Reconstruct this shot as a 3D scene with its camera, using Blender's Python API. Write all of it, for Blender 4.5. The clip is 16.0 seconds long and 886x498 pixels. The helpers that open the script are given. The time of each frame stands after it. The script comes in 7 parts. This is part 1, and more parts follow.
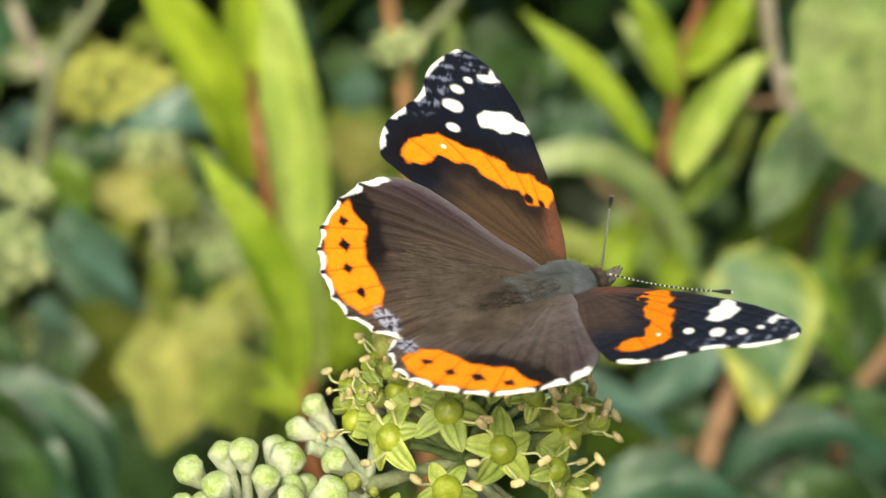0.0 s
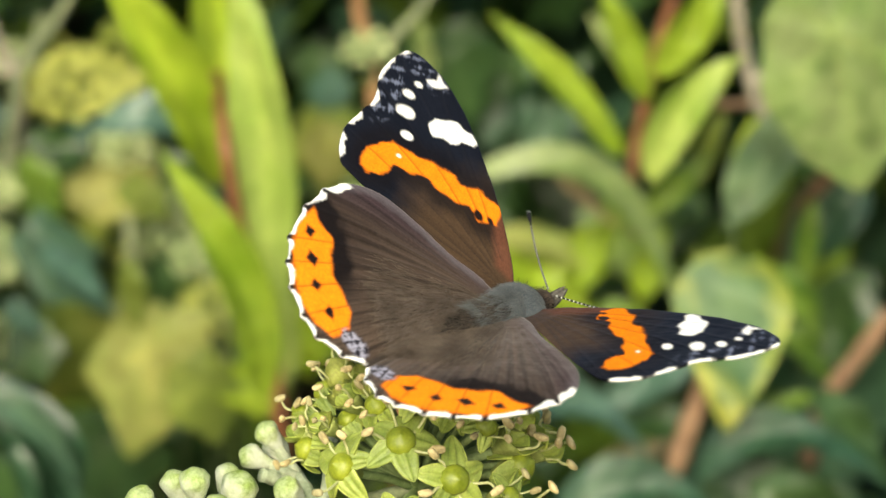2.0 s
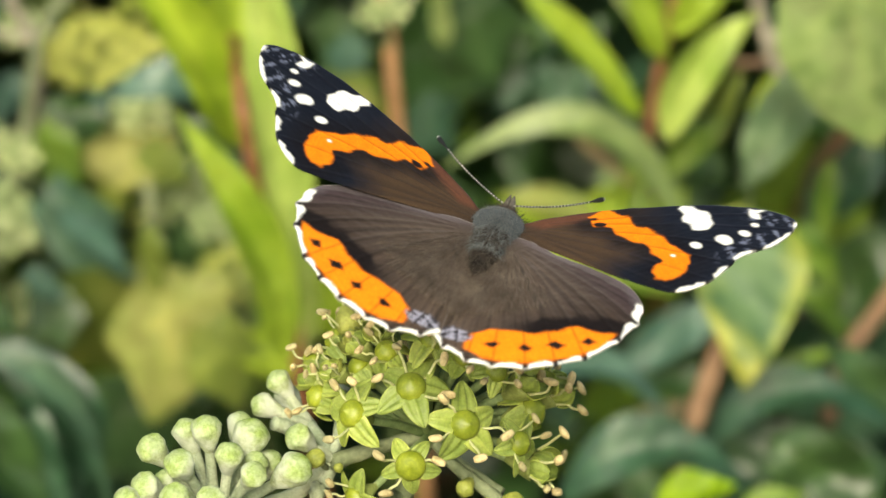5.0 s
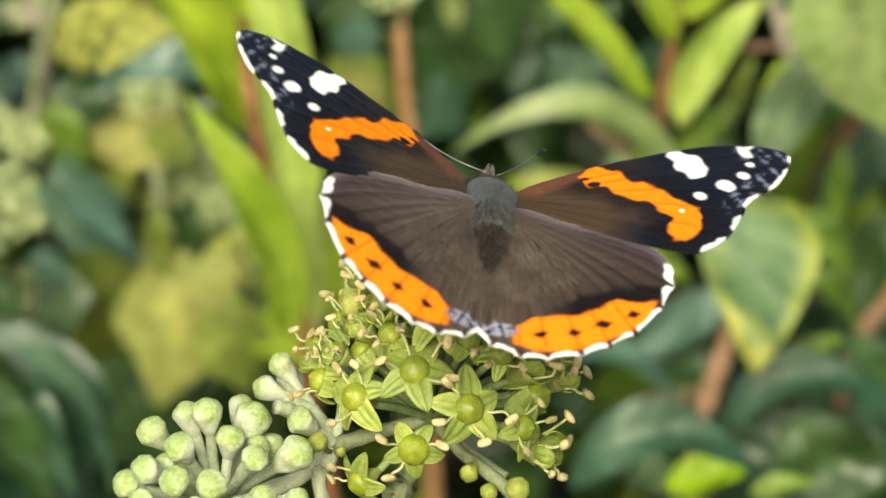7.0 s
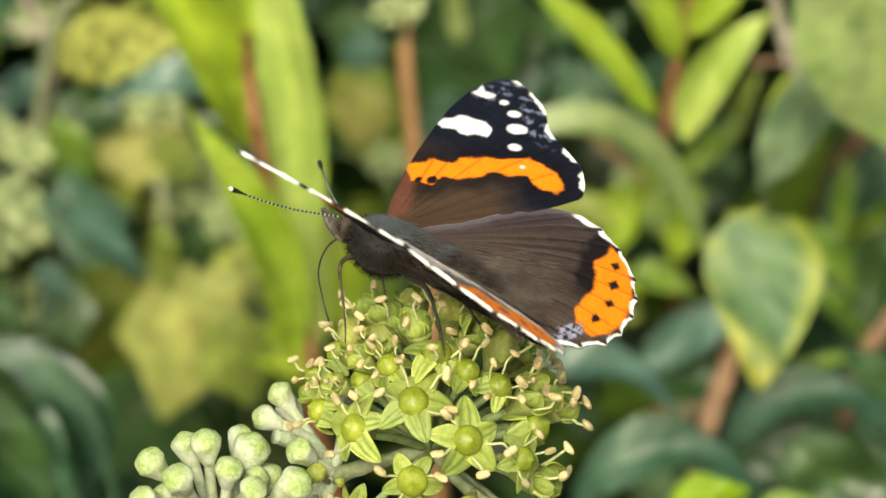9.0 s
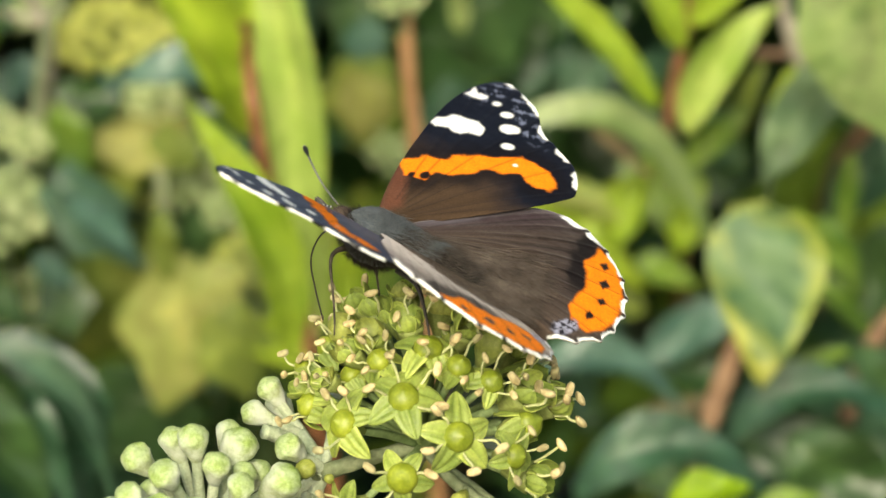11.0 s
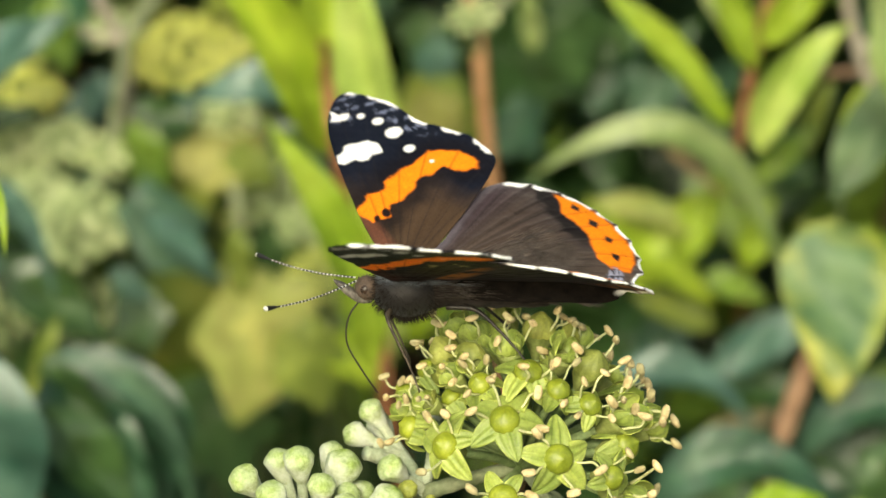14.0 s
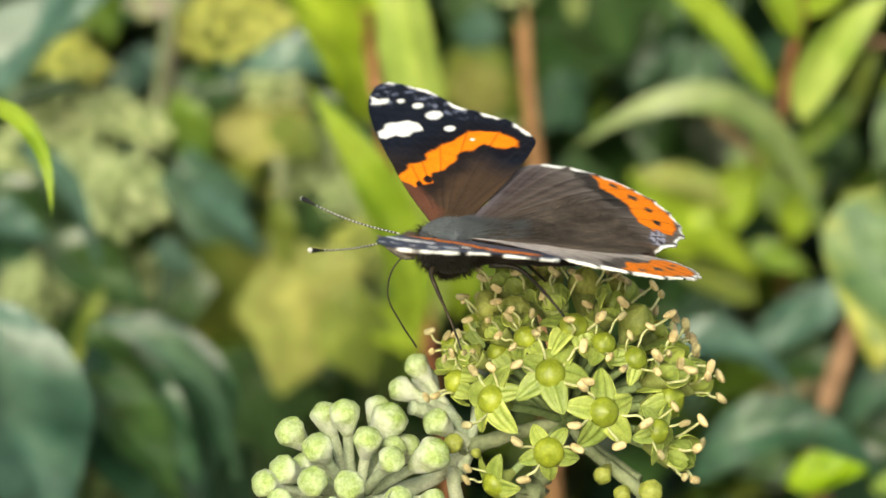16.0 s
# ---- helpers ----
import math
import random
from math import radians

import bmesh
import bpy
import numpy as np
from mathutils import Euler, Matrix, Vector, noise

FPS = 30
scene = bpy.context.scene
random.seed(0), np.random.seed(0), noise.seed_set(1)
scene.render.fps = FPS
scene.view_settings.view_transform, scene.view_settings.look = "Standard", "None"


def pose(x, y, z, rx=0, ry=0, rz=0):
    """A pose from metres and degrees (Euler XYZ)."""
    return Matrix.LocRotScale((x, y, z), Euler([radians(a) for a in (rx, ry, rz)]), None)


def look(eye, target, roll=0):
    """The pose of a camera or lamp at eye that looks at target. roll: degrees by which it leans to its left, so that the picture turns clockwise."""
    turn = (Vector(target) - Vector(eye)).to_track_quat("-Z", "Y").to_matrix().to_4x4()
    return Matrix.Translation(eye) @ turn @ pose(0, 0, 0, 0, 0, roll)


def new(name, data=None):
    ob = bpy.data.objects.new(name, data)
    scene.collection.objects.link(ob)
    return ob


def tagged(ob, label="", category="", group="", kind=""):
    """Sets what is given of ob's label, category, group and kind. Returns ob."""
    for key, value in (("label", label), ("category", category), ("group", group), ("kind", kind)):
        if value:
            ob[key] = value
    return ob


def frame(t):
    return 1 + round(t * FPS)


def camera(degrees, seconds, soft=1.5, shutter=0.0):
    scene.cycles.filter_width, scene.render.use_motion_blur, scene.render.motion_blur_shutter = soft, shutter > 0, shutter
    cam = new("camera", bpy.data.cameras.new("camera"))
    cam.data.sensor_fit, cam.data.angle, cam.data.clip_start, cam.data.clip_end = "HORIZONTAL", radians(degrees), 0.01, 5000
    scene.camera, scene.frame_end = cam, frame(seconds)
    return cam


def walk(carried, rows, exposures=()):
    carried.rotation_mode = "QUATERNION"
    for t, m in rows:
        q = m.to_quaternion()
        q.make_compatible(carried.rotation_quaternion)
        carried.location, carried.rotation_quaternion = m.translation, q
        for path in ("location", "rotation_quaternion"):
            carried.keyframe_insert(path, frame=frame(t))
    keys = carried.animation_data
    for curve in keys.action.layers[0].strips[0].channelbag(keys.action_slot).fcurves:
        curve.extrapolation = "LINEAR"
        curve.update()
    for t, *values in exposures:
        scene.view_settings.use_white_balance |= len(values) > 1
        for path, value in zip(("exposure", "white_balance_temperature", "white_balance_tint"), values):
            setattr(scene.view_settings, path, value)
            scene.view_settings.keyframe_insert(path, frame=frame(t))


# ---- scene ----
cam = camera(14.0, 16.0, 1.5, 0.3)
cam.data.dof.use_dof = True
cam.data.dof.focus_distance = 0.396
cam.data.dof.aperture_fstop = 29.0
PATH = [
    (0, pose(-0.00959, -0.35652, 1.38319, 65.879, -0.628, -0.665)),
    (0.5, pose(-0.00673, -0.35398, 1.38091, 65.758, -0.515, -0.856)),
    (1, pose(-0.00642, -0.35196, 1.38134, 65.540, -0.693, -0.781)),
    (1.5, pose(-0.00462, -0.35045, 1.38207, 65.371, -0.434, -0.852)),
    (2, pose(-0.00488, -0.35163, 1.38848, 65.347, -0.608, -0.761)),
    (2.5, pose(-0.00717, -0.35532, 1.38743, 65.462, -0.476, -0.807)),
    (3, pose(-0.00457, -0.35778, 1.38575, 65.384, -0.104, -0.785)),
    (3.5, pose(-0.00318, -0.35707, 1.38577, 65.272, 0.035, -0.670)),
    (6, pose(-0.00172, -0.35310, 1.38419, 65.020, 0.090, -0.429)),
    (6.5, pose(-0.00136, -0.35208, 1.38329, 64.969, -0.108, -0.251)),
    (7, pose(-0.00100, -0.35030, 1.38268, 64.879, 0.064, -0.229)),
    (7.5, pose(0.00130, -0.34851, 1.38481, 64.838, 0.421, -0.205)),
    (8, pose(0.00148, -0.34881, 1.38650, 64.900, 0.307, -0.143)),
    (8.5, pose(0.00340, -0.34875, 1.38580, 64.934, 0.330, -0.078)),
    (9, pose(0.00037, -0.34826, 1.38633, 64.767, 0.039, -0.013)),
    (11.5, pose(0.00300, -0.34225, 1.38400, 64.595, -0.077, 0.318)),
    (12, pose(0.00225, -0.34378, 1.38463, 64.616, 0.315, 0.081)),
    (12.5, pose(0.00632, -0.34547, 1.38521, 64.636, 0.480, 0.073)),
    (13, pose(0.00172, -0.34621, 1.38742, 64.651, 0.141, 0.452)),
    (13.5, pose(-0.00200, -0.34781, 1.38822, 64.706, 0.151, 0.792)),
    (14, pose(-0.00425, -0.35013, 1.39077, 64.617, 0.128, 0.816)),
    (14.5, pose(-0.00542, -0.35401, 1.39100, 64.765, 0.180, 0.927)),
    (15, pose(-0.00447, -0.35390, 1.38841, 64.875, 0.390, 1.199)),
    (15.5, pose(-0.00416, -0.35201, 1.38743, 64.744, 0.210, 1.456)),
    (16, pose(-0.00486, -0.35290, 1.38720, 64.521, 0.361, 1.407)),
]

walk(cam, PATH)

# ---- daylight: bright sky with a veiled sun ----
SUN_TURN, SUN_HEIGHT = radians(191), radians(38)
world = bpy.data.worlds.new("sky")
scene.world = world
world.use_nodes = True
sky = world.node_tree.nodes.new("ShaderNodeTexSky")
sky.sky_type = "NISHITA"
sky.sun_disc = False
sky.sun_elevation, sky.sun_rotation = SUN_HEIGHT, SUN_TURN
sky.air_density, sky.dust_density, sky.ozone_density = 1.0, 4.0, 0.6
back = world.node_tree.nodes["Background"]
back.inputs["Strength"].default_value = 0.15
world.node_tree.links.new(sky.outputs["Color"], back.inputs["Color"])
sun_data = bpy.data.lights.new("sun", "SUN")
sun_data.energy, sun_data.angle, sun_data.color = 2.0, radians(16), (1.0, 0.97, 0.9)
sun = new("sun", sun_data)
SUN_WAY = Vector((math.sin(SUN_TURN) * math.cos(SUN_HEIGHT), math.cos(SUN_TURN) * math.cos(SUN_HEIGHT), math.sin(SUN_HEIGHT)))
sun.matrix_world = look(Vector((0, 0, 3)) + SUN_WAY, (0, 0, 3))
scene.view_settings.exposure = 0.71
scene.view_settings.use_white_balance = True
scene.view_settings.white_balance_temperature, scene.view_settings.white_balance_tint = 7450, 0


# ---- materials ----
def nodes_of(name):
    m = bpy.data.materials.new(name)
    m.use_nodes = True
    t = m.node_tree
    return m, t, t.nodes["Principled BSDF"], t.nodes["Material Output"]


def noise_of(t, scale, detail=4.0, rough=0.6, stretch=None):
    co = t.nodes.new("ShaderNodeTexCoord")
    n = t.nodes.new("ShaderNodeTexNoise")
    n.inputs["Scale"].default_value, n.inputs["Detail"].default_value = scale, detail
    n.inputs["Roughness"].default_value = rough
    if stretch:
        mp = t.nodes.new("ShaderNodeMapping")
        mp.inputs["Scale"].default_value = stretch
        t.links.new(co.outputs["Object"], mp.inputs["Vector"])
        t.links.new(mp.outputs["Vector"], n.inputs["Vector"])
    else:
        t.links.new(co.outputs["Object"], n.inputs["Vector"])
    return n.outputs["Fac"]


def ramp_of(t, fac, stops):
    r = t.nodes.new("ShaderNodeValToRGB")
    e = r.color_ramp.elements
    while len(e) < len(stops):
        e.new(0.5)
    for el, (at, c) in zip(e, stops):
        el.position, el.color = at, (*c, 1)
    t.links.new(fac, r.inputs["Fac"])
    return r.outputs["Color"]


def mix_of(t, a, b, fac, how="MIX"):
    m = t.nodes.new("ShaderNodeMix")
    m.data_type, m.blend_type = "RGBA", how
    for sock, val in ((m.inputs["Factor"], fac), (m.inputs["A"], a), (m.inputs["B"], b)):
        if isinstance(val, bpy.types.NodeSocket):
            t.links.new(val, sock)
        elif isinstance(val, tuple):
            sock.default_value = (*val, 1)
        else:
            sock.default_value = val
    return m.outputs["Result"]


def bump_of(t, b, fac, strength, dist):
    n = t.nodes.new("ShaderNodeBump")
    n.inputs["Strength"].default_value, n.inputs["Distance"].default_value = strength, dist
    t.links.new(fac, n.inputs["Height"])
    t.links.new(n.outputs["Normal"], b.inputs["Normal"])


def surface(name, dark, light, scale, rough=0.5, fine=None, bump=0.3, depth=0.0002, through_light=0.0, vary=0.12, spec=0.4, sheen=0.0, deep=0.28, ribbed=False):
    """Two tones by a coarse noise, a fine grain over it, tone by the object, soft relief; leaves let some light through."""
    m, t, b, out = nodes_of(name)
    base = ramp_of(t, noise_of(t, scale), ((0.3, dark), (0.7, light)))
    grain = noise_of(t, fine or scale * 8, 3.0)
    col = mix_of(t, base, ramp_of(t, grain, ((0.25, (1 - deep, 1 - deep, 1 - deep)), (0.75, (1.12, 1.12, 1.12)))), 1.0, "MULTIPLY")
    if vary:
        info = t.nodes.new("ShaderNodeObjectInfo")
        tone = ramp_of(t, info.outputs["Random"], ((0.0, (1 - vary, 1 - vary * 0.7, 1 - vary)), (1.0, (1 + vary, 1 + vary, 1 + vary * 0.6))))
        col = mix_of(t, col, tone, 1.0, "MULTIPLY")
    if ribbed:
        rib = t.nodes.new("ShaderNodeAttribute")
        rib.attribute_name = "rib"
        pale = mix_of(t, col, (1.28, 1.22, 1.2), 1.0, "MULTIPLY")
        col = mix_of(t, col, mix_of(t, pale, (0.008, 0.009, 0.004), 1.0, "ADD"), rib.outputs["Fac"])
    t.links.new(col, b.inputs["Base Color"])
    b.inputs["Roughness"].default_value = rough
    b.inputs["Specular IOR Level"].default_value = spec
    if sheen:
        b.inputs["Sheen Weight"].default_value = sheen
    if bump:
        bump_of(t, b, grain, bump, depth)
    if through_light:
        tr = t.nodes.new("ShaderNodeBsdfTranslucent")
        t.links.new(mix_of(t, col, (1.25, 1.3, 0.55), 1.0, "MULTIPLY"), tr.inputs["Color"])
        mx = t.nodes.new("ShaderNodeMixShader")
        mx.inputs["Fac"].default_value = through_light
        t.links.new(b.outputs["BSDF"], mx.inputs[1])
        t.links.new(tr.outputs["BSDF"], mx.inputs[2])
        t.links.new(mx.outputs["Shader"], out.inputs["Surface"])
    return m


def scale_surface(name, rough, sheen, tint):
    """Wing scales: the pattern lies in the mesh, and how far the face is silky; grain and fine ribs come on top."""
    m, t, b, out = nodes_of(name)
    at = t.nodes.new("ShaderNodeAttribute")
    at.attribute_name = "pattern"
    grain = noise_of(t, 4200, 2.0)
    col = mix_of(t, at.outputs["Color"], ramp_of(t, grain, ((0.25, (0.78, 0.78, 0.78)), (0.75, (1.15, 1.15, 1.15)))), 1.0, "MULTIPLY")
    t.links.new(col, b.inputs["Base Color"])
    b.inputs["Roughness"].default_value = rough
    b.inputs["Specular IOR Level"].default_value = 0.04
    silk = t.nodes.new("ShaderNodeMath")
    silk.operation = "MULTIPLY"
    t.links.new(at.outputs["Alpha"], silk.inputs[0])
    silk.inputs[1].default_value = sheen
    t.links.new(silk.outputs[0], b.inputs["Sheen Weight"])
    b.inputs["Sheen Roughness"].default_value = 0.4
    b.inputs["Sheen Tint"].default_value = (*tint, 1)
    bump_of(t, b, grain, 0.35, 0.00006)
    return m


def bud_surface():
    """Green crown, paler and mealy towards the stalk, with white felt in patches."""
    m, t, b, out = nodes_of("mealy_bud")
    co = t.nodes.new("ShaderNodeTexCoord")
    split = t.nodes.new("ShaderNodeSeparateXYZ")
    t.links.new(co.outputs["Object"], split.inputs["Vector"])
    felt = noise_of(t, 900, 5.0)
    reach = t.nodes.new("ShaderNodeMath")
    reach.operation = "MULTIPLY_ADD"
    t.links.new(split.outputs["Z"], reach.inputs[0])
    reach.inputs[1].default_value = 330
    t.links.new(felt, reach.inputs[2])
    crown = ramp_of(t, reach.outputs[0], ((0.3, (0.4, 0.46, 0.25)), (0.7, (0.31, 0.4, 0.14)), (0.95, (0.23, 0.33, 0.07))))
    col = mix_of(t, crown, ramp_of(t, noise_of(t, 2600, 3.0), ((0.3, (0.75, 0.75, 0.75)), (0.7, (1.15, 1.15, 1.15)))), 1.0, "MULTIPLY")
    white = ramp_of(t, noise_of(t, 330, 5.0, 0.6), ((0.4, (0.0, 0.0, 0.0)), (0.62, (1.0, 1.0, 1.0))))
    fade = ramp_of(t, reach.outputs[0], ((0.35, (1.0, 1.0, 1.0)), (1.0, (0.42, 0.42, 0.42))))
    col = mix_of(t, col, (0.54, 0.575, 0.47), mix_of(t, white, fade, 1.0, "MULTIPLY"))
    t.links.new(col, b.inputs["Base Color"])
    b.inputs["Roughness"].default_value = 0.8
    b.inputs["Specular IOR Level"].default_value = 0.2
    bump_of(t, b, felt, 0.8, 0.0003)
    return m


M_FORE = scale_surface("forewing_scales", 0.5, 0.09, (0.42, 0.55, 1.0))
M_HIND = scale_surface("hindwing_scales", 0.6, 0.44, (0.88, 0.82, 0.84))
def thorax_surface():
    """Slate scales on the back, black-brown on the breast."""
    m, t, b, out = nodes_of("slate_and_black_skin")
    co = t.nodes.new("ShaderNodeTexCoord")
    split = t.nodes.new("ShaderNodeSeparateXYZ")
    t.links.new(co.outputs["Object"], split.inputs["Vector"])
    high = t.nodes.new("ShaderNodeMath")
    high.operation = "MULTIPLY_ADD"
    t.links.new(split.outputs["Z"], high.inputs[0])
    high.inputs[1].default_value, high.inputs[2].default_value = 400, 0.2
    grain = noise_of(t, 1400, 4.0)
    back_tone = ramp_of(t, grain, ((0.3, (0.038, 0.046, 0.054)), (0.7, (0.1, 0.117, 0.13))))
    t.links.new(mix_of(t, (0.008, 0.006, 0.005), back_tone, ramp_of(t, high.outputs[0], ((0.5, (0.0, 0.0, 0.0)), (1.0, (1.0, 1.0, 1.0))))), b.inputs["Base Color"])
    b.inputs["Roughness"].default_value = 0.6
    b.inputs["Sheen Weight"].default_value = 0.1
    b.inputs["Sheen Tint"].default_value = (0.75, 0.87, 1, 1)
    bump_of(t, b, grain, 0.5, 0.0001)
    return m


M_ABDOMEN = surface("dark_brown_skin", (0.01, 0.008, 0.0065), (0.034, 0.027, 0.023), 700, 0.8, 5000, 0.6, 0.0001, 0, 0, 0.1, 0.03)
M_THORAX = thorax_surface()
M_FUR = surface("brown_hair", (0.035, 0.028, 0.023), (0.13, 0.105, 0.085), 500, 0.6, 3000, 0, 0, 0, 0, 0.3)
M_FUR_DARK = surface("black_brown_hair", (0.006, 0.005, 0.004), (0.032, 0.024, 0.018), 500, 0.6, 3000, 0, 0, 0, 0, 0.2)
M_FUR_GREY = surface("slate_hair", (0.058, 0.07, 0.08), (0.165, 0.19, 0.21), 500, 0.5, 3000, 0, 0, 0, 0, 0.45, 0.1)
M_WING_HAIR = surface("tan_wing_hair", (0.06, 0.045, 0.036), (0.19, 0.15, 0.122), 300, 0.7, 3000, 0, 0, 0, 0, 0.15, 0.04)
M_HEAD = surface("russet_scales", (0.025, 0.017, 0.012), (0.12, 0.08, 0.055), 1500, 0.7, 6000, 0.5, 0.0001, 0, 0)
M_EYE = surface("compound_eye", (0.015, 0.009, 0.006), (0.05, 0.03, 0.02), 1200, 0.25, 9000, 0.3, 0.00005, 0, 0)
M_DARK_LEG = surface("black_leg", (0.006, 0.005, 0.004), (0.03, 0.023, 0.018), 900, 0.5, 4000, 0.4, 0.0001, 0, 0)
M_PALE_LEG = surface("tan_leg", (0.015, 0.012, 0.009), (0.1, 0.08, 0.055), 900, 0.6, 4000, 0.4, 0.0001, 0, 0)
M_BLACK = surface("black_antenna", (0.008, 0.008, 0.008), (0.02, 0.02, 0.02), 900, 0.5, 4000, 0.3, 0.0001, 0, 0)
M_PALP = surface("pale_palp_scales", (0.015, 0.012, 0.01), (0.2, 0.18, 0.15), 1400, 0.7, 6000, 0.6, 0.0001, 0, 0)
M_WHITE = surface("white_band", (0.55, 0.55, 0.52), (0.8, 0.8, 0.76), 900, 0.6, 4000, 0.3, 0.0001, 0, 0)

M_OVARY = surface("yellow_green_disc", (0.15, 0.19, 0.012), (0.3, 0.34, 0.035), 500, 0.45, 2600, 0.35, 0.00012, 0.0, 0.18, 0.5)
M_PETAL = surface("green_petal", (0.235, 0.31, 0.06), (0.41, 0.47, 0.135), 600, 0.38, 3000, 0.5, 0.00015, 0.25, 0.26, ribbed=True)
M_PETAL_OLD = surface("browning_petal", (0.2, 0.22, 0.05), (0.38, 0.4, 0.1), 420, 0.55, 3000, 0.5, 0.0001, 0.15, 0.2)
M_CALYX = surface("green_calyx", (0.19, 0.23, 0.055), (0.33, 0.37, 0.12), 420, 0.6, 3000, 0.5, 0.0001, 0.1, 0.12)
M_PEDICEL = surface("grey_green_stalk", (0.14, 0.21, 0.07), (0.32, 0.4, 0.18), 380, 0.7, 2600, 0.6, 0.0001, 0, 0.1)
M_FILAMENT = surface("pale_filament", (0.5, 0.52, 0.24), (0.7, 0.7, 0.42), 600, 0.5, 3000, 0.2, 0.0001, 0.2, 0.1)
M_ANTHER = surface("tan_anther", (0.34, 0.25, 0.12), (0.66, 0.54, 0.33), 800, 0.7, 4000, 0.6, 0.0001, 0, 0.3)
M_BUD = bud_surface()
M_BUD_STALK = surface("mealy_stalk", (0.35, 0.41, 0.26), (0.57, 0.61, 0.46), 300, 0.8, 2600, 0.9, 0.0002, 0, 0.08, 0.2)
M_GREEN_BUD = surface("smooth_green_bud", (0.22, 0.25, 0.04), (0.4, 0.42, 0.1), 300, 0.5, 2600, 0.4, 0.0001, 0.05, 0.1)
M_STALK = surface("ivy_stem_skin", (0.12, 0.15, 0.07), (0.3, 0.33, 0.2), 260, 0.7, 1800, 0.7, 0.0002, 0, 0.1)

LEAF = {
    "fresh": surface("fresh_green_leaf", (0.17, 0.28, 0.015), (0.4, 0.5, 0.06), 55, 0.42, 170, 0.7, 0.002, 0.3, 0.2, deep=0.26, ribbed=True),
    "pale": surface("pale_green_leaf", (0.24, 0.36, 0.06), (0.5, 0.6, 0.18), 60, 0.42, 420, 0.5, 0.0004, 0.35, 0.1, deep=0.26, ribbed=True),
    "mid": surface("mid_green_leaf", (0.08, 0.16, 0.02), (0.24, 0.35, 0.06), 55, 0.4, 170, 0.6, 0.0016, 0.25, 0.2, deep=0.5, ribbed=True),
    "dark": surface("dark_ivy_leaf", (0.017, 0.048, 0.014), (0.058, 0.118, 0.035), 50, 0.36, 170, 0.35, 0.0016, 0.15, 0.25, 0.6, deep=0.5, ribbed=True),
    "teal": surface("blue_green_ivy_leaf", (0.016, 0.052, 0.028), (0.075, 0.145, 0.088), 50, 0.44, 170, 0.3, 0.002, 0.1, 0.25, 0.6, deep=0.5, ribbed=True),
    "deep": surface("deep_blue_green_leaf", (0.01, 0.045, 0.024), (0.045, 0.11, 0.058), 40, 0.42, 300, 0.35, 0.0008, 0.08, 0.2, 0.6, deep=0.5, ribbed=True),
    "sage": surface("mottled_sage_leaf", (0.15, 0.23, 0.06), (0.4, 0.47, 0.2), 85, 0.45, 420, 0.6, 0.0006, 0.3, 0.1, deep=0.5, ribbed=True),
    "lime": surface("pale_lime_leaf", (0.18, 0.285, 0.08), (0.38, 0.465, 0.195), 130, 0.5, 170, 0.5, 0.0014, 0.35, 0.06, deep=0.5, ribbed=True),
    # green leaf with the pale blue sheen of the sky put into its colour
    "sheen": surface("sky_sheen_leaf", (0.025, 0.08, 0.058), (0.105, 0.19, 0.15), 50, 0.36, 170, 0.2, 0.0016, 0.1, 0.15, 0.6, deep=0.5, ribbed=True),
    "yellow": surface("yellowing_leaf", (0.2, 0.26, 0.06), (0.42, 0.425, 0.14), 60, 0.5, 170, 0.6, 0.0016, 0.3, 0.15, deep=0.5, ribbed=True),
    "greyed": surface("grey_green_leaf", (0.05, 0.1, 0.05), (0.19, 0.27, 0.15), 60, 0.4, 170, 0.6, 0.0016, 0.2, 0.15, 0.5, deep=0.5, ribbed=True),
    "arched": surface("arching_sage_leaf", (0.11, 0.175, 0.05), (0.27, 0.34, 0.13), 50, 0.4, 220, 0.6, 0.0012, 0.25, 0.1, 0.5, deep=0.26, ribbed=True),
    "lime_bright": surface("bright_lime_leaf", (0.25, 0.4, 0.01), (0.42, 0.56, 0.03), 60, 0.45, 200, 0.5, 0.001, 0.35, 0.1, deep=0.26, ribbed=True),
    "pale_yellow": surface("pale_yellow_leaf", (0.27, 0.28, 0.07), (0.46, 0.44, 0.15), 60, 0.5, 170, 0.6, 0.0016, 0.3, 0.12, deep=0.5, ribbed=True),
    "withered": surface("withered_brown_leaf", (0.12, 0.09, 0.045), (0.3, 0.24, 0.14), 80, 0.7, 260, 0.6, 0.0016, 0.2, 0.15, deep=0.5, ribbed=True),
    "olive": surface("olive_leaf", (0.09, 0.15, 0.02), (0.28, 0.32, 0.07), 60, 0.5, 170, 0.6, 0.0016, 0.3, 0.2, deep=0.5, ribbed=True),
}
M_PEDICEL_DARK = surface("dark_green_stalk", (0.03, 0.05, 0.015), (0.08, 0.11, 0.04), 200, 0.6, 900, 0.4, 0.0003, 0, 0.1)


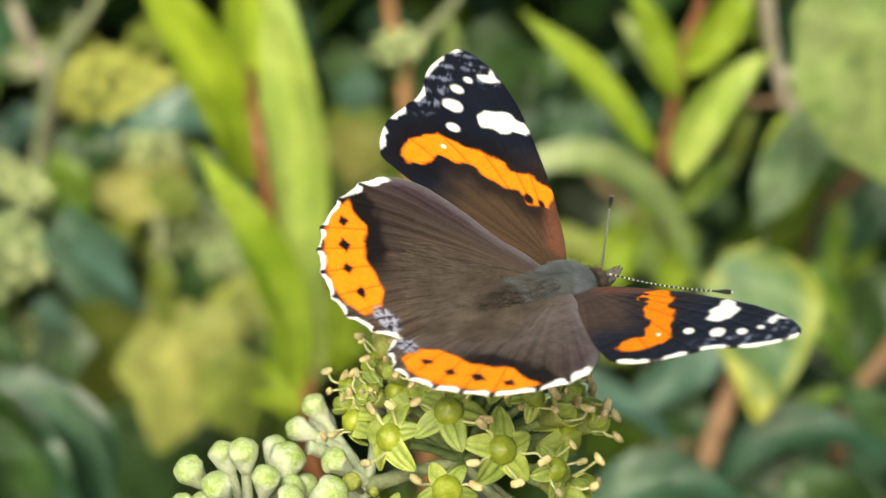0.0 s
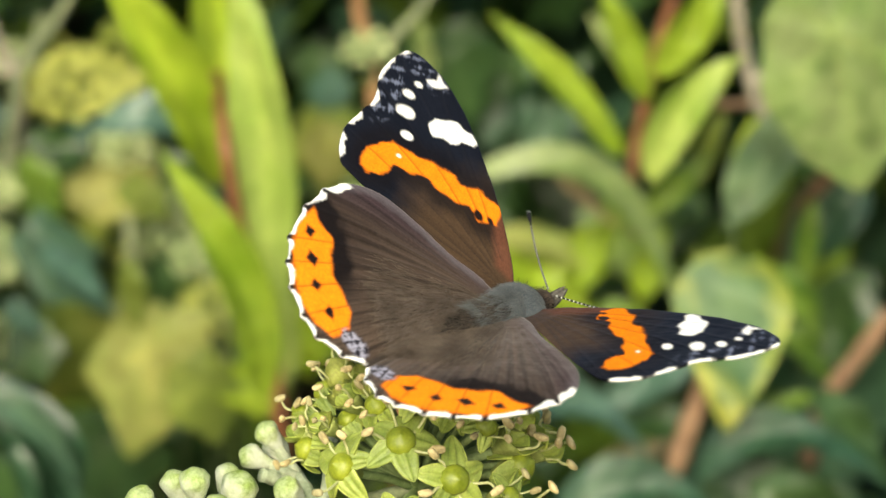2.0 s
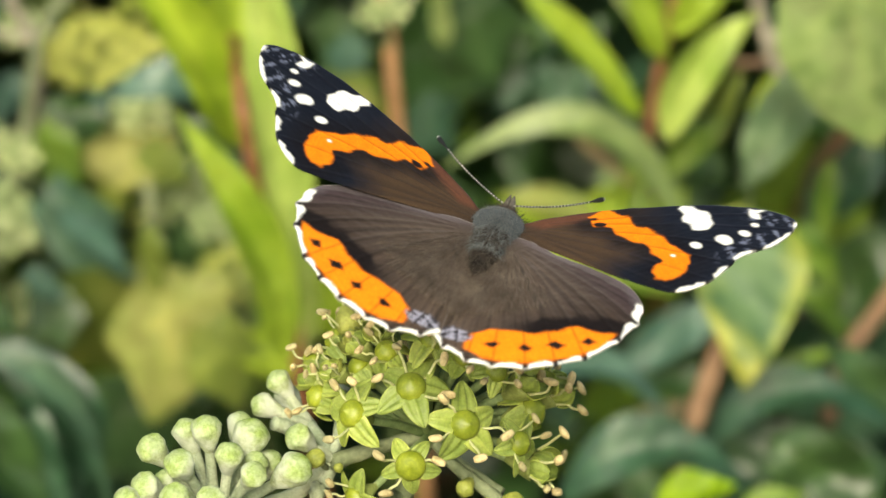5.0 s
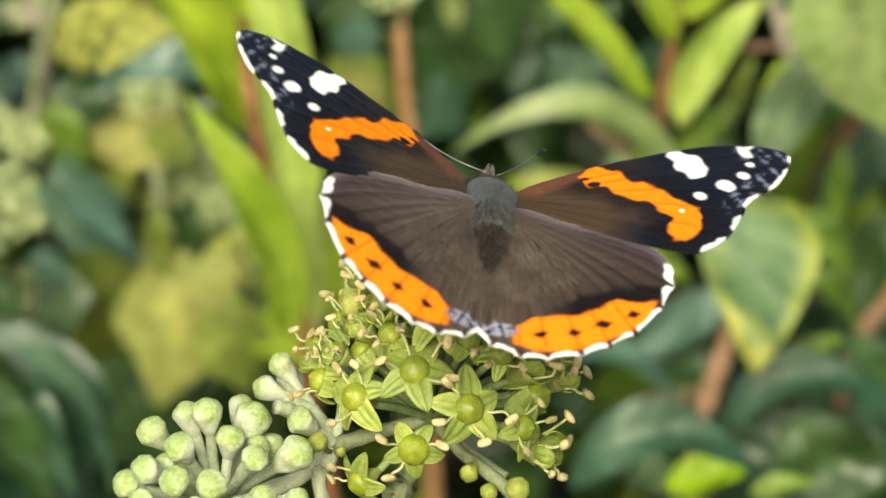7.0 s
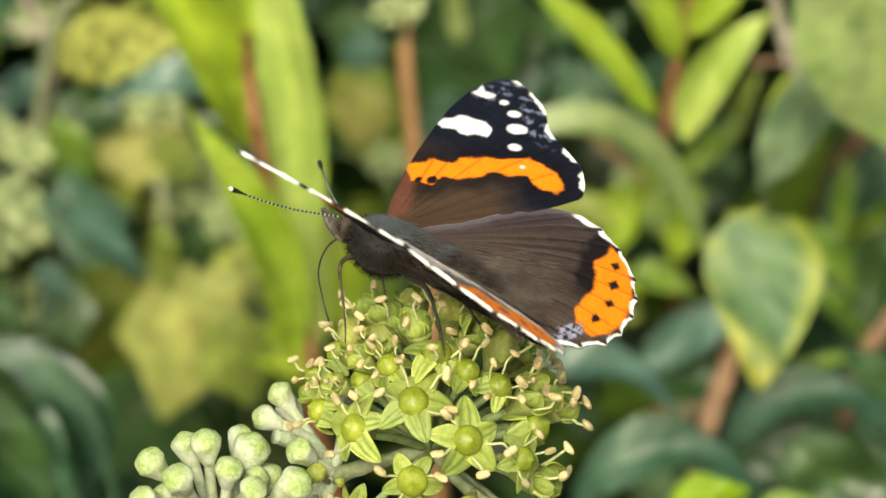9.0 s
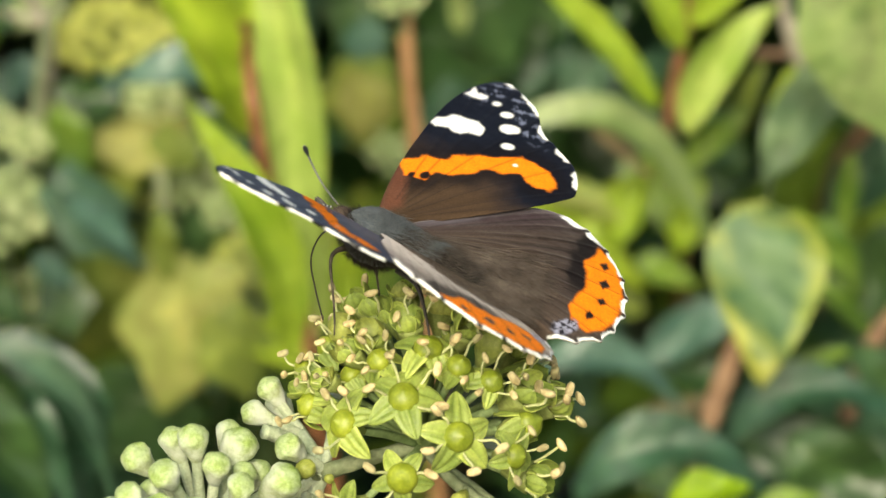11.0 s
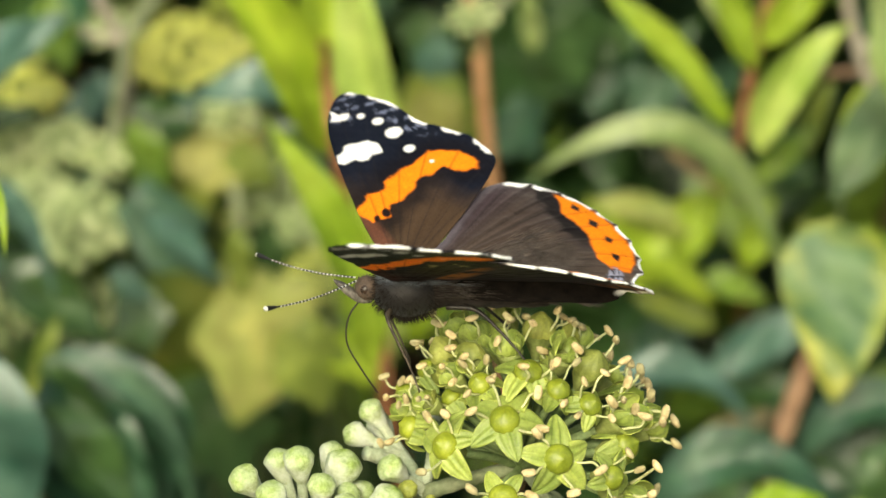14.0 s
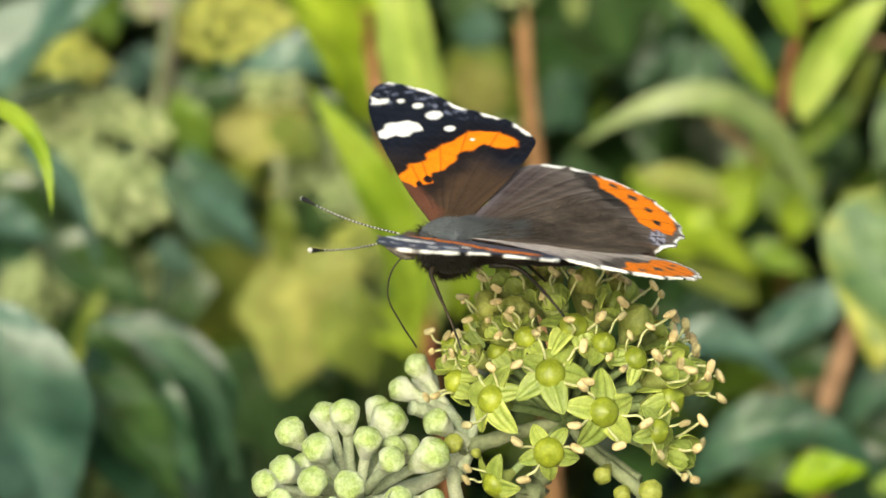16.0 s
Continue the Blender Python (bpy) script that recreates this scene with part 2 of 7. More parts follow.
def edged_surface():
    """Dark mottled green leaf with an uneven yellow margin; the mesh says how far out a place lies."""
    m, t, b, out = nodes_of("yellow_edged_leaf")
    at = t.nodes.new("ShaderNodeAttribute")
    at.attribute_name = "edge"
    add = t.nodes.new("ShaderNodeMath")
    add.operation = "MULTIPLY_ADD"
    t.links.new(noise_of(t, 70, 5.0), add.inputs[0])
    add.inputs[1].default_value = 1.6
    t.links.new(at.outputs["Fac"], add.inputs[2])
    mid = ramp_of(t, noise_of(t, 160, 4.0), ((0.3, (0.028, 0.078, 0.026)), (0.7, (0.105, 0.175, 0.07))))
    rim = ramp_of(t, noise_of(t, 90, 4.0), ((0.3, (0.13, 0.19, 0.025)), (0.7, (0.3, 0.31, 0.06))))
    half = t.nodes.new("ShaderNodeMath")
    half.operation = "MULTIPLY"
    half.inputs[1].default_value = 0.6
    t.links.new(add.outputs[0], half.inputs[0])
    mask = ramp_of(t, half.outputs[0], ((0.78, (0.0, 0.0, 0.0)), (0.94, (1.0, 1.0, 1.0))))
    t.links.new(mix_of(t, mid, rim, mask), b.inputs["Base Color"])
    b.inputs["Roughness"].default_value = 0.6
    return m


LEAF["edged"] = edged_surface()
M_STEM_RED = surface("red_brown_stem", (0.17, 0.06, 0.025), (0.32, 0.14, 0.07), 120, 0.55, 900, 0.5, 0.0004, 0, 0.1)
M_STEM_GREY = surface("grey_dead_twig", (0.2, 0.17, 0.13), (0.5, 0.45, 0.37), 160, 0.8, 900, 0.6, 0.0005, 0, 0.1)
M_STEM_ORANGE = surface("orange_brown_stem", (0.2, 0.1, 0.045), (0.37, 0.21, 0.11), 120, 0.55, 900, 0.5, 0.0004, 0, 0.1)
M_STEM_TAN = surface("tan_stem", (0.15, 0.085, 0.05), (0.3, 0.185, 0.115), 120, 0.6, 900, 0.5, 0.0004, 0, 0.1)
M_FAR_FLOWER = surface("yellow_green_blossom", (0.46, 0.5, 0.1), (0.7, 0.7, 0.22), 200, 0.6, 1600, 0.4, 0.0003, 0.2, 0.15)
M_FAR_BUD = surface("pale_green_blossom", (0.43, 0.53, 0.24), (0.72, 0.78, 0.46), 200, 0.7, 1600, 0.4, 0.0003, 0.15, 0.15)
M_SOIL = surface("leaf_litter_soil", (0.02, 0.015, 0.01), (0.07, 0.055, 0.035), 6, 0.95, 60, 0.8, 0.01, 0, 0)


# ---- building tools ----
def mesh_of(name, verts, faces, mats, face_mat=None, smooth=True):
    me = bpy.data.meshes.new(name)
    me.from_pydata([tuple(v) for v in verts], [], faces)
    for m in mats if isinstance(mats, (list, tuple)) else [mats]:
        me.materials.append(m)
    if smooth:
        me.polygons.foreach_set("use_smooth", [True] * len(me.polygons))
    if face_mat is not None:
        me.polygons.foreach_set("material_index", face_mat)
    me.update()
    return me


def part(name, me, parent, m=None, label=""):
    ob = new(name, me)
    ob.parent = parent
    if m is not None:
        ob.matrix_local = m
    return tagged(ob, label)


def thing(name, label, category, at=(0, 0, 0), group="", kind=""):
    ob = new(name)
    ob.location = at
    ob.empty_display_size = 0.005
    return tagged(ob, label, category, group, kind)


def frame_along(d, hint=(0, 0, 1)):
    """A turn whose z lies along d."""
    z = Vector(d).normalized()
    x = Vector(hint).cross(z)
    if x.length < 1e-4:
        x = Vector((1, 0, 0)).cross(z)
    x.normalize()
    return Matrix((x, z.cross(x), z)).transposed()


def tube(points, radii, sides=8, caps=True):
    """Verts and faces of a round tube along a smooth run of points."""
    p = [Vector(q) for q in points]
    verts, faces = [], []
    hint = Vector((0.31, 0.2, 0.93))
    for i, q in enumerate(p):
        d = (p[min(i + 1, len(p) - 1)] - p[max(i - 1, 0)]).normalized()
        a = hint.cross(d)
        if a.length < 1e-3:
            a = Vector((1, 0, 0)).cross(d)
        a.normalize()
        b = d.cross(a)
        for k in range(sides):
            w = 2 * math.pi * k / sides
            verts.append(q + (a * math.cos(w) + b * math.sin(w)) * radii[i])
    for i in range(len(p) - 1):
        for k in range(sides):
            faces.append((i * sides + k, i * sides + (k + 1) % sides, (i + 1) * sides + (k + 1) % sides, (i + 1) * sides + k))
    if caps:
        faces += [tuple(range(sides))[::-1], tuple(range((len(p) - 1) * sides, len(p) * sides))]
    return verts, faces


def glide(pts, n):
    """A smooth curve through the points."""
    p = [Vector(q) for q in pts]
    p = [p[0] * 2 - p[1]] + p + [p[-1] * 2 - p[-2]]
    out = []
    for i in range(1, len(p) - 2):
        for k in range(n):
            t = k / n
            a, b, c, d = p[i - 1], p[i], p[i + 1], p[i + 2]
            out.append(0.5 * (2 * b + (c - a) * t + (2 * a - 5 * b + 4 * c - d) * t * t + (3 * b - a - 3 * c + d) * t ** 3))
    return out + [p[-2]]


def ball(rx, ry, rz, seg=16, rings=10, at=(0, 0, 0), shape=None):
    verts, faces = [], []
    for i in range(rings + 1):
        th = math.pi * i / rings
        for k in range(seg):
            ph = 2 * math.pi * k / seg
            v = Vector((rx * math.sin(th) * math.cos(ph), ry * math.sin(th) * math.sin(ph), rz * math.cos(th)))
            if shape:
                v = shape(v, th, ph)
            verts.append(v + Vector(at))
    for i in range(rings):
        for k in range(seg):
            faces.append((i * seg + k, (i + 1) * seg + k, (i + 1) * seg + (k + 1) % seg, i * seg + (k + 1) % seg))
    return verts, faces


def joined(*pieces):
    verts, faces = [], []
    for v, f in pieces:
        n = len(verts)
        verts += v
        faces += [tuple(i + n for i in q) for q in f]
    return verts, faces


# ---- the butterfly: lengths in millimetres, brought to metres as the meshes are made ----
MM = 0.001
FORE_HINGE, HIND_HINGE = (1.5, 3.0, 1.0), (1.5, 0.0, 1.4)
FORE_EDGE = [(1.5, 3.2), (3.0, 4.6), (6.5, 6.4), (11.0, 8.2), (18.1, 10.4), (22.9, 11.5), (26.6, 11.75), (29.7, 11.2), (31.5, 10.2), (31.9, 8.6), (31.4, 5.9), (30.5, 4.0), (29.0, 2.5), (27.8, 0.5), (27.2, -1.9), (26.6, -4.1), (25.7, -5.6), (24.3, -7.0), (22.5, -7.8), (20.6, -7.4), (17.8, -6.4), (12.5, -4.0), (7.5, -1.4), (3.0, 0.8)]
HIND_EDGE = [(1.2, 0.6), (4.3, 0.2), (7.9, -1.7), (12.0, -3.1), (16.0, -4.7), (18.8, -6.6), (20.5, -9.2), (20.7, -12.0), (19.9, -15.2), (18.6, -18.0), (16.5, -20.4), (14.2, -22.2), (11.4, -23.5), (7.6, -24.2), (5.2, -23.7), (2.8, -22.5), (0.9, -20.6), (-0.4, -18.4), (-1.6, -14.5), (-2.2, -10.5), (-2.0, -6.0), (-0.9, -2.0)]
BAND = [(10.57, 8.2), (11.7, 8.18), (13.76, 6.84), (15.2, 5.31), (17.58, 4.57), (19.0, 2.85), (21.1, 1.35), (22.7, 0.15), (23.3, -1.55), (23.3, -3.35), (22.6, -5.15), (21.8, -5.85), (20.6, -5.65), (19.7, -4.45), (19.6, -3.05), (20.1, -1.75), (18.6, -0.45), (17.06, 1.48), (15.0, 1.81), (13.56, 3.04), (12.52, 4.16), (11.18, 4.48), (10.46, 4.4), (9.74, 5.11), (9.02, 6.33), (9.74, 7.41)]
PATCH = [(18.6, 10.55), (20.0, 10.75), (21.8, 9.75), (22.9, 8.25), (23.3, 7.15), (23.1, 5.85), (22.0, 5.45), (21.3, 5.35), (20.9, 6.15), (19.7, 6.95), (19.3, 8.55), (18.3, 9.75)]
TIP_PATCH = [(25.7, 11.65), (28.0, 11.55), (27.4, 10.55), (27.9, 9.25), (26.7, 9.25), (26.0, 10.15)]
SPOTS = [(27.6, 7.95, 0.5, 0.38), (27.0, 5.95, 0.77, 0.54), (25.3, 4.05, 1.22, 0.79), (22.7, 2.25, 0.77, 0.56), (20.9, -0.35, 0.29, 0.27)]
HIND_BAND = [(20.0, -13.6), (19.5, -15.8), (18.8, -17.9), (16.6, -20.3), (14.3, -22.0), (11.2, -23.5), (8.5, -23.7), (5.4, -23.0), (5.0, -20.6), (7.0, -18.9), (9.5, -18.0), (11.6, -17.8), (13.6, -16.2), (15.3, -14.6), (17.0, -14.7), (18.4, -14.3)]
HIND_DOTS = [(17.2, -16.8), (14.4, -18.7), (11.6, -20.4), (8.3, -21.0)]
FORE_VEINS = [(11, 14), (28, 10.6), (31.2, 8), (29.2, 3.2), (27.2, -0.6), (25.8, -4.4), (22.6, -7.4), (14.5, -4.8)]
HIND_VEINS = [(19.6, -8.0), (20.6, -11.6), (20.0, -15.0), (17.8, -19.2), (15.4, -21.4), (12.7, -23.0), (9.4, -23.9), (6.6, -24.1), (3.6, -22.9)]


def inside(poly, x, y):
    """Signed distance to a closed outline, positive inside, for arrays of places."""
    p = np.array(poly, float)
    q = np.roll(p, -1, axis=0)
    far = np.full(x.shape, 1e9)
    hit = np.zeros(x.shape, bool)
    for (ax, ay), (bx, by) in zip(p, q):
        ex, ey = bx - ax, by - ay
        t = np.clip(((x - ax) * ex + (y - ay) * ey) / (ex * ex + ey * ey + 1e-12), 0, 1)
        far = np.minimum(far, np.hypot(x - ax - t * ex, y - ay - t * ey))
        cross = (ay > y) != (by > y)
        hit ^= cross & (x < ax + (y - ay) / (by - ay + 1e-12) * ex)
    return np.where(hit, far, -far)


def rough_field(x, y, scale, seed):
    """Smooth random values in about -1..1."""
    rng = np.random.RandomState(seed)
    out = np.zeros(x.shape)
    for k in range(5):
        for _ in range(3):
            a, b, c = rng.uniform(-1, 1), rng.uniform(-1, 1), rng.uniform(0, 6.3)
            n = math.hypot(a, b) + 1e-6
            out += np.sin((a * x + b * y) / n * scale * 1.7 ** k + c) / 1.5 ** k
    return out / 4.5


def step(d, soft):
    return np.clip(d / soft + 0.5, 0, 1)


def lay(col, c, m):
    return col * (1 - m[:, None]) + np.array(c) * m[:, None]


def closed_curve(pts, n):
    p = [Vector((a, b, 0)) for a, b in pts]
    out = []
    k = len(p)
    for i in range(k):
        a, b, c, d = p[i - 1], p[i], p[(i + 1) % k], p[(i + 2) % k]
        for j in range(n):
            t = j / n
            out.append(0.5 * (2 * b + (c - a) * t + (2 * a - 5 * b + 4 * c - d) * t * t + (3 * b - a - 3 * c + d) * t ** 3))
    o = np.array([(v.x, v.y) for v in out])
    return o


def vein_field(x, y, hinge, ends):
    """Distance to the nearest vein, in millimetres, and the place along it."""
    best = np.full(x.shape, 1e9)
    for ex, ey in ends:
        dx, dy = ex - hinge[0], ey - hinge[1]
        n = math.hypot(dx, dy)
        t = np.clip(((x - hinge[0]) * dx + (y - hinge[1]) * dy) / n / n, 0.15, 1)
        bow = 0.35 * np.sin(t * math.pi)
        px, py = hinge[0] + t * dx - dy / n * bow, hinge[1] + t * dy + dx / n * bow
        best = np.minimum(best, np.hypot(x - px, y - py))
    return best


def fore_pattern(x, y, edge_d, under):
    r = np.hypot(x - 1.5, y - 3)
    streak = rough_field(np.arctan2(y - 3, x - 1.5) * 60, r * 0.15, 1.0, 3)
    wob = 0.22 * rough_field(x, y, 2.2, 5)
    brown, black = np.array((0.055, 0.034, 0.02)), np.array((0.0064, 0.0078, 0.0135))
    m = step(15.6 - r + 1.6 * rough_field(x, y, 0.7, 8) - 0.35 * np.maximum(0, y - 2), 7.0)
    col = black[None] * (1 - m[:, None]) + brown[None] * m[:, None]
    col *= (1 + 0.24 * streak)[:, None]
    vein = vein_field(x, y, (1.5, 3.0), FORE_VEINS)
    band = inside(BAND, x, y) + 1.3 * wob - 0.15
    col = lay(col, (0.006, 0.005, 0.006), step(band + 2.0, 1.8) * step(15.5 - 0.1 * r - (-(y) + 0), 6) * 0.75)
    red = inside([(2.6, 4.2), (10.4, 8.2), (10.0, 6.6), (5.2, 3.4)], x, y)
    col = lay(col, (0.13, 0.05, 0.03), step(red + 0.2, 1.0) * 0.7)
    orange = np.array((0.87, 0.212, 0.014)) * (1 + 0.10 * rough_field(x, y, 3.0, 11))[:, None]
    k = step(band, 0.35)[:, None]
    col = col * (1 - k) + orange * k
    col = lay(col, (0.2, 0.045, 0.006), step(0.09 - vein, 0.12) * k[:, 0] * 0.65)
    for cx, cy, rx in ((9.9, 5.9, 0.55), (11.1, 4.9, 0.75)):
        col = lay(col, (0.012, 0.007, 0.006), step(rx - np.hypot((x - cx), (y - cy) * 1.5) + 0.3 * wob, 0.3))
    white = np.array((0.86, 0.86, 0.85))
    for poly in (PATCH, TIP_PATCH):
        col = lay(col, white, step(inside(poly, x, y) - 0.16 + 0.9 * wob, 0.25))
    for cx, cy, rx, ry in SPOTS:
        u, v = (x - cx) * 0.77 - (y - cy) * 0.64, (x - cx) * 0.64 + (y - cy) * 0.77
        col = lay(col, white, step((1 - np.hypot(u / rx, v / ry)) * min(rx, ry) + 0.25 * wob, 0.22))
    # pale scaling inside the outer edge, and the white fringe broken at the veins
    outer = step(x - 22.5, 1.5) * step(9.8 - y, 0.5)
    dust = step(rough_field(x, y, 3.4, 21) - 0.3, 0.4) * step(1.2 - np.abs(edge_d - 1.6), 0.8) * step(x - 25.5, 1.0) * step(y + 0.6, 1.0) * step(vein - 0.4, 0.3)
    col = lay(col, (0.3, 0.34, 0.5), dust * 0.42)
    fringe = step(0.3 + 0.9 * wob - edge_d, 0.2) * outer * step(vein - 0.85 - 0.7 * wob, 0.3)
    fringe = np.maximum(fringe, step(0.5 + wob - edge_d, 0.25) * step(vein - 1.05, 0.3) * outer * step(3.8 - y, 1.0))
    col = lay(col, white, fringe)
    col = lay(col, (0.012, 0.011, 0.012), step(0.05 - vein, 0.08) * (1 - k[:, 0]) * 0.5)
    if under:
        col = np.where(k > 0.5, col, np.where(col > 0.3, col * 0.7, col * 0.3))
        col = lay(col, (0.035, 0.026, 0.018), step(rough_field(x, y, 2.6, 33) + 0.1, 0.7) * step(x - 24, 5) * 0.6)
        col[:, :] = col * (1 - 0.25 * k) + k * 0.25 * np.array((0.8, 0.08, 0.01))
        gold = step(rough_field(x, y, 1.6, 35) - 0.45, 0.25) * step(2.4 - np.hypot(x - 14.5, (y + 1.2) * 1.2), 1.0)
        col = lay(col, (0.35, 0.3, 0.14), gold * 0.8)
        col = lay(col, white, step(0.7 + 1.6 * wob - edge_d, 0.25) * step(vein - 0.75 - 1.2 * wob, 0.4) * outer)
    return np.clip(col, 0, 1)


def hind_pattern(x, y, edge_d, under):
    r = np.hypot(x - 1.5, y)
    ang = np.arctan2(y, x - 1.5)
    streak = rough_field(ang * 85, r * 0.12, 1.0, 4) + 0.6 * rough_field(ang * 190, r * 0.25, 1.0, 6)
    wob = 0.22 * rough_field(x, y, 2.0, 7)
    if under:
        col = np.tile(np.array((0.006, 0.0045, 0.0035)), (len(x), 1))
        col *= (1 + 0.7 * rough_field(x, y, 2.4, 41) + 0.4 * rough_field(x, y, 5.5, 42))[:, None]
        rim = step(3.4 - edge_d + wob, 1.5) * step(rough_field(x, y, 1.5, 43) + 0.2, 0.5) * step(12 - x, 5) * step(x - 3.0, 1.0)
        col = lay(col, (0.35, 0.13, 0.03), rim * 0.6)
        gap = step(vein_field(x, y, (1.5, 0.0), HIND_VEINS) - 0.3 - 0.6 * wob, 0.25)
        return np.clip(lay(col, (0.84, 0.83, 0.8), step(0.6 - edge_d, 0.3) * step(-y - 8, 1) * step(x - 1.5, 0.6) * gap), 0, 1)
    brown, warm = np.array((0.034, 0.0225, 0.0175)), np.array((0.058, 0.0405, 0.031))
    m = step(10 - x + 1.2 * wob, 9)
    col = brown[None] * (1 - m[:, None]) + warm[None] * m[:, None]
    col = lay(col, (0.034, 0.022, 0.028), step(y + 0.62 * x - 1.5, 3.5) * 0.8)
    col *= (1 + 0.5 * streak * step(r - 2, 4))[:, None]
    vein = vein_field(x, y, (1.5, 0.0), HIND_VEINS)
    band = inside(HIND_BAND, x, y) + wob - 0.3
    col = lay(col, (0.01, 0.008, 0.007), step(0.05 - vein, 0.1) * step(r - 5, 3) * 0.6)
    lobes = 0.9 - 1.0 * np.abs(np.sin(ang * 9.5))
    col = lay(col, (0.006, 0.0045, 0.005), step(band + 1.75 + lobes, 0.9) * step(x - 9.6 + wob, 3.5))
    col = lay(col, (0.011, 0.008, 0.008), step(band + 3.4, 5.5) * step(x - 7.0 + 2 * wob, 5) * 0.3)
    # pale costal margin, its lilac-white highlight put into the colour
    col = lay(col, (0.24, 0.22, 0.26), step(0.9 - edge_d + wob, 1.0) * step(y + 0.55 * x - 1.2, 1.0) * step(x - 3, 4) * 0.25)
    orange = np.array((0.87, 0.212, 0.014)) * (1 + 0.1 * rough_field(x, y, 3.0, 12))[:, None]
    k = (step(band, 0.4) * step(x - 5.2 + 0.8 * wob, 1.8))[:, None]
    col = col * (1 - k) + orange * k
    col = lay(col, (0.1, 0.03, 0.006), step(0.08 - vein, 0.12) * k[:, 0] * 0.7)
    for cx, cy in HIND_DOTS:
        col = lay(col, (0.008, 0.006, 0.006), step(0.44 - 0.62 * (np.abs((x - cx) * 0.8 + (y - cy) * 0.45) * 0.8 + np.abs((y - cy) * 0.85 - (x - cx) * 0.4) * 1.25) + 0.8 * wob, 0.22))
    blue = step(1.15 - np.hypot((x - 3.9) * 0.62 + (y + 20.9) * 0.25, (y + 20.9) * 1.15) + 0.8 * wob, 0.4)
    col = lay(col, (0.012, 0.011, 0.016), blue)
    col = lay(col, (0.34, 0.34, 0.44), blue * step(rough_field(x, y, 5.5, 51) + 0.05, 0.3) * 0.8)
    outer = step(-8.3 - y, 0.8) * step(x - 1.3, 0.4)
    wide = 0.33 + 0.9 * wob + 0.45 * step(y + 12.8, 1.2) * step(x - 18, 1) + 0.3 * wob
    gap = step(vein - 0.3 - 0.6 * wob, 0.25)
    line = step(edge_d - wide - 0.05, 0.2) * step(wide + 0.45 - edge_d, 0.3) * outer
    col = lay(col, (0.01, 0.008, 0.008), line * 0.55 * step(-13.5 - y, 1.0) * step(0.75 - vein + 1.5 * wob, 0.5))
    col = lay(col, (0.01, 0.01, 0.01), step(wide - edge_d, 0.2) * outer)
    col = lay(col, (0.86, 0.86, 0.85), step(wide + 0.35 * wob - edge_d, 0.2) * outer * gap)
    return np.clip(col, 0, 1)


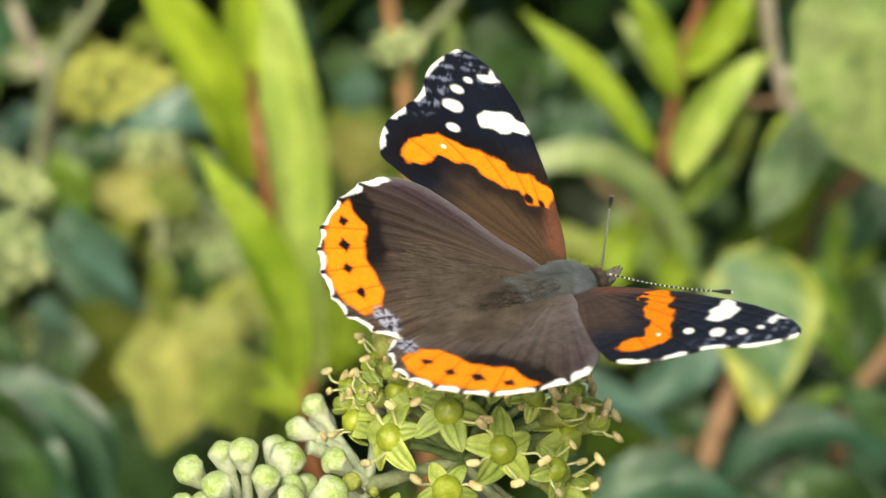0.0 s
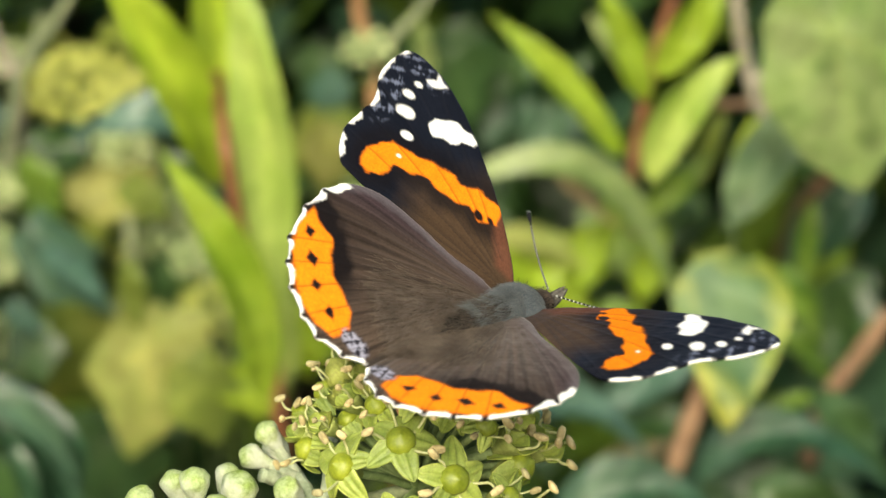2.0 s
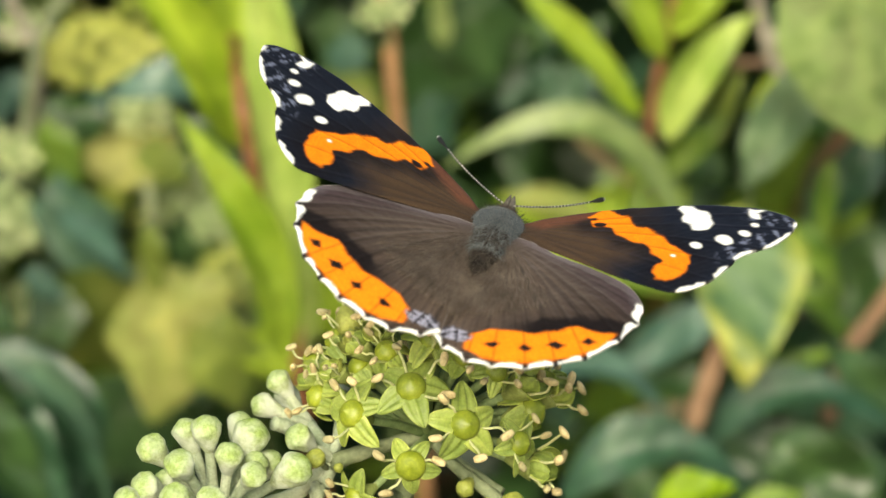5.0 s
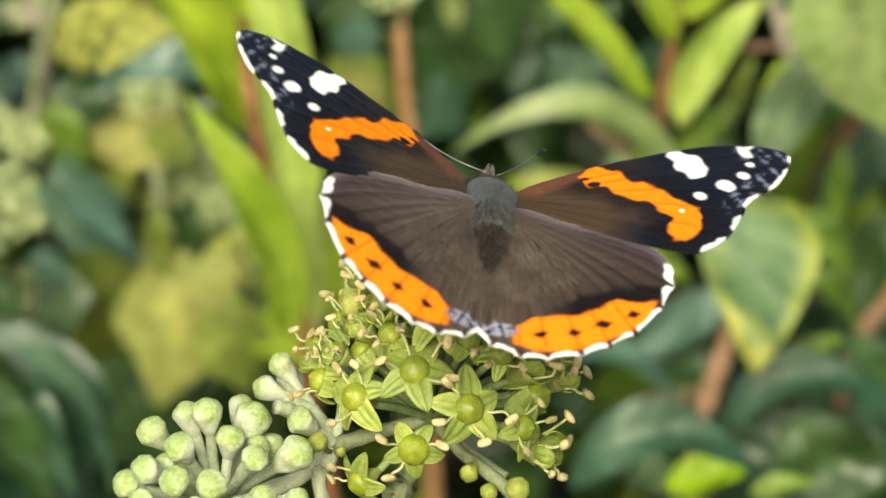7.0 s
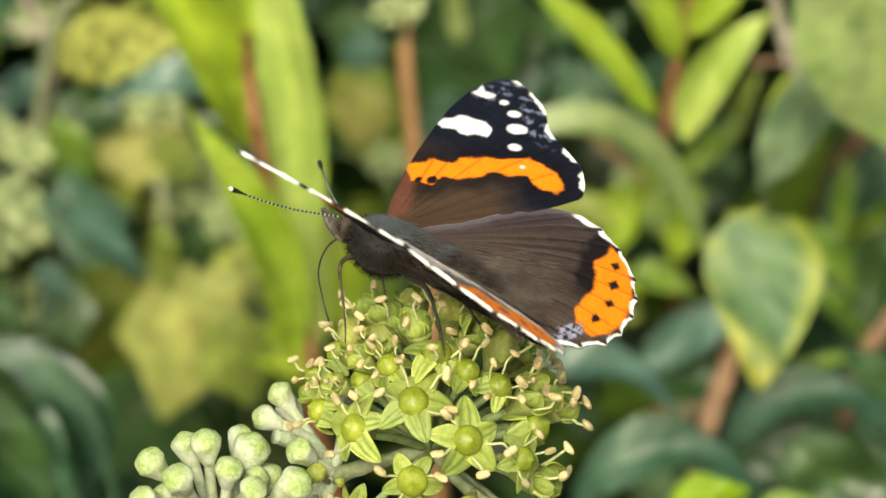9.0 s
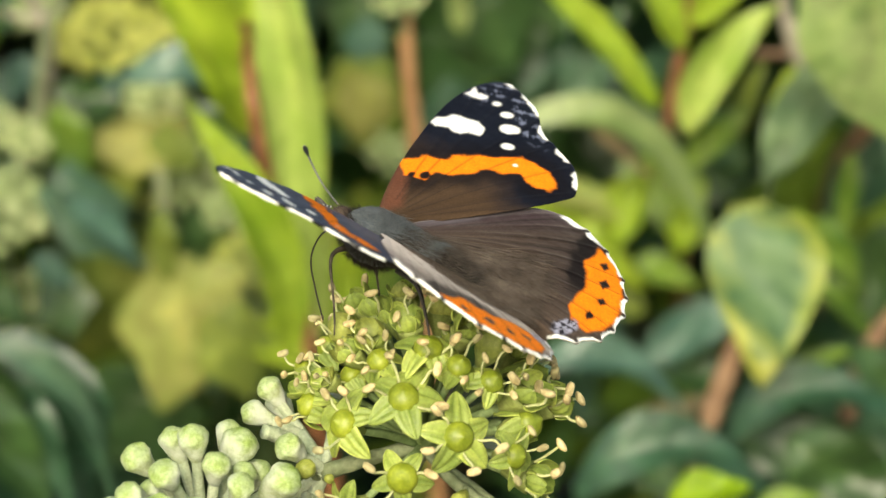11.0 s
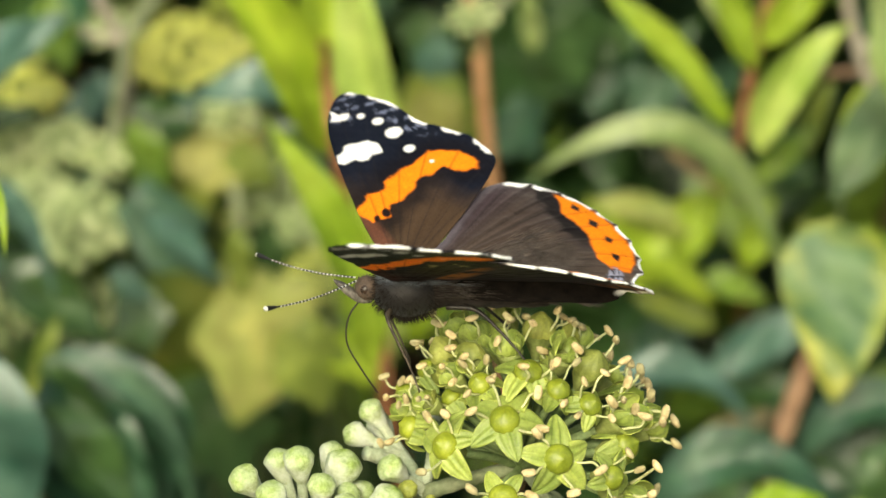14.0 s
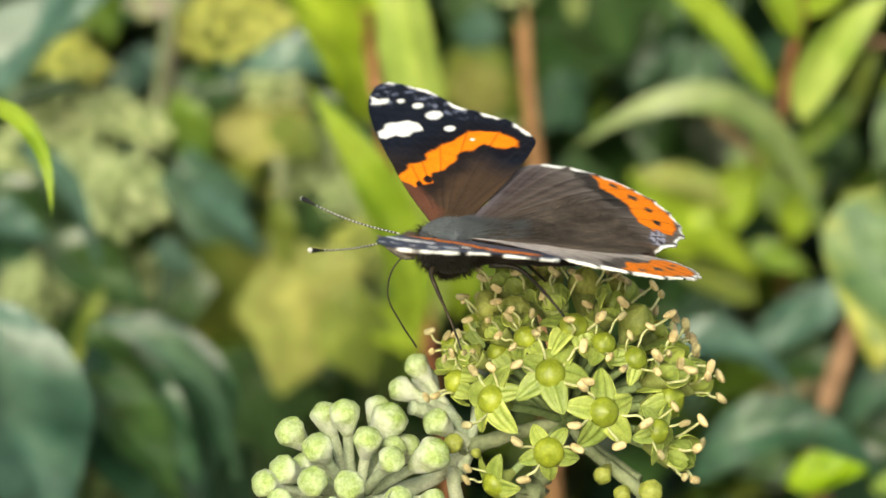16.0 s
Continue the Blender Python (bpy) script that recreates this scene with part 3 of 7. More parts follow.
def wing(name, parent, side, fore, label):
    """A wing blade with upper and lower face, camber and ribs; side: 1 right, -1 left; its origin is the hinge."""
    hx, hy, _ = FORE_HINGE if fore else HIND_HINGE
    edge = closed_curve(FORE_EDGE if fore else HIND_EDGE, 22)
    ends = FORE_VEINS if fore else HIND_VEINS
    # scalloped outer edge: small teeth at the veins
    mid = np.array((16.5, 2.6) if fore else (9.2, -11.5))
    vd = vein_field(edge[:, 0], edge[:, 1], (hx, hy), ends)
    outer = (edge[:, 0] > 22.3) & (edge[:, 1] < 9) if fore else (edge[:, 1] < -9.5) & (edge[:, 0] > 1)
    push = np.where(outer, (0.22 if fore else 0.4) * np.exp(-(vd / 0.5) ** 2) - (0.1 if fore else 0.18), 0)
    d = edge - mid
    edge = edge + d / np.linalg.norm(d, axis=1, keepdims=True) * push[:, None]
    n, rings = len(edge), 58
    rr = np.concatenate([[0.0], np.linspace(0.02, 1, rings) ** 0.9])
    flat = (mid[None, None] + (edge - mid)[None] * rr[1:, None, None]).reshape(-1, 2)
    flat = np.vstack([mid[None], flat])
    x, y = flat[:, 0], flat[:, 1]
    ed = inside(edge[::2], x, y)
    ed = np.maximum(ed, 0)
    ed[-n:] = 0
    r = np.hypot(x - hx, y - hy)
    vein = vein_field(x, y, (hx, hy), ends)
    span = r / 30
    z = (1.1 if fore else 0.6) * (span - span ** 2) * 1.6 + 0.05 * np.exp(-(vein / 0.25) ** 2) + 0.07 * rough_field(x, y, 0.8, 61 + fore)
    if not fore:
        z = z - 0.012 * np.maximum(0, r - 14) ** 2
    px = x - hx
    if not fore:
        # the inner margin folds down beside the abdomen
        over = np.maximum(0, 1.9 - x)
        px = np.where(over > 0, 1.9 - 1.1 * np.tanh(over / 1.6) - hx, px)
        z = z - 2.3 * np.tanh(over / 2.2)
    hem = step(x - 22.5, 1.5) * step(9.8 - y, 0.5) if fore else step(-8.3 - y, 0.8) * step(x - 1.3, 0.4)
    thick = 0.06 * step(ed, 1.0) + 0.012 + 0.11 * np.clip(1 - ed / 0.5, 0, 1) * hem * (1 + 0.6 * rough_field(x, y, 2.4, 71)) * step(vein - 0.2, 0.5)
    pat = fore_pattern if fore else hind_pattern
    cu, cl = pat(x, y, ed, False), pat(x, y, ed, True)
    verts = np.vstack([np.c_[px * side, y - hy, z + thick], np.c_[px * side, y - hy, z - thick]]) * MM
    N = len(x)
    faces = []
    for k in range(n):
        k2 = (k + 1) % n
        faces.append((0, 1 + k, 1 + k2))
        faces.append((N, N + 1 + k2, N + 1 + k))
        e = 1 + (rings - 1) * n
        faces.append((e + k, N + e + k, N + e + k2, e + k2))
    for i in range(rings - 1):
        a = 1 + i * n
        for k in range(n):
            k2 = (k + 1) % n
            faces.append((a + k, a + n + k, a + n + k2, a + k2))
            faces.append((N + a + k2, N + a + n + k2, N + a + n + k, N + a + k))
    if side < 0:
        faces = [f[::-1] for f in faces]
    me = mesh_of(name, verts, faces, M_FORE if fore else M_HIND)
    at = me.color_attributes.new("pattern", "FLOAT_COLOR", "POINT")
    at.data.foreach_set("color", np.c_[np.vstack([cu, cl]), np.r_[np.clip(1 - 3 * cu.max(axis=1), 0.05, 1) * (1 if fore else np.clip(cu.max(axis=1) / 0.028, 0.1, 1)), np.full(N, 0.05)]].astype(np.float32).ravel())
    ob = part(name, me, parent, None, label)
    ob.location = (hx * side * MM, hy * MM, (FORE_HINGE if fore else HIND_HINGE)[2] * MM)
    return ob


def strands(roots, ways, lengths, width, bend=(0, 0, 0)):
    """Fine tapering hairs, three-sided."""
    verts, faces = [], []
    for p, w, ln in zip(roots, ways, lengths):
        w = Vector(w).normalized()
        a = w.cross(Vector((0.3, 0.5, 0.8))).normalized()
        b = w.cross(a)
        n = len(verts)
        for s, k in ((0.0, 1.0), (0.5, 0.8)):
            c = Vector(p) + w * ln * s + Vector(bend) * s * s * ln
            for j in range(3):
                g = 2.094 * j
                verts.append(c + (a * math.cos(g) + b * math.sin(g)) * width * k)
        verts.append(Vector(p) + w * ln + Vector(bend) * ln)
        for j in range(3):
            j2 = (j + 1) % 3
            faces += [(n + j, n + j2, n + 3 + j2, n + 3 + j), (n + 3 + j, n + 3 + j2, n + 6)]
    return verts, faces


def antenna(name, parent, side):
    """A black shaft ringed with white, and a dark club with a pale tip; it lies along y from its base."""
    ln = 17.0
    verts, faces, mats = [], [], []
    n = 81
    sides = 8
    for i in range(n + 1):
        t = i / n
        rad = 0.1 + 0.015 * (i % 3 == 0)
        if t > 0.86:
            rad = 0.1 + 0.19 * math.sin(min(1, (t - 0.86) / 0.1) * math.pi / 2)
        if t > 0.97:
            rad *= math.sqrt(max(0.03, 1 - ((t - 0.97) / 0.03) ** 2))
        bow = 0.5 * math.sin(t * math.pi)
        for k in range(sides):
            g = 2 * math.pi * k / sides
            verts.append(Vector((rad * math.cos(g), t * ln, rad * math.sin(g) - bow)) * MM)
    for i in range(n):
        t = i / n
        m = 1 if (i % 3 == 0 and t < 0.84) or t > 0.968 else 0
        for k in range(sides):
            faces.append((i * sides + k, (i + 1) * sides + k, (i + 1) * sides + (k + 1) % sides, i * sides + (k + 1) % sides))
            mats.append(m)
    ob = part(name, mesh_of(name, verts, faces, [M_BLACK, M_WHITE], mats), parent, None, "black antenna ringed with white, clubbed tip")
    ob.location = (0.7 * side * MM, 8.3 * MM, 0.9 * MM)
    return ob


def leg(parent, pts, radii, mat, label):
    v, f = tube([Vector(p) * MM for p in glide(pts, 5)], [r * MM for r in np.interp(np.linspace(0, 1, 5 * (len(pts) - 1) + 1), np.linspace(0, 1, len(radii)), radii)], 7)
    rng = random.Random(len(label) + int(pts[0][1] * 10))
    roots, ways, lens = [], [], []
    run = glide(pts, 5)
    for q in run[len(run) // 2:]:
        for _ in range(3):
            roots.append(q * MM)
            ways.append((rng.uniform(-1, 1), rng.uniform(-1, 1), rng.uniform(-0.8, 0.4)))
            lens.append(rng.uniform(0.2, 0.42) * MM)
    sv, sf = strands(roots, ways, lens, 0.025 * MM)
    return part("leg", mesh_of("leg", *joined((v, f), (sv, sf)), mat), parent, None, label)


def make_butterfly():
    fly = thing("butterfly", "dark brown butterfly with orange bands and white spots on ivy flowers", "butterfly")
    rng = random.Random(7)
    # thorax, abdomen, head
    def thorax_shape(v, th, ph):
        return Vector((v.x * (1 + 0.06 * math.cos(2 * ph)), v.y, v.z * (1.0 if v.z > 0 else 1.15)))
    tv, tf = ball(3.25, 4.0, 2.8, 28, 18, (0, 2.5, 0.0), thorax_shape)
    thorax = part("thorax", mesh_of("thorax", [v * MM for v in tv], tf, M_THORAX), fly, None, "slate grey furry thorax")
    run = [Vector((0, 1.4, 0.1)), Vector((0, -1.2, 0.3)), Vector((0, -4, 0.4)), Vector((0, -6.5, 0.2)), Vector((0, -9, -0.1)), Vector((0, -11.4, -0.5)), Vector((0, -13.2, -0.9)), Vector((0, -13.9, -1.0))]
    rad = [2.3, 2.35, 2.35, 2.2, 1.9, 1.45, 0.85, 0.2]
    gl = glide(run, 8)
    rads = np.interp(np.linspace(0, 1, len(gl)), np.linspace(0, 1, len(rad)), rad)
    rads = [r * (1 + 0.035 * math.cos(i * 2 * math.pi / 7)) for i, r in enumerate(rads)]
    av, af = tube(gl, rads, 22)
    abdomen = part("abdomen", mesh_of("abdomen", [v * MM for v in av], af, M_ABDOMEN), fly, None, "dark brown furry abdomen")
    hv, hf = ball(1.5, 1.35, 1.4, 18, 12, (0, 7.0, -0.1))
    head = part("head", mesh_of("head", [v * MM for v in hv], hf, M_HEAD), fly, None, "small russet furry head")
    for s in (-1, 1):
        ev, ef = ball(0.5, 0.64, 0.68, 16, 12, (1.0 * s, 7.2, 0.0))
        part("eye", mesh_of("eye", [v * MM for v in ev], ef, M_EYE), head, None, "glossy brown compound eye")
        pv, pf = tube([q * MM for q in glide([(0.45 * s, 6.4, -1.35), (0.42 * s, 7.6, -1.25), (0.36 * s, 8.8, -0.6), (0.28 * s, 9.8, 0.15), (0.2 * s, 10.7, 0.75)], 4)], [r * MM for r in np.interp(np.linspace(0, 1, 17), (0, 0.3, 0.6, 0.85, 1), (0.3, 0.52, 0.5, 0.3, 0.06))], 9)
        part("palp", mesh_of("palp", pv, pf, M_PALP), head, None, "pale grey furred palp")
    # the hairs
    def fur(owner, spots, mat, label, width=0.03):
        roots, ways, lens = zip(*spots)
        v, f = strands(roots, ways, lens, width * MM)
        return part("fur", mesh_of("fur", v, f, mat), owner, None, label)
    spots = []
    for _ in range(2600):
        th, ph = math.acos(rng.uniform(0.42, 1)), rng.uniform(0, 2 * math.pi)
        nrm = Vector((math.sin(th) * math.cos(ph), math.sin(th) * math.sin(ph), math.cos(th)))
        p = Vector((nrm.x * 3.25, 2.5 + nrm.y * 4.0, nrm.z * 2.8))
        spots.append((p * MM, nrm * 0.5 + Vector((rng.uniform(-0.35, 0.35), -0.9, rng.uniform(-0.25, 0.25))), rng.uniform(0.4, 0.95) * MM))
    fur(thorax, spots, M_FUR_GREY, "slate grey hairs", 0.02)
    spots = []
    for _ in range(2200):
        th, ph = rng.uniform(0.95, 3.1), rng.uniform(0, 2 * math.pi)
        nrm = Vector((math.sin(th) * math.cos(ph), math.sin(th) * math.sin(ph), math.cos(th)))
        p = Vector((nrm.x * 3.15, 2.5 + nrm.y * 3.95, nrm.z * (3.15 if nrm.z < 0 else 2.75)))
        spots.append((p * MM, nrm + Vector((rng.uniform(-0.5, 0.5), rng.uniform(-0.6, 0.4), rng.uniform(-0.4, 0.1))), rng.uniform(0.5, 1.3) * MM))
    fur(thorax, spots, M_FUR_DARK, "black-brown breast hairs")
    spots = []
    for _ in range(2400):
        i = rng.randrange(2, len(gl) - 3)
        g = rng.uniform(-0.3, math.pi + 0.3)
        nrm = Vector((math.cos(g), 0, math.sin(g)))
        spots.append(((gl[i] + nrm * rads[i] * 0.97) * MM, nrm * 0.35 + Vector((rng.uniform(-0.25, 0.25), -1, rng.uniform(-0.1, 0.2))), rng.uniform(0.9, 2.4) * MM))
    fur(abdomen, spots, M_FUR, "dark brown hairs")
    spots = []
    for _ in range(1700):
        g, yy = rng.uniform(0.35, math.pi - 0.35), rng.uniform(-4.5, 2.4)
        rr = 2.3 + 0.12 * yy if yy > -2 else 2.25 - 0.03 * (yy + 5) ** 2 * (yy < -5)
        nrm = Vector((math.cos(g), 0, math.sin(g)))
        spots.append(((nrm * rr + Vector((0, yy, 0.25))) * MM, nrm * 0.22 + Vector((rng.uniform(-0.22, 0.22), -1, rng.uniform(-0.1, 0.15))), rng.uniform(1.4, 3.0) * MM))
    fur(thorax, spots, M_FUR_GREY, "long slate hairs behind the thorax", 0.022)
    spots = []
    for _ in range(420):
        th, ph = math.acos(rng.uniform(-0.6, 1)), rng.uniform(0, 2 * math.pi)
        nrm = Vector((math.sin(th) * math.cos(ph), math.sin(th) * math.sin(ph), math.cos(th)))
        p = Vector((nrm.x * 1.3, 6.9 + nrm.y * 1.2, -0.1 + nrm.z * 1.2))
        spots.append((p * MM, nrm + Vector((0, 0.5, 0.3)), rng.uniform(0.4, 0.9) * MM))
    fur(head, spots, M_FUR, "russet head hairs", 0.022)
    # wings
    lf = wing("forewing", fly, -1, True, "black forewing with orange band and white spots")
    rf = wing("forewing", fly, 1, True, "black forewing with orange band and white spots")
    lh = wing("hindwing", fly, -1, False, "brown hindwing with orange border and black dots")
    rh = wing("hindwing", fly, 1, False, "brown hindwing with orange border and black dots")
    for s, w in ((-1, lh), (1, rh)):
        roots, ways, lens = [], [], []
        for _ in range(9000):
            a = rng.uniform(-1.78, -0.55)
            r = 2.0 + 16.0 * rng.random() ** 0.7
            if rng.random() < (a + 1.78) / 0.95 or r > 17.5 - 3 * (a + 1.72):
                continue
            x, y = r * math.cos(a), r * math.sin(a)
            span = r / 30
            z = 0.6 * (span - span ** 2) * 1.6 + 0.12 - 0.012 * max(0, r - 14) ** 2
            roots.append(Vector((x * s, y, z)) * MM)
            b = a + rng.uniform(-0.22, 0.12)
            ways.append((math.cos(b) * s, math.sin(b), rng.uniform(0.02, 0.16)))
            lens.append(rng.uniform(1.3, 3.6) * MM)
        v, f = strands(roots, ways, lens, 0.024 * MM)
        part("wing_hair", mesh_of("wing_hair", v, f, M_WING_HAIR), w, None, "fine grey-brown wing hairs")
    # legs and tongue
    for s in (-1, 1):
        leg(fly, [(1.4 * s, 4.2, -2.0), (3.3 * s, 4.9, -2.3), (4.4 * s, 4.5, -3.4), (4.7 * s, 2.9, -6.4), (4.9 * s, 1.7, -8.9), (5.1 * s, 1.1, -10.4)], [0.36, 0.28, 0.19, 0.14, 0.11, 0.09], M_PALE_LEG, "slender tan middle leg")
        leg(fly, [(1.2 * s, -1.8, -1.7), (2.1 * s, -4.9, -1.7), (3.3 * s, -7.4, -3.5), (4.5 * s, -9.5, -5.5), (5.0 * s, -10.5, -6.7)], [0.38, 0.27, 0.18, 0.13, 0.1], M_DARK_LEG, "slender black hind leg")
    tv, tf = tube([q * MM for q in glide([(0, 7.4, -1.1), (0, 8.8, -3.4), (0, 8.9, -6.4), (0, 7.2, -9.4), (0, 5.2, -12.2)], 8)], [0.1 * MM] * 33, 6)
    part("proboscis", mesh_of("proboscis", tv, tf, M_DARK_LEG), fly, None, "thin dark curved proboscis")
    return fly, lf, lh, rf, rh, antenna("antenna", fly, -1), antenna("antenna", fly, 1)


butterfly, left_forewing, left_hindwing, right_forewing, right_hindwing, left_antenna, right_antenna = make_butterfly()

# ---- the ivy flowers ----
def petal_mesh(seed, mat, hood=False):
    """A thick triangular petal with a raised keel and grooves, bent back, or arched in over the flower as a hood; its base at the origin, along x."""
    rng = random.Random(seed)
    ln, wd, nu, nv = 3.35, 3.3, 10, 12
    lean = rng.uniform(-0.35, 0.35)
    verts, faces = [], []
    for top in (1, 0):
        for i in range(nu + 1):
            u = i / nu
            w = wd / 2 * ((1 - u) ** 0.72 * (0.82 + 0.45 * u) if not hood else (0.7 + 0.75 * u - 1.3 * u ** 2.4)) + 0.03
            for j in range(nv + 1):
                v = 2 * j / nv - 1
                x = ln * (u - 0.12 * u * u)
                y = w * v + lean * u * u
                if hood:
                    x = ln * (u - 0.28 * u * u) * 0.78
                    z = 1.15 * u * u + 0.42 * v * v * (1 - 0.4 * u) + 0.08 * math.cos(v * 9.5) * (1 - 0.5 * u)
                else:
                    z = -0.75 * u * u + 0.3 * (1 - abs(v)) * (1 - u) + 0.42 * v * v * (1 - 0.7 * u) + 0.13 * math.cos(v * 9.5) * (1 - 0.6 * u) + 0.14 * math.sin(3 * v + 2.3 * seed + 3 * u) * u
                verts.append(Vector((x, y, z + (0.14 if top else -0.04) * (1 - 0.6 * u))) * MM)
    n = (nu + 1) * (nv + 1)
    for k, flip in ((0, 0), (n, 1)):
        for i in range(nu):
            for j in range(nv):
                a = k + i * (nv + 1) + j
                q = (a, a + nv + 1, a + nv + 2, a + 1)
                faces.append(q[::-1] if flip else q)
    for i in range(nu):
        for j in (0, nv):
            a, b = i * (nv + 1) + j, (i + 1) * (nv + 1) + j
            faces.append((a, b, n + b, n + a))
    me = mesh_of("petal", verts, faces, mat)
    across = [2 * (k % (nv + 1)) / nv - 1 for k in range(2 * n)]
    me.attributes.new("rib", "FLOAT", "POINT").data.foreach_set("value", [min(1.6, 1.6 * abs(v) ** 9 + 0.7 * math.exp(-(v / 0.14) ** 2)) for v in across])
    return me


def cap_mesh(seed):
    """A flower not yet open: five fleshy petals still shut in a ridged dome."""
    rng = random.Random(seed)

    def lobes(p, th, ph):
        seam = 1 - 0.13 * abs(math.cos(2.5 * ph)) ** 14 * min(1, th * 2)
        rib = 1 + 0.03 * math.cos(15 * ph) * math.sin(th)
        z = max(p.z, -0.75) + 0.35 * math.exp(-(th / 0.3) ** 2)
        return Vector((p.x * seam * rib, p.y * seam * rib, z))
    v, f = ball(1.95, 1.95, 1.9, 40, 18, (0, 0, 0.1), lobes)
    return mesh_of("petal_cap", [p * MM for p in v], f, M_PETAL_OLD)


def stamen_mesh(seed):
    """A curved pale filament that carries a tan anther; base at the origin, leaning out along x."""
    rng = random.Random(seed)
    h = rng.uniform(1.4, 3.2)
    run = glide([(0, 0, 0), (0.7, 0.05, 0.9), (1.35, rng.uniform(-0.3, 0.3), 0.62 * h), (1.9 + rng.uniform(-0.4, 0.5), rng.uniform(-0.5, 0.5), h)], 4)
    v, f = tube([q * MM for q in run], [0.15 * MM] * (len(run) - 2) + [0.12 * MM, 0.09 * MM], 7)
    tilt = Euler((rng.uniform(-0.9, 0.9), rng.uniform(-0.6, 0.9), rng.uniform(0, 6))).to_matrix()

    def two_lobes(p, th, ph):
        return p * (1 - 0.22 * math.cos(ph) ** 8) + Vector((0, 0, 0.08 * abs(p.x)))
    bv, bf = ball(1.0, 0.46, 0.4, 12, 8, (0, 0, 0), two_lobes)
    bv = [(tilt @ p + run[-1]) * MM for p in bv]
    V, Fc = joined((v, f), (bv, bf))
    return mesh_of("stamen", V, Fc, [M_FILAMENT, M_ANTHER], [0] * len(f) + [1] * len(bf))


def ovary_mesh():
    def dome(p, th, ph):
        z = max(p.z, -0.5)
        k = 1 + 0.012 * math.cos(5 * ph) * math.sin(th)
        q = Vector((p.x * k, p.y * k, z))
        if th < 0.28:
            q.z += 0.28 * (1 - th / 0.28)
        return q
    v, f = ball(1.62, 1.62, 1.3, 26, 18, (0, 0, 0), dome)
    return mesh_of("ovary", [p * MM for p in v], f, M_OVARY)


def calyx_mesh():
    prof = [(0.5, -3.2), (0.75, -2.6), (1.3, -1.6), (1.6, -0.7), (1.72, -0.25), (1.5, -0.1)]
    verts, faces, s = [], [], 20
    for r, z in prof:
        for k in range(s):
            g = 2 * math.pi * k / s
            rr = r * (1 + 0.05 * math.cos(5 * g))
            verts.append(Vector((rr * math.cos(g), rr * math.sin(g), z)) * MM)
    for i in range(len(prof) - 1):
        for k in range(s):
            faces.append((i * s + k, i * s + (k + 1) % s, (i + 1) * s + (k + 1) % s, (i + 1) * s + k))
    return verts, faces


PETALS = [petal_mesh(k, M_PETAL) for k in range(4)]
HOODS = [petal_mesh(k + 10, M_PETAL, True) for k in range(4)]
OLD_HOODS = [petal_mesh(k + 20, M_PETAL_OLD, True) for k in range(3)]
CAP = cap_mesh(3)
STAMENS = [stamen_mesh(k) for k in range(7)]
OVARY = ovary_mesh()
CALYX = calyx_mesh()


def flower(head, at, hub, size, turn, seed, closed=0.0, stamens=0.55, spread=None):
    """An ivy flower on its stalk: the stalk runs from hub to the flower; closed: how far the petals still stand up."""
    rng = random.Random(seed)
    at, hub = Vector(at), Vector(hub)
    axis = (at - hub).normalized()
    axis = (axis + Vector((rng.uniform(-0.12, 0.12), rng.uniform(-0.12, 0.12), rng.uniform(-0.05, 0.15)))).normalized()
    m = Matrix.Translation(at) @ (frame_along(axis) @ Euler((0, 0, turn)).to_matrix()).to_4x4() @ Matrix.Scale(size, 4)
    inv = m.inverted()
    low = Vector((0, 0, -3.0 * MM))
    hb = inv @ hub
    run = glide([hb, hb.lerp(low, 0.55) + Vector((0.2 * MM, 0.2 * MM, 0)), low], 5)
    pv, pf = tube(run, [0.5 * MM] * len(run), 8)
    v, f = joined(CALYX, (pv, pf))
    fl = part("flower", mesh_of("flower", v, f, [M_CALYX, M_PEDICEL], [0] * len(CALYX[1]) + [1] * len(pf)), head, m)
    shut, folded = closed >= 0.15, 0.25 <= closed <= 0.35
    if not shut or folded:
        part("ovary", OVARY, fl)
    if closed >= 0.7:
        part("petal_cap", CAP, fl, Euler((0, 0, rng.uniform(0, 6))).to_matrix().to_4x4(), "ridged dome of closed petals")
    reflex, small = rng.uniform(0.15, 0.7), rng.uniform(0.85, 1.1)
    if spread:
        reflex, small = 0.1, spread
    for k in range(5):
        g = 2 * math.pi * k / 5 + rng.uniform(-0.12, 0.12)
        out = 1.35
        if folded:
            droop, mesh = rng.uniform(0.7, 1.3), PETALS[rng.randrange(4)]
        elif shut:
            droop, out = rng.uniform(-1.15, -0.3), 1.25
            mesh = (OLD_HOODS if rng.random() < 0.15 else HOODS)[rng.randrange(3)]
        else:
            droop, mesh = reflex + rng.uniform(-0.25, 0.3), PETALS[rng.randrange(4)]
        pm = Euler((0, 0, g)).to_matrix().to_4x4() @ Matrix.Translation((out * MM, 0, -0.25 * MM)) @ Euler((rng.uniform(-0.18, 0.18), droop, rng.uniform(-0.15, 0.15))).to_matrix().to_4x4() @ Matrix.Scale(small * rng.uniform(0.85, 1.1), 4)
        if closed < 0.7:
            part("petal", mesh, fl, pm)
        g2 = g + math.pi / 5
        sm = Euler((0, 0, g2)).to_matrix().to_4x4() @ Matrix.Translation((1.5 * MM, 0, -0.15 * MM)) @ Euler((0, rng.uniform(-0.2, 0.35) - (0.2 if shut else 0), 0)).to_matrix().to_4x4()
        if rng.random() < stamens:
            part("stamen", STAMENS[rng.randrange(7)], fl, sm)
    return fl


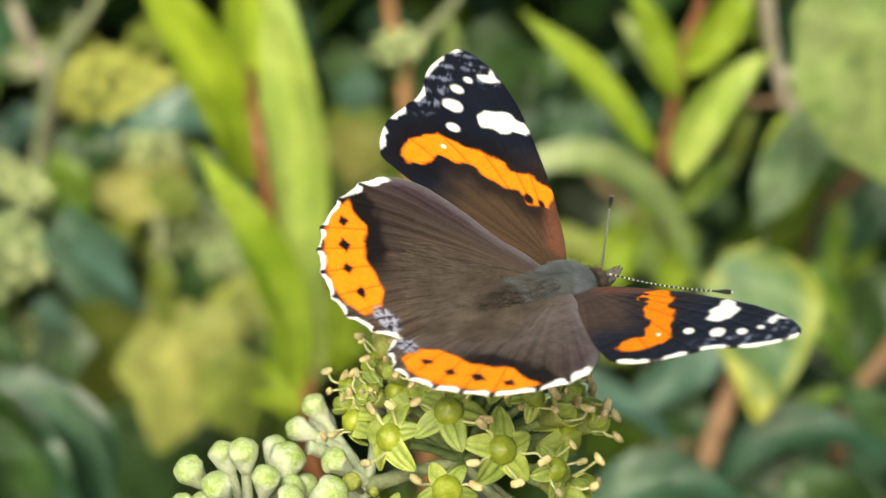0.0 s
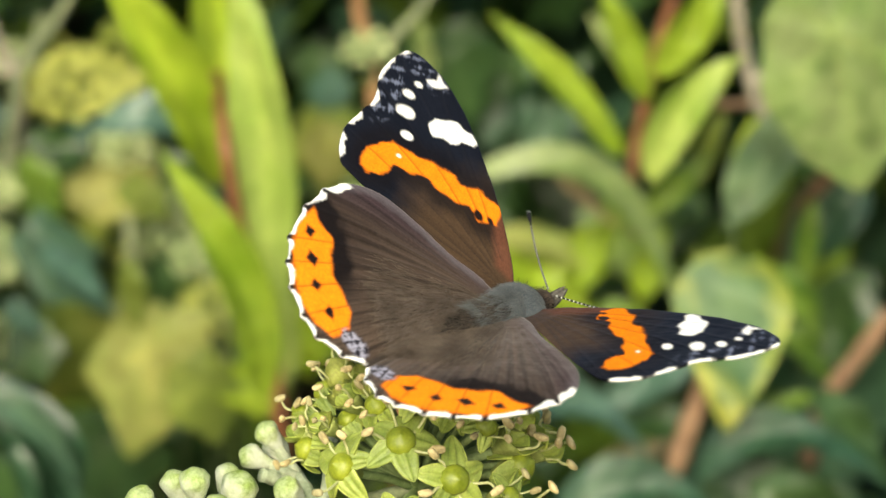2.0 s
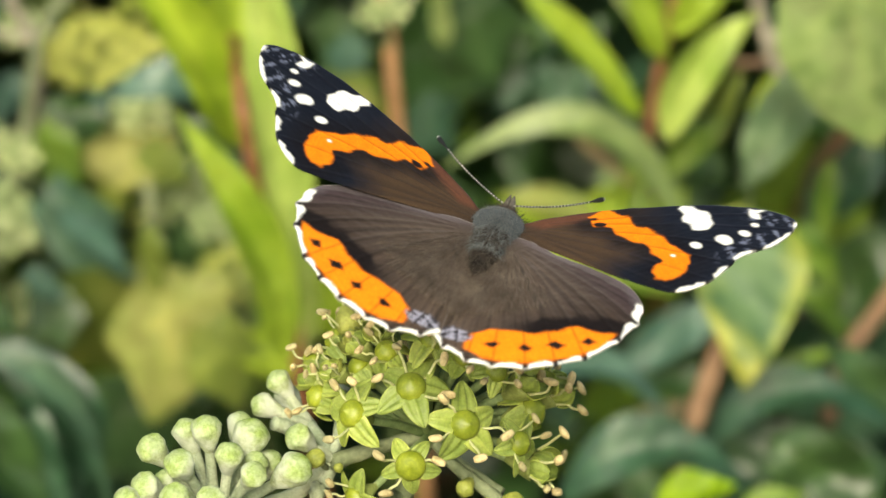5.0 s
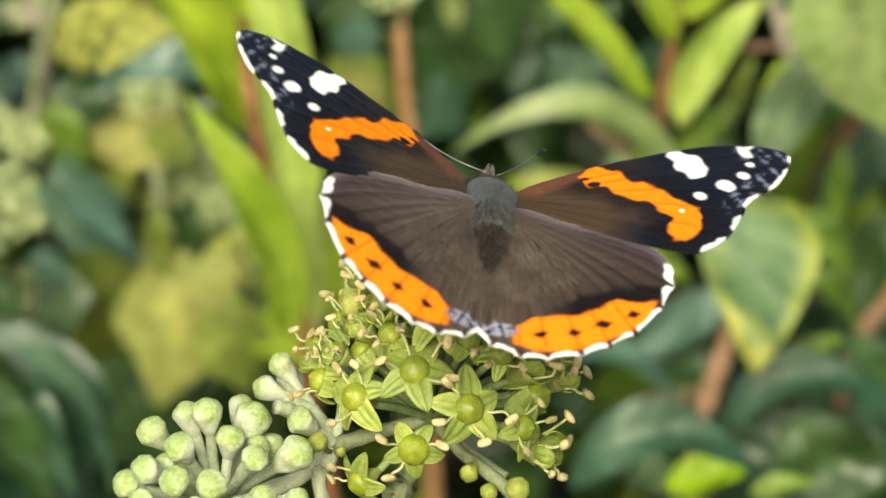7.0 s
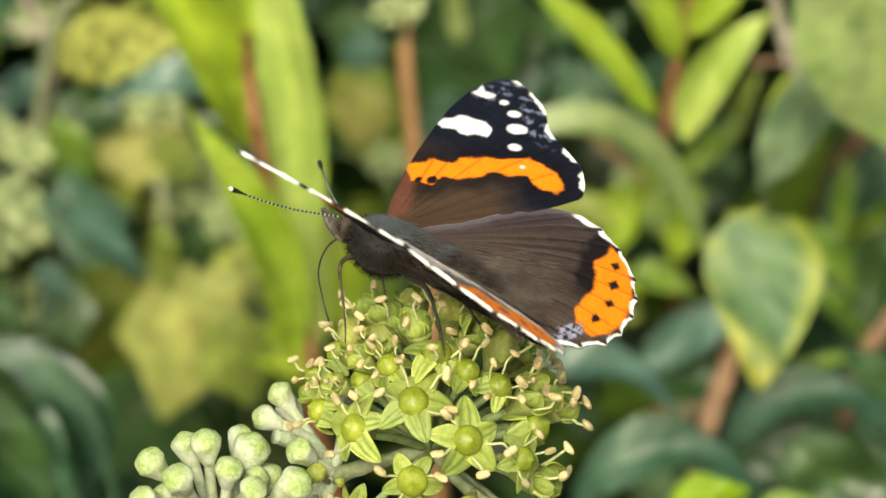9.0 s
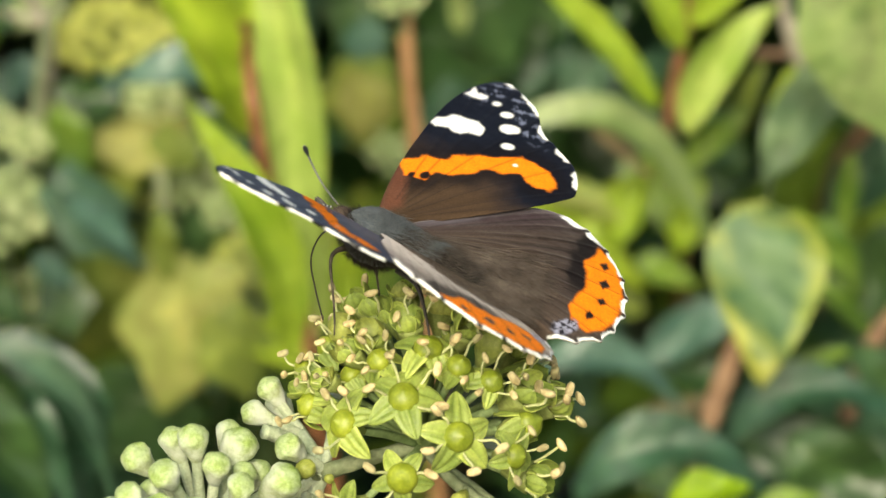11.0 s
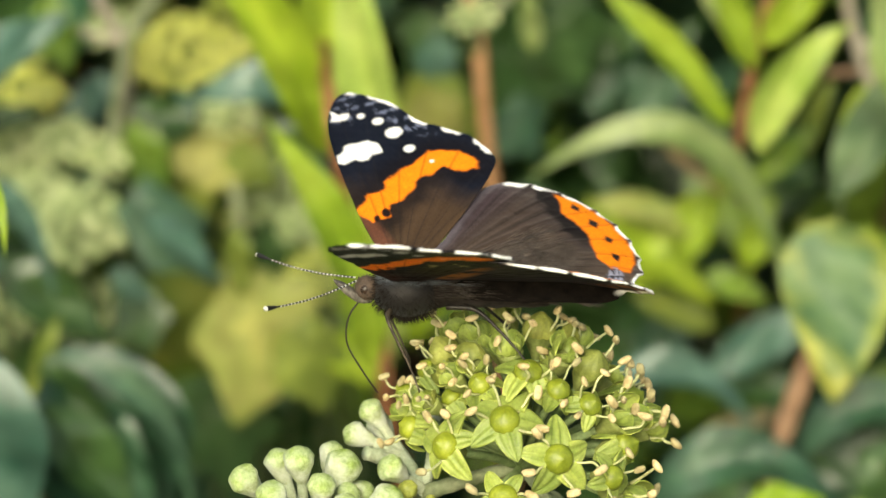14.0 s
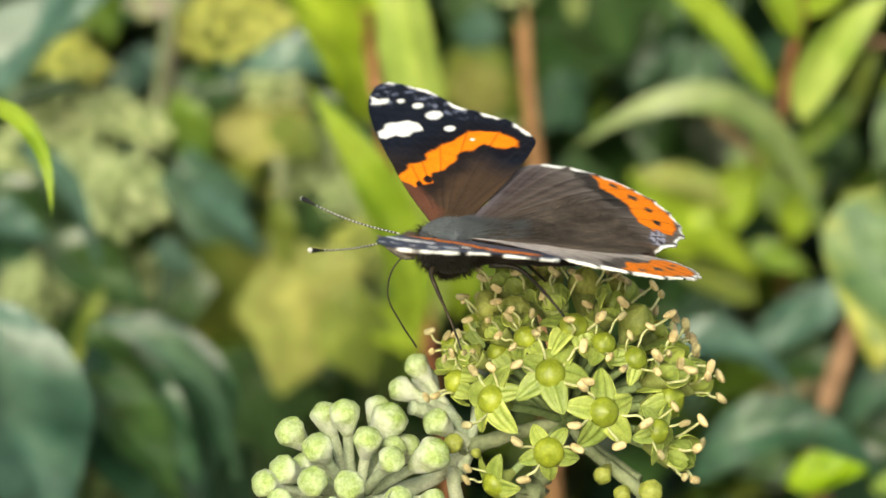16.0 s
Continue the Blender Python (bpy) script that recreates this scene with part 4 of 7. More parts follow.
def bud(head, at, hub, r, mat, stalk_mat, seed, stalk=0.62, name="flower_bud"):
    """A closed bud like a swollen pear with five faint seams, on its stalk. r in metres."""
    rng = random.Random(seed)
    at, hub = Vector(at), Vector(hub)
    axis = (at - hub).normalized()
    m = Matrix.Translation(at) @ (frame_along(axis) @ Euler((0, 0, rng.uniform(0, 6))).to_matrix()).to_4x4()
    flat = rng.uniform(0.86, 1.0)

    def pear(p, th, ph):
        k = 1 + 0.045 * math.sin(3 * ph + 5 * th + seed) * math.sin(th) + 0.03 * math.sin(7 * ph - 6 * th + 2 * seed) * math.sin(th)
        seam = 1 - 0.1 * abs(math.cos(2.5 * ph + 0.4 * math.sin(3 * th))) ** 10 * max(0, 1 - abs(th - 0.75) / 0.6)
        z = p.z * flat
        if th > 1.5:
            t = (th - 1.5) / (math.pi - 1.5)
            z = p.z * (1 + 1.0 * t)
            k *= 1 - 0.3 * t * (1 - t) * 2
        else:
            z += r * 0.06 * math.cos(th * 3) * (th < 0.7)
        ridge = 1 + 0.05 * math.exp(-((th - 1.0) / 0.25) ** 2)
        return Vector((p.x * k * seam * ridge, p.y * k * seam * ridge, z))
    v, f = ball(r, r, r, 30, 20, (0, 0, 0), pear)
    hb = m.inverted() @ hub
    low = Vector((0, 0, -1.7 * r))
    wav = Vector((rng.uniform(-0.4, 0.4) * MM, rng.uniform(-0.4, 0.4) * MM, 0))
    run = glide([hb, hb.lerp(low, 0.5) + wav, low, low * 0.7], 5)
    rr = stalk * MM
    n = len(run)
    sv, sf = tube(run, [rr * (1.0 + 0.42 * max(0, (i / n - 0.5) / 0.5) ** 2) for i in range(n)], 10)
    V, Fc = joined((v, f), (sv, sf))
    return part(name, mesh_of(name, V, Fc, [mat, stalk_mat], [0] * len(f) + [1] * len(sf)), head, m)


def stalk(parent, name, pts, radii, mat, label=""):
    run = glide(pts, 6)
    rr = np.interp(np.linspace(0, 1, len(run)), np.linspace(0, 1, len(radii)), radii)
    rng = random.Random(len(run))
    v, f = tube(run, [r * (1 + 0.06 * math.sin(i * 1.7)) for i, r in enumerate(rr)], 12)
    ob = new(name, mesh_of(name, v, f, mat))
    if parent:
        ob.parent = parent
    return tagged(ob, label)


umbel = thing('ivy_flower_head', 'open yellow-green ivy flower head with tan stamens', 'flower')
HUB = (-0.00098, 0.00785, 1.19369)
flower(umbel, (-0.0029, -0.0018, 1.2048), HUB, 1.06, 0.00, 20, 0.00, 0.5, 1.18)
flower(umbel, (-0.0094, -0.0006, 1.2009), HUB, 1.01, 0.77, 21, 0.00, 0.6, 1.05)
flower(umbel, (0.0030, -0.0038, 1.2011), HUB, 1.06, 0.28, 22, 0.00, 0.6, 1.08)
flower(umbel, (-0.0030, -0.0050, 1.1967), HUB, 1.06, 1.05, 23, 0.00, 0.6, 0.72)
flower(umbel, (0.0091, -0.0009, 1.1972), HUB, 0.90, 0.56, 24, 0.00, 0.8, 1.0)
flower(umbel, (-0.0091, -0.0006, 1.1902), HUB, 0.90, 0.07, 25, 0.10)
flower(umbel, (-0.0114, 0.0054, 1.2031), HUB, 0.76, 0.84, 26, 0.20)
flower(umbel, (-0.0096, 0.0106, 1.2066), HUB, 0.95, 0.35, 27, 0.75, 0.70)
flower(umbel, (-0.0135, 0.0071, 1.1991), HUB, 0.90, 1.12, 28, 0.30, 0.40)
flower(umbel, (0.0101, 0.0038, 1.2024), HUB, 1.12, 0.63, 29, 0.40, 0.80)
flower(umbel, (0.0065, 0.0015, 1.2050), HUB, 0.85, 0.14, 30, 0.10)
flower(umbel, (-0.0056, 0.0025, 1.2070), HUB, 0.85, 0.91, 31, 0.30)
flower(umbel, (0.0066, 0.0068, 1.2069), HUB, 1.05, 0.42, 32, 0.75, 0.50)
flower(umbel, (-0.0003, 0.0030, 1.2082), HUB, 1.01, 1.19, 33, 0.10)
flower(umbel, (0.0010, 0.0127, 1.2084), HUB, 1.0, 0.70, 34, 0.75, 0.70)
flower(umbel, (-0.0057, 0.0125, 1.2079), HUB, 1.01, 0.21, 35, 0.50, 0.90)
flower(umbel, (0.0128, 0.0086, 1.1988), HUB, 1.12, 0.98, 36, 0.40, 1.00)
flower(umbel, (0.0111, 0.0036, 1.1921), HUB, 1.12, 0.49, 37, 0.40, 1.00)
flower(umbel, (-0.0088, 0.0073, 1.2028), HUB, 0.80, 1.26, 38, 0.30, 0.40)
flower(umbel, (-0.0024, 0.0069, 1.2090), HUB, 0.90, 0.77, 39, 0.40)
flower(umbel, (0.0051, 0.0143, 1.2062), HUB, 0.95, 0.28, 40, 0.40, 0.90)
flower(umbel, (0.0092, 0.0142, 1.2013), HUB, 0.95, 1.05, 41, 0.40, 1.00)
flower(umbel, (-0.0140, 0.0120, 1.2010), HUB, 0.90, 0.56, 42, 0.30)
flower(umbel, (-0.0114, 0.0127, 1.2035), HUB, 0.90, 0.07, 43, 0.30)
flower(umbel, (-0.0028, 0.0154, 1.2085), HUB, 0.95, 0.84, 44, 0.40)
flower(umbel, (0.0030, 0.0014, 1.2069), HUB, 0.85, 1.12, 46, 0.30)
flower(umbel, (-0.0062, 0.0056, 1.2077), HUB, 0.90, 0.14, 48, 0.40, 0.3)
flower(umbel, (-0.0088, 0.0070, 1.2056), HUB, 0.85, 0.91, 49, 0.50, 0.3)
flower(umbel, (-0.0139, 0.0087, 1.2006), HUB, 0.85, 0.42, 50, 0.50, 0.3)
flower(umbel, (-0.0038, 0.0104, 1.2081), HUB, 0.90, 1.19, 51, 0.40, 0.3)
flower(umbel, (0.0037, 0.0081, 1.2078), HUB, 0.95, 0.70, 52, 0.50, 0.3)
flower(umbel, (0.0106, 0.0038, 1.1988), HUB, 1.12, 0.49, 55, 0.30, 0.40)
flower(umbel, (0.0025, 0.0103, 1.2053), HUB, 0.95, 1.26, 56, 0.40, 0.3)
flower(umbel, (-0.0082, 0.0135, 1.2080), HUB, 0.95, 0.77, 57, 0.40, 0.3)
flower(umbel, (0.0114, 0.0105, 1.2009), HUB, 1.12, 0.28, 58, 0.30, 0.3)
stalk(umbel, 'hub', [(-0.0003, 0.0083, 1.1947), (-0.0010, 0.0079, 1.1937), (-0.0015, 0.0078, 1.1924)], [0.0008, 0.0014, 0.0009], M_PEDICEL)
buds = thing('ivy_bud_cluster', 'pale mealy green closed ivy flower buds on stout stalks', 'flower buds')
BUD_HUB = (-0.02413, -0.00093, 1.18775)
bud(buds, (-0.0313, -0.0046, 1.1988), BUD_HUB, 0.00171, M_BUD, M_BUD_STALK, 0)
bud(buds, (-0.0279, 0.0015, 1.1976), BUD_HUB, 0.00162, M_BUD, M_BUD_STALK, 1)
bud(buds, (-0.0255, -0.0020, 1.1997), BUD_HUB, 0.00172, M_BUD, M_BUD_STALK, 2)
bud(buds, (-0.0282, -0.0071, 1.1982), BUD_HUB, 0.00171, M_BUD, M_BUD_STALK, 3)
bud(buds, (-0.0319, -0.0081, 1.1960), BUD_HUB, 0.00171, M_BUD, M_BUD_STALK, 4)
bud(buds, (-0.0338, -0.0096, 1.1951), BUD_HUB, 0.00158, M_BUD, M_BUD_STALK, 5)
bud(buds, (-0.0285, -0.0112, 1.1963), BUD_HUB, 0.00169, M_BUD, M_BUD_STALK, 6)
bud(buds, (-0.0246, -0.0114, 1.1960), BUD_HUB, 0.00169, M_BUD, M_BUD_STALK, 7)
bud(buds, (-0.0230, -0.0032, 1.1971), BUD_HUB, 0.00160, M_BUD, M_BUD_STALK, 8)
bud(buds, (-0.0208, 0.0013, 1.1972), BUD_HUB, 0.00211, M_BUD, M_BUD_STALK, 9)
bud(buds, (-0.0202, -0.0067, 1.1966), BUD_HUB, 0.00153, M_BUD, M_BUD_STALK, 10)
bud(buds, (-0.0188, 0.0017, 1.1935), BUD_HUB, 0.00163, M_BUD, M_BUD_STALK, 11)
bud(buds, (-0.0158, -0.0039, 1.1957), BUD_HUB, 0.00203, M_BUD, M_BUD_STALK, 12)
bud(buds, (-0.0192, -0.0102, 1.1938), BUD_HUB, 0.00134, M_BUD, M_BUD_STALK, 13)
bud(buds, (-0.0156, -0.0095, 1.1931), BUD_HUB, 0.00134, M_BUD, M_BUD_STALK, 14)
bud(buds, (-0.0321, -0.0122, 1.1943), BUD_HUB, 0.00157, M_BUD, M_BUD_STALK, 15)
bud(buds, (-0.0263, -0.0144, 1.1944), BUD_HUB, 0.00162, M_BUD, M_BUD_STALK, 16)
bud(buds, (-0.0215, -0.0144, 1.1944), BUD_HUB, 0.00156, M_BUD, M_BUD_STALK, 17)
BRANCH = (-0.0145, 0.0120, 1.1931)
NODE = (-0.01191, 0.00528, 1.19166)
bud(buds, (-0.0198, 0.0125, 1.1952), BRANCH, 0.00147, M_BUD, M_BUD_STALK, 40)
bud(buds, (-0.0172, 0.0156, 1.1948), BRANCH, 0.00155, M_BUD, M_BUD_STALK, 41)
bud(buds, (-0.0155, 0.0030, 1.1961), NODE, 0.00163, M_BUD, M_BUD_STALK, 42)
bud(buds, (-0.0108, 0.0173, 1.1962), NODE, 0.00142, M_BUD, M_BUD_STALK, 43)
bud(buds, (-0.0180, 0.0130, 1.1980), BRANCH, 0.00148, M_BUD, M_BUD_STALK, 70)
bud(buds, (-0.0223, 0.0070, 1.1957), BUD_HUB, 0.00150, M_BUD, M_BUD_STALK, 71)
bud(buds, (-0.0202, -0.0010, 1.1950), BUD_HUB, 0.00140, M_BUD, M_BUD_STALK, 72)
bud(buds, (-0.0301, -0.0040, 1.1945), BUD_HUB, 0.00130, M_BUD, M_BUD_STALK, 73)
bud(buds, (-0.0198, -0.0080, 1.1922), BUD_HUB, 0.00150, M_BUD, M_BUD_STALK, 74)
stalk(buds, 'stem', [BRANCH, (-0.0132, 0.0090, 1.1925), NODE], [0.0006, 0.0007, 0.0008], M_BUD_STALK)
stalk(buds, 'stub', [BRANCH, (-0.0166, 0.0110, 1.1932), (-0.0186, 0.0100, 1.1942)], [0.0005, 0.0005, 0.0009, 0.0008], M_BUD_STALK, 'short stalk that has lost its bud')
stalk(buds, 'stem', [BUD_HUB, (-0.0202, 0.0027, 1.1872), (-0.0159, 0.0056, 1.1876), NODE], [0.0011, 0.001, 0.0009, 0.0009], M_BUD_STALK)
spent = thing('ivy_bud_sprig', 'small smooth green ivy buds on a grey-green stalk', 'flower buds')
stalk(spent, 'stem', [HUB, (0.0022, 0.0058, 1.1906), (0.0062, 0.0027, 1.1887), (0.0094, 0.0005, 1.1863)], [0.0006, 0.0007, 0.0008, 0.0008], M_STALK)
stalk(spent, 'stem', [(0.0003, 0.0077, 1.1921), (0.0035, 0.0076, 1.1896), (0.0072, 0.0037, 1.1885)], [0.0005, 0.0005, 0.0006], M_STALK)
bud(spent, (-0.0136, 0.0015, 1.1942), (-0.0120, 0.0050, 1.1911), 0.00112, M_GREEN_BUD, M_STALK, 60, 0.35)
bud(spent, (0.0031, 0.0022, 1.1899), (0.0041, 0.0045, 1.1902), 0.00107, M_GREEN_BUD, M_STALK, 61, 0.35)
bud(spent, (0.0053, 0.0013, 1.1880), (0.0063, 0.0036, 1.1882), 0.00101, M_GREEN_BUD, M_STALK, 62, 0.35)
bud(spent, (0.0084, -0.0012, 1.1897), (0.0078, 0.0027, 1.1862), 0.00137, M_GREEN_BUD, M_STALK, 63, 0.35)
bud(spent, (-0.0111, 0.0015, 1.1930), (-0.0119, 0.0052, 1.1915), 0.00056, M_GREEN_BUD, M_STALK, 64, 0.35)
vine = thing('ivy_vine', 'grey-green ivy stem carrying flower heads, rooted in the ground', 'stem')
stalk(vine, 'stem', [HUB, (-0.0051, 0.0066, 1.1933), (-0.0089, 0.0052, 1.1928), NODE], [0.0009, 0.0008, 0.0009, 0.001], M_STALK)
stalk(vine, 'stem', [HUB, (-0.0029, 0.0081, 1.1894), (-0.0040, 0.0078, 1.1852), (-0.0049, 0.0077, 1.1780), (0.004, 0.03, 1.1), (0.03, 0.1, 0.7), (0.02, 0.12, 0.3), (0.03, 0.14, -0.02)], [0.0011, 0.0012, 0.0013, 0.0014, 0.002, 0.003, 0.004, 0.005], M_STALK)
stalk(vine, 'stem', [NODE, (-0.0129, 0.0044, 1.1886), (-0.0131, 0.0041, 1.1844), (-0.004, 0.025, 1.13), (0.004, 0.04, 1.06)], [0.0009, 0.0008, 0.0008, 0.001, 0.0012], M_BUD_STALK)

# ---- the foliage behind ----
def lance_leaf(base, tip, width, arch=0.0, face=(0, -0.75, 0.65), fold=0.38, wave=0.09, blunt=0.8, via=None):
    """A pointed leaf from base to tip: folded on its midrib, arched towards its face, thin but with two faces."""
    b, t = Vector(base), Vector(tip)
    run = (t - b)
    ln = run.length
    d = run / ln
    n = Vector(face)
    n = (n - d * n.dot(d)).normalized()
    s = d.cross(n)
    nu, nv = 22, 8
    verts, faces = [], []
    for lower in (0, 1):
        for i in range(nu + 1):
            u = i / nu
            w = width / 2 * max(0.0, math.sin(math.pi * u ** blunt)) ** 0.85 * (1 - 0.15 * u) + width * 0.012
            for j in range(nv + 1):
                v = 2 * j / nv - 1
                rib = math.exp(-(v / 0.12) ** 2) * width * 0.012
                side = 0.012 * width * math.sin(u * 34 - abs(v) * 5)
                h = arch * ln * 4 * u * (1 - u) + fold * abs(v) * w - rib + side + wave * width * math.sin(u * 9 + 2 * v)
                if via is None:
                    p, sd = b + run * u, s
                else:
                    q = Vector(via)
                    p = b * (1 - u) ** 2 + q * 2 * u * (1 - u) + t * u * u
                    way = ((q - b) * (1 - u) + (t - q) * u).normalized()
                    sd = way.cross((n - way * n.dot(way)).normalized())
                verts.append(p + sd * (w * v) + n * (h - lower * 0.0004))
    k = (nu + 1) * (nv + 1)
    for lower in (0, 1):
        for i in range(nu):
            for j in range(nv):
                a = lower * k + i * (nv + 1) + j
                q = (a, a + 1, a + nv + 2, a + nv + 1)
                faces.append(q if lower else q[::-1])
    return verts, faces


IVY_ANGLES = (-180, -125, -95, -62, -34, 0, 34, 62, 95, 125, 180)
IVY_REACH = (0.3, 0.64, 0.56, 0.84, 0.6, 1.0, 0.6, 0.84, 0.56, 0.64, 0.3)


def lobed_leaf(base, tip, width, arch=0.0, face=(0, -0.75, 0.65), soft=0.12):
    """An ivy leaf: broad, with pointed lobes, the veins sunk."""
    b, t = Vector(base), Vector(tip)
    run = t - b
    ln = run.length
    d = run / ln
    n = Vector(face)
    n = (n - d * n.dot(d)).normalized()
    s = d.cross(n)
    c = b + run * 0.3
    seg, rings = 80, 8
    verts, faces = [c.copy()], []
    for i in range(1, rings + 1):
        q = i / rings
        for k in range(seg):
            g = 2 * math.pi * k / seg
            r = float(np.interp(math.degrees(g if g <= math.pi else g - 2 * math.pi), IVY_ANGLES, IVY_REACH))
            r = r * (1 - soft) + soft * (0.62 + 0.3 * math.cos(g)) + 0.02 * math.sin(11 * g + 40 * width)
            r = r * (1 - 0.12 * (1 - q)) if q < 1 else r
            lobe = abs(math.cos(g * 2.9))
            x, y = 0.72 * ln * r * q * math.cos(g), width / 1.5 * r * q * math.sin(g)
            h = arch * ln * (0.25 - q * q) - 0.02 * width * lobe * (1 - q) + 0.015 * width * math.sin(3 * g) * q
            verts.append(c + d * x + s * y + n * h)
    for k in range(seg):
        faces.append((0, 1 + (k + 1) % seg, 1 + k))
    for i in range(rings - 1):
        for k in range(seg):
            a, e = 1 + i * seg, 1 + (i + 1) * seg
            faces.append((a + k, a + (k + 1) % seg, e + (k + 1) % seg, e + k))
    m = len(verts)
    verts += [v - n * 0.0005 for v in verts]
    faces += [tuple(m + i for i in q[::-1]) for q in faces]
    return verts, faces


def leaf(plant, kind, colour, base, tip, width, arch=0.0, face=(0, -0.75, 0.65), **more):
    make = lance_leaf if kind == "lance" else lobed_leaf
    v, f = make(base, tip, width, arch, face, **more)
    me = mesh_of("leaf", v, f, LEAF[colour])
    if colour != "edged":
        half = len(v) // 2
        if kind == "lance":
            at = [(2 * (i % 9) / 8 - 1, (i // 9) / 22) for i in range(half)]
            ribs = [max(math.exp(-(a / 0.16) ** 2), 0.55 * max(0.0, math.sin(u * 34 - abs(a) * 5)) ** 3) * (1 - 0.5 * u) for a, u in at]
        else:
            at = [(0.0, 0.0)] + [(2 * math.pi * k / 80, q / 8) for q in range(1, 9) for k in range(80)]
            ribs = [max(math.exp(-(math.remainder(g - w, 2 * math.pi) * q / 0.07) ** 2) for w in (0.0, 1.08, -1.08, 2.18, -2.18)) * (1 - 0.5 * q) for g, q in at]
        me.attributes.new("rib", "FLOAT", "POINT").data.foreach_set("value", ribs * 2)
    if colour == "edged":
        at = me.attributes.new("edge", "FLOAT", "POINT")
        at.data.foreach_set("value", [max(abs(2 * (i % 9) / 8 - 1), 2 * abs((i // 9 % 23) / 22 - 0.45)) * 0.85 for i in range(len(v))])
    return part("leaf", me, plant)


def far_umbel(at, size, mat, label, seed, count=46, squash=1.0):
    """A rounded ivy flower head: many small knobs on stalks round a hub."""
    rng = random.Random(seed)
    hub = thing("ivy_umbel", label, "flower", at, "ivy flower heads in the hedge")
    at = Vector((0, 0, 0))
    stalks, knobs = [], []
    count = int(count * 0.7)
    for k in range(count):
        z = 1 - 1.5 * (k + 0.5) / count
        g = k * 2.39996
        q = Vector((math.sqrt(1 - z * z) * math.cos(g), math.sqrt(1 - z * z) * math.sin(g), z * squash)) * size * rng.uniform(0.8, 1.1)
        stalks.append(tube([at, q], [0.0005, 0.0006], 5))
        kr = size * rng.uniform(0.13, 0.21)
        knobs.append(ball(kr, kr, kr * 0.9, 8, 6, q))
        for _ in range(3):
            e = q + Vector((rng.uniform(-1, 1), rng.uniform(-1, 1), rng.uniform(-0.4, 1))) * kr * 1.5
            knobs.append(ball(kr * 0.35, kr * 0.35, kr * 0.3, 6, 4, e))
    tagged(part("stalk", mesh_of("stalk", *joined(*stalks), M_PEDICEL), hub), "", "", "", "stuff")
    part("blossom", mesh_of("blossom", *joined(*knobs), mat), hub)
    part("stem", mesh_of("stem", *tube(glide([(0, 0, 0), (0.003, 0.01, -0.05), (0.0, 0.03, -0.14)], 4), [0.0009] * 9, 6), M_PEDICEL_DARK), hub)
    return hub


shrub = thing('leafy_shrub', 'fresh green shrub with long pointed leaves on red-brown stems', 'shrub')
stalk(shrub, 'stem', [(-0.0370, 0.2750, 1.1503), (-0.0370, 0.2800, 1.1394), (-0.0347, 0.2500, 1.1441), (-0.0325, 0.2260, 1.1439), (-0.0316, 0.2260, 1.1364), (-0.0303, 0.2280, 1.1269), (-0.0290, 0.2300, 1.1200), (-0.0283, 0.2500, 1.1034), (-0.0262, 0.2620, 1.0871), (-0.0250, 0.2620, 1.0776), (-0.0240, 0.2620, 1.0606), (-0.0200, 0.2700, 1.0000), (-0.0200, 0.3000, 0.6000), (-0.0200, 0.3200, -0.0200)], [0.0011, 0.0014], M_STEM_RED)
leaf(shrub, 'lance', 'fresh', (-0.0336, 0.2500, 1.1246), (-0.0556, 0.2350, 1.1768), 0.0119, 0.06, (0.25, -0.7, 0.5))
leaf(shrub, 'lance', 'fresh', (-0.0352, 0.2620, 1.1354), (-0.0358, 0.2620, 1.1734), 0.0122, 0.05, (0.2, -0.7, 0.5))
leaf(shrub, 'lance', 'pale', (-0.0276, 0.2380, 1.0932), (-0.0321, 0.2380, 1.1746), 0.0128, 0.05, (-0.25, -0.75, 0.55), blunt=0.95, fold=0.25, via=(-0.0200, 0.2380, 1.1447))
leaf(shrub, 'lance', 'fresh', (-0.0260, 0.2180, 1.0976), (-0.0438, 0.2180, 1.1462), 0.0098, 0.06, (0.3, -0.7, 0.6), via=(-0.0285, 0.2180, 1.1218))
leaf(shrub, 'lance', 'fresh', (-0.0203, 0.2900, 1.0659), (-0.0155, 0.2900, 1.0924), 0.0089, 0.05, (0, -0.75, 0.65))
leaf(shrub, 'lance', 'mid', (-0.0248, 0.2900, 1.0609), (-0.0346, 0.2900, 1.0759), 0.0089, 0.05, (0, -0.75, 0.65))
leaf(shrub, 'lance', 'fresh', (-0.0261, 0.2800, 1.0635), (-0.0425, 0.2800, 1.0722), 0.0094, 0.05, (0, -0.55, 0.85))
leaf(shrub, 'lance', 'pale', (-0.0262, 0.2700, 1.0711), (-0.0226, 0.2700, 1.0963), 0.0075, 0.05, (0.1, -0.9, 0.4))
twig = thing('bare_twig', 'upright tan twig with a withered flower head', 'twig')
stalk(twig, 'stem', [(-0.0103, 0.2800, 1.1528), (-0.0092, 0.2800, 1.1450), (-0.0079, 0.2800, 1.1388), (-0.0070, 0.2800, 1.1337), (-0.0063, 0.2800, 1.1234), (-0.0053, 0.2800, 1.1129), (-0.0042, 0.2800, 1.1023), (-0.0032, 0.2800, 1.0880), (-0.0018, 0.2800, 1.0660), (0.0000, 0.3000, 0.9500), (0.0000, 0.3400, 0.5000), (0.0000, 0.3600, -0.0200)], [0.0013, 0.0018], M_STEM_ORANGE)
stalk(twig, 'stem', [(-0.0079, 0.2800, 1.1388), (-0.0038, 0.2800, 1.1416), (0.0020, 0.2800, 1.1483), (0.0072, 0.2800, 1.1572)], [0.0011, 0.0008], M_STALK)
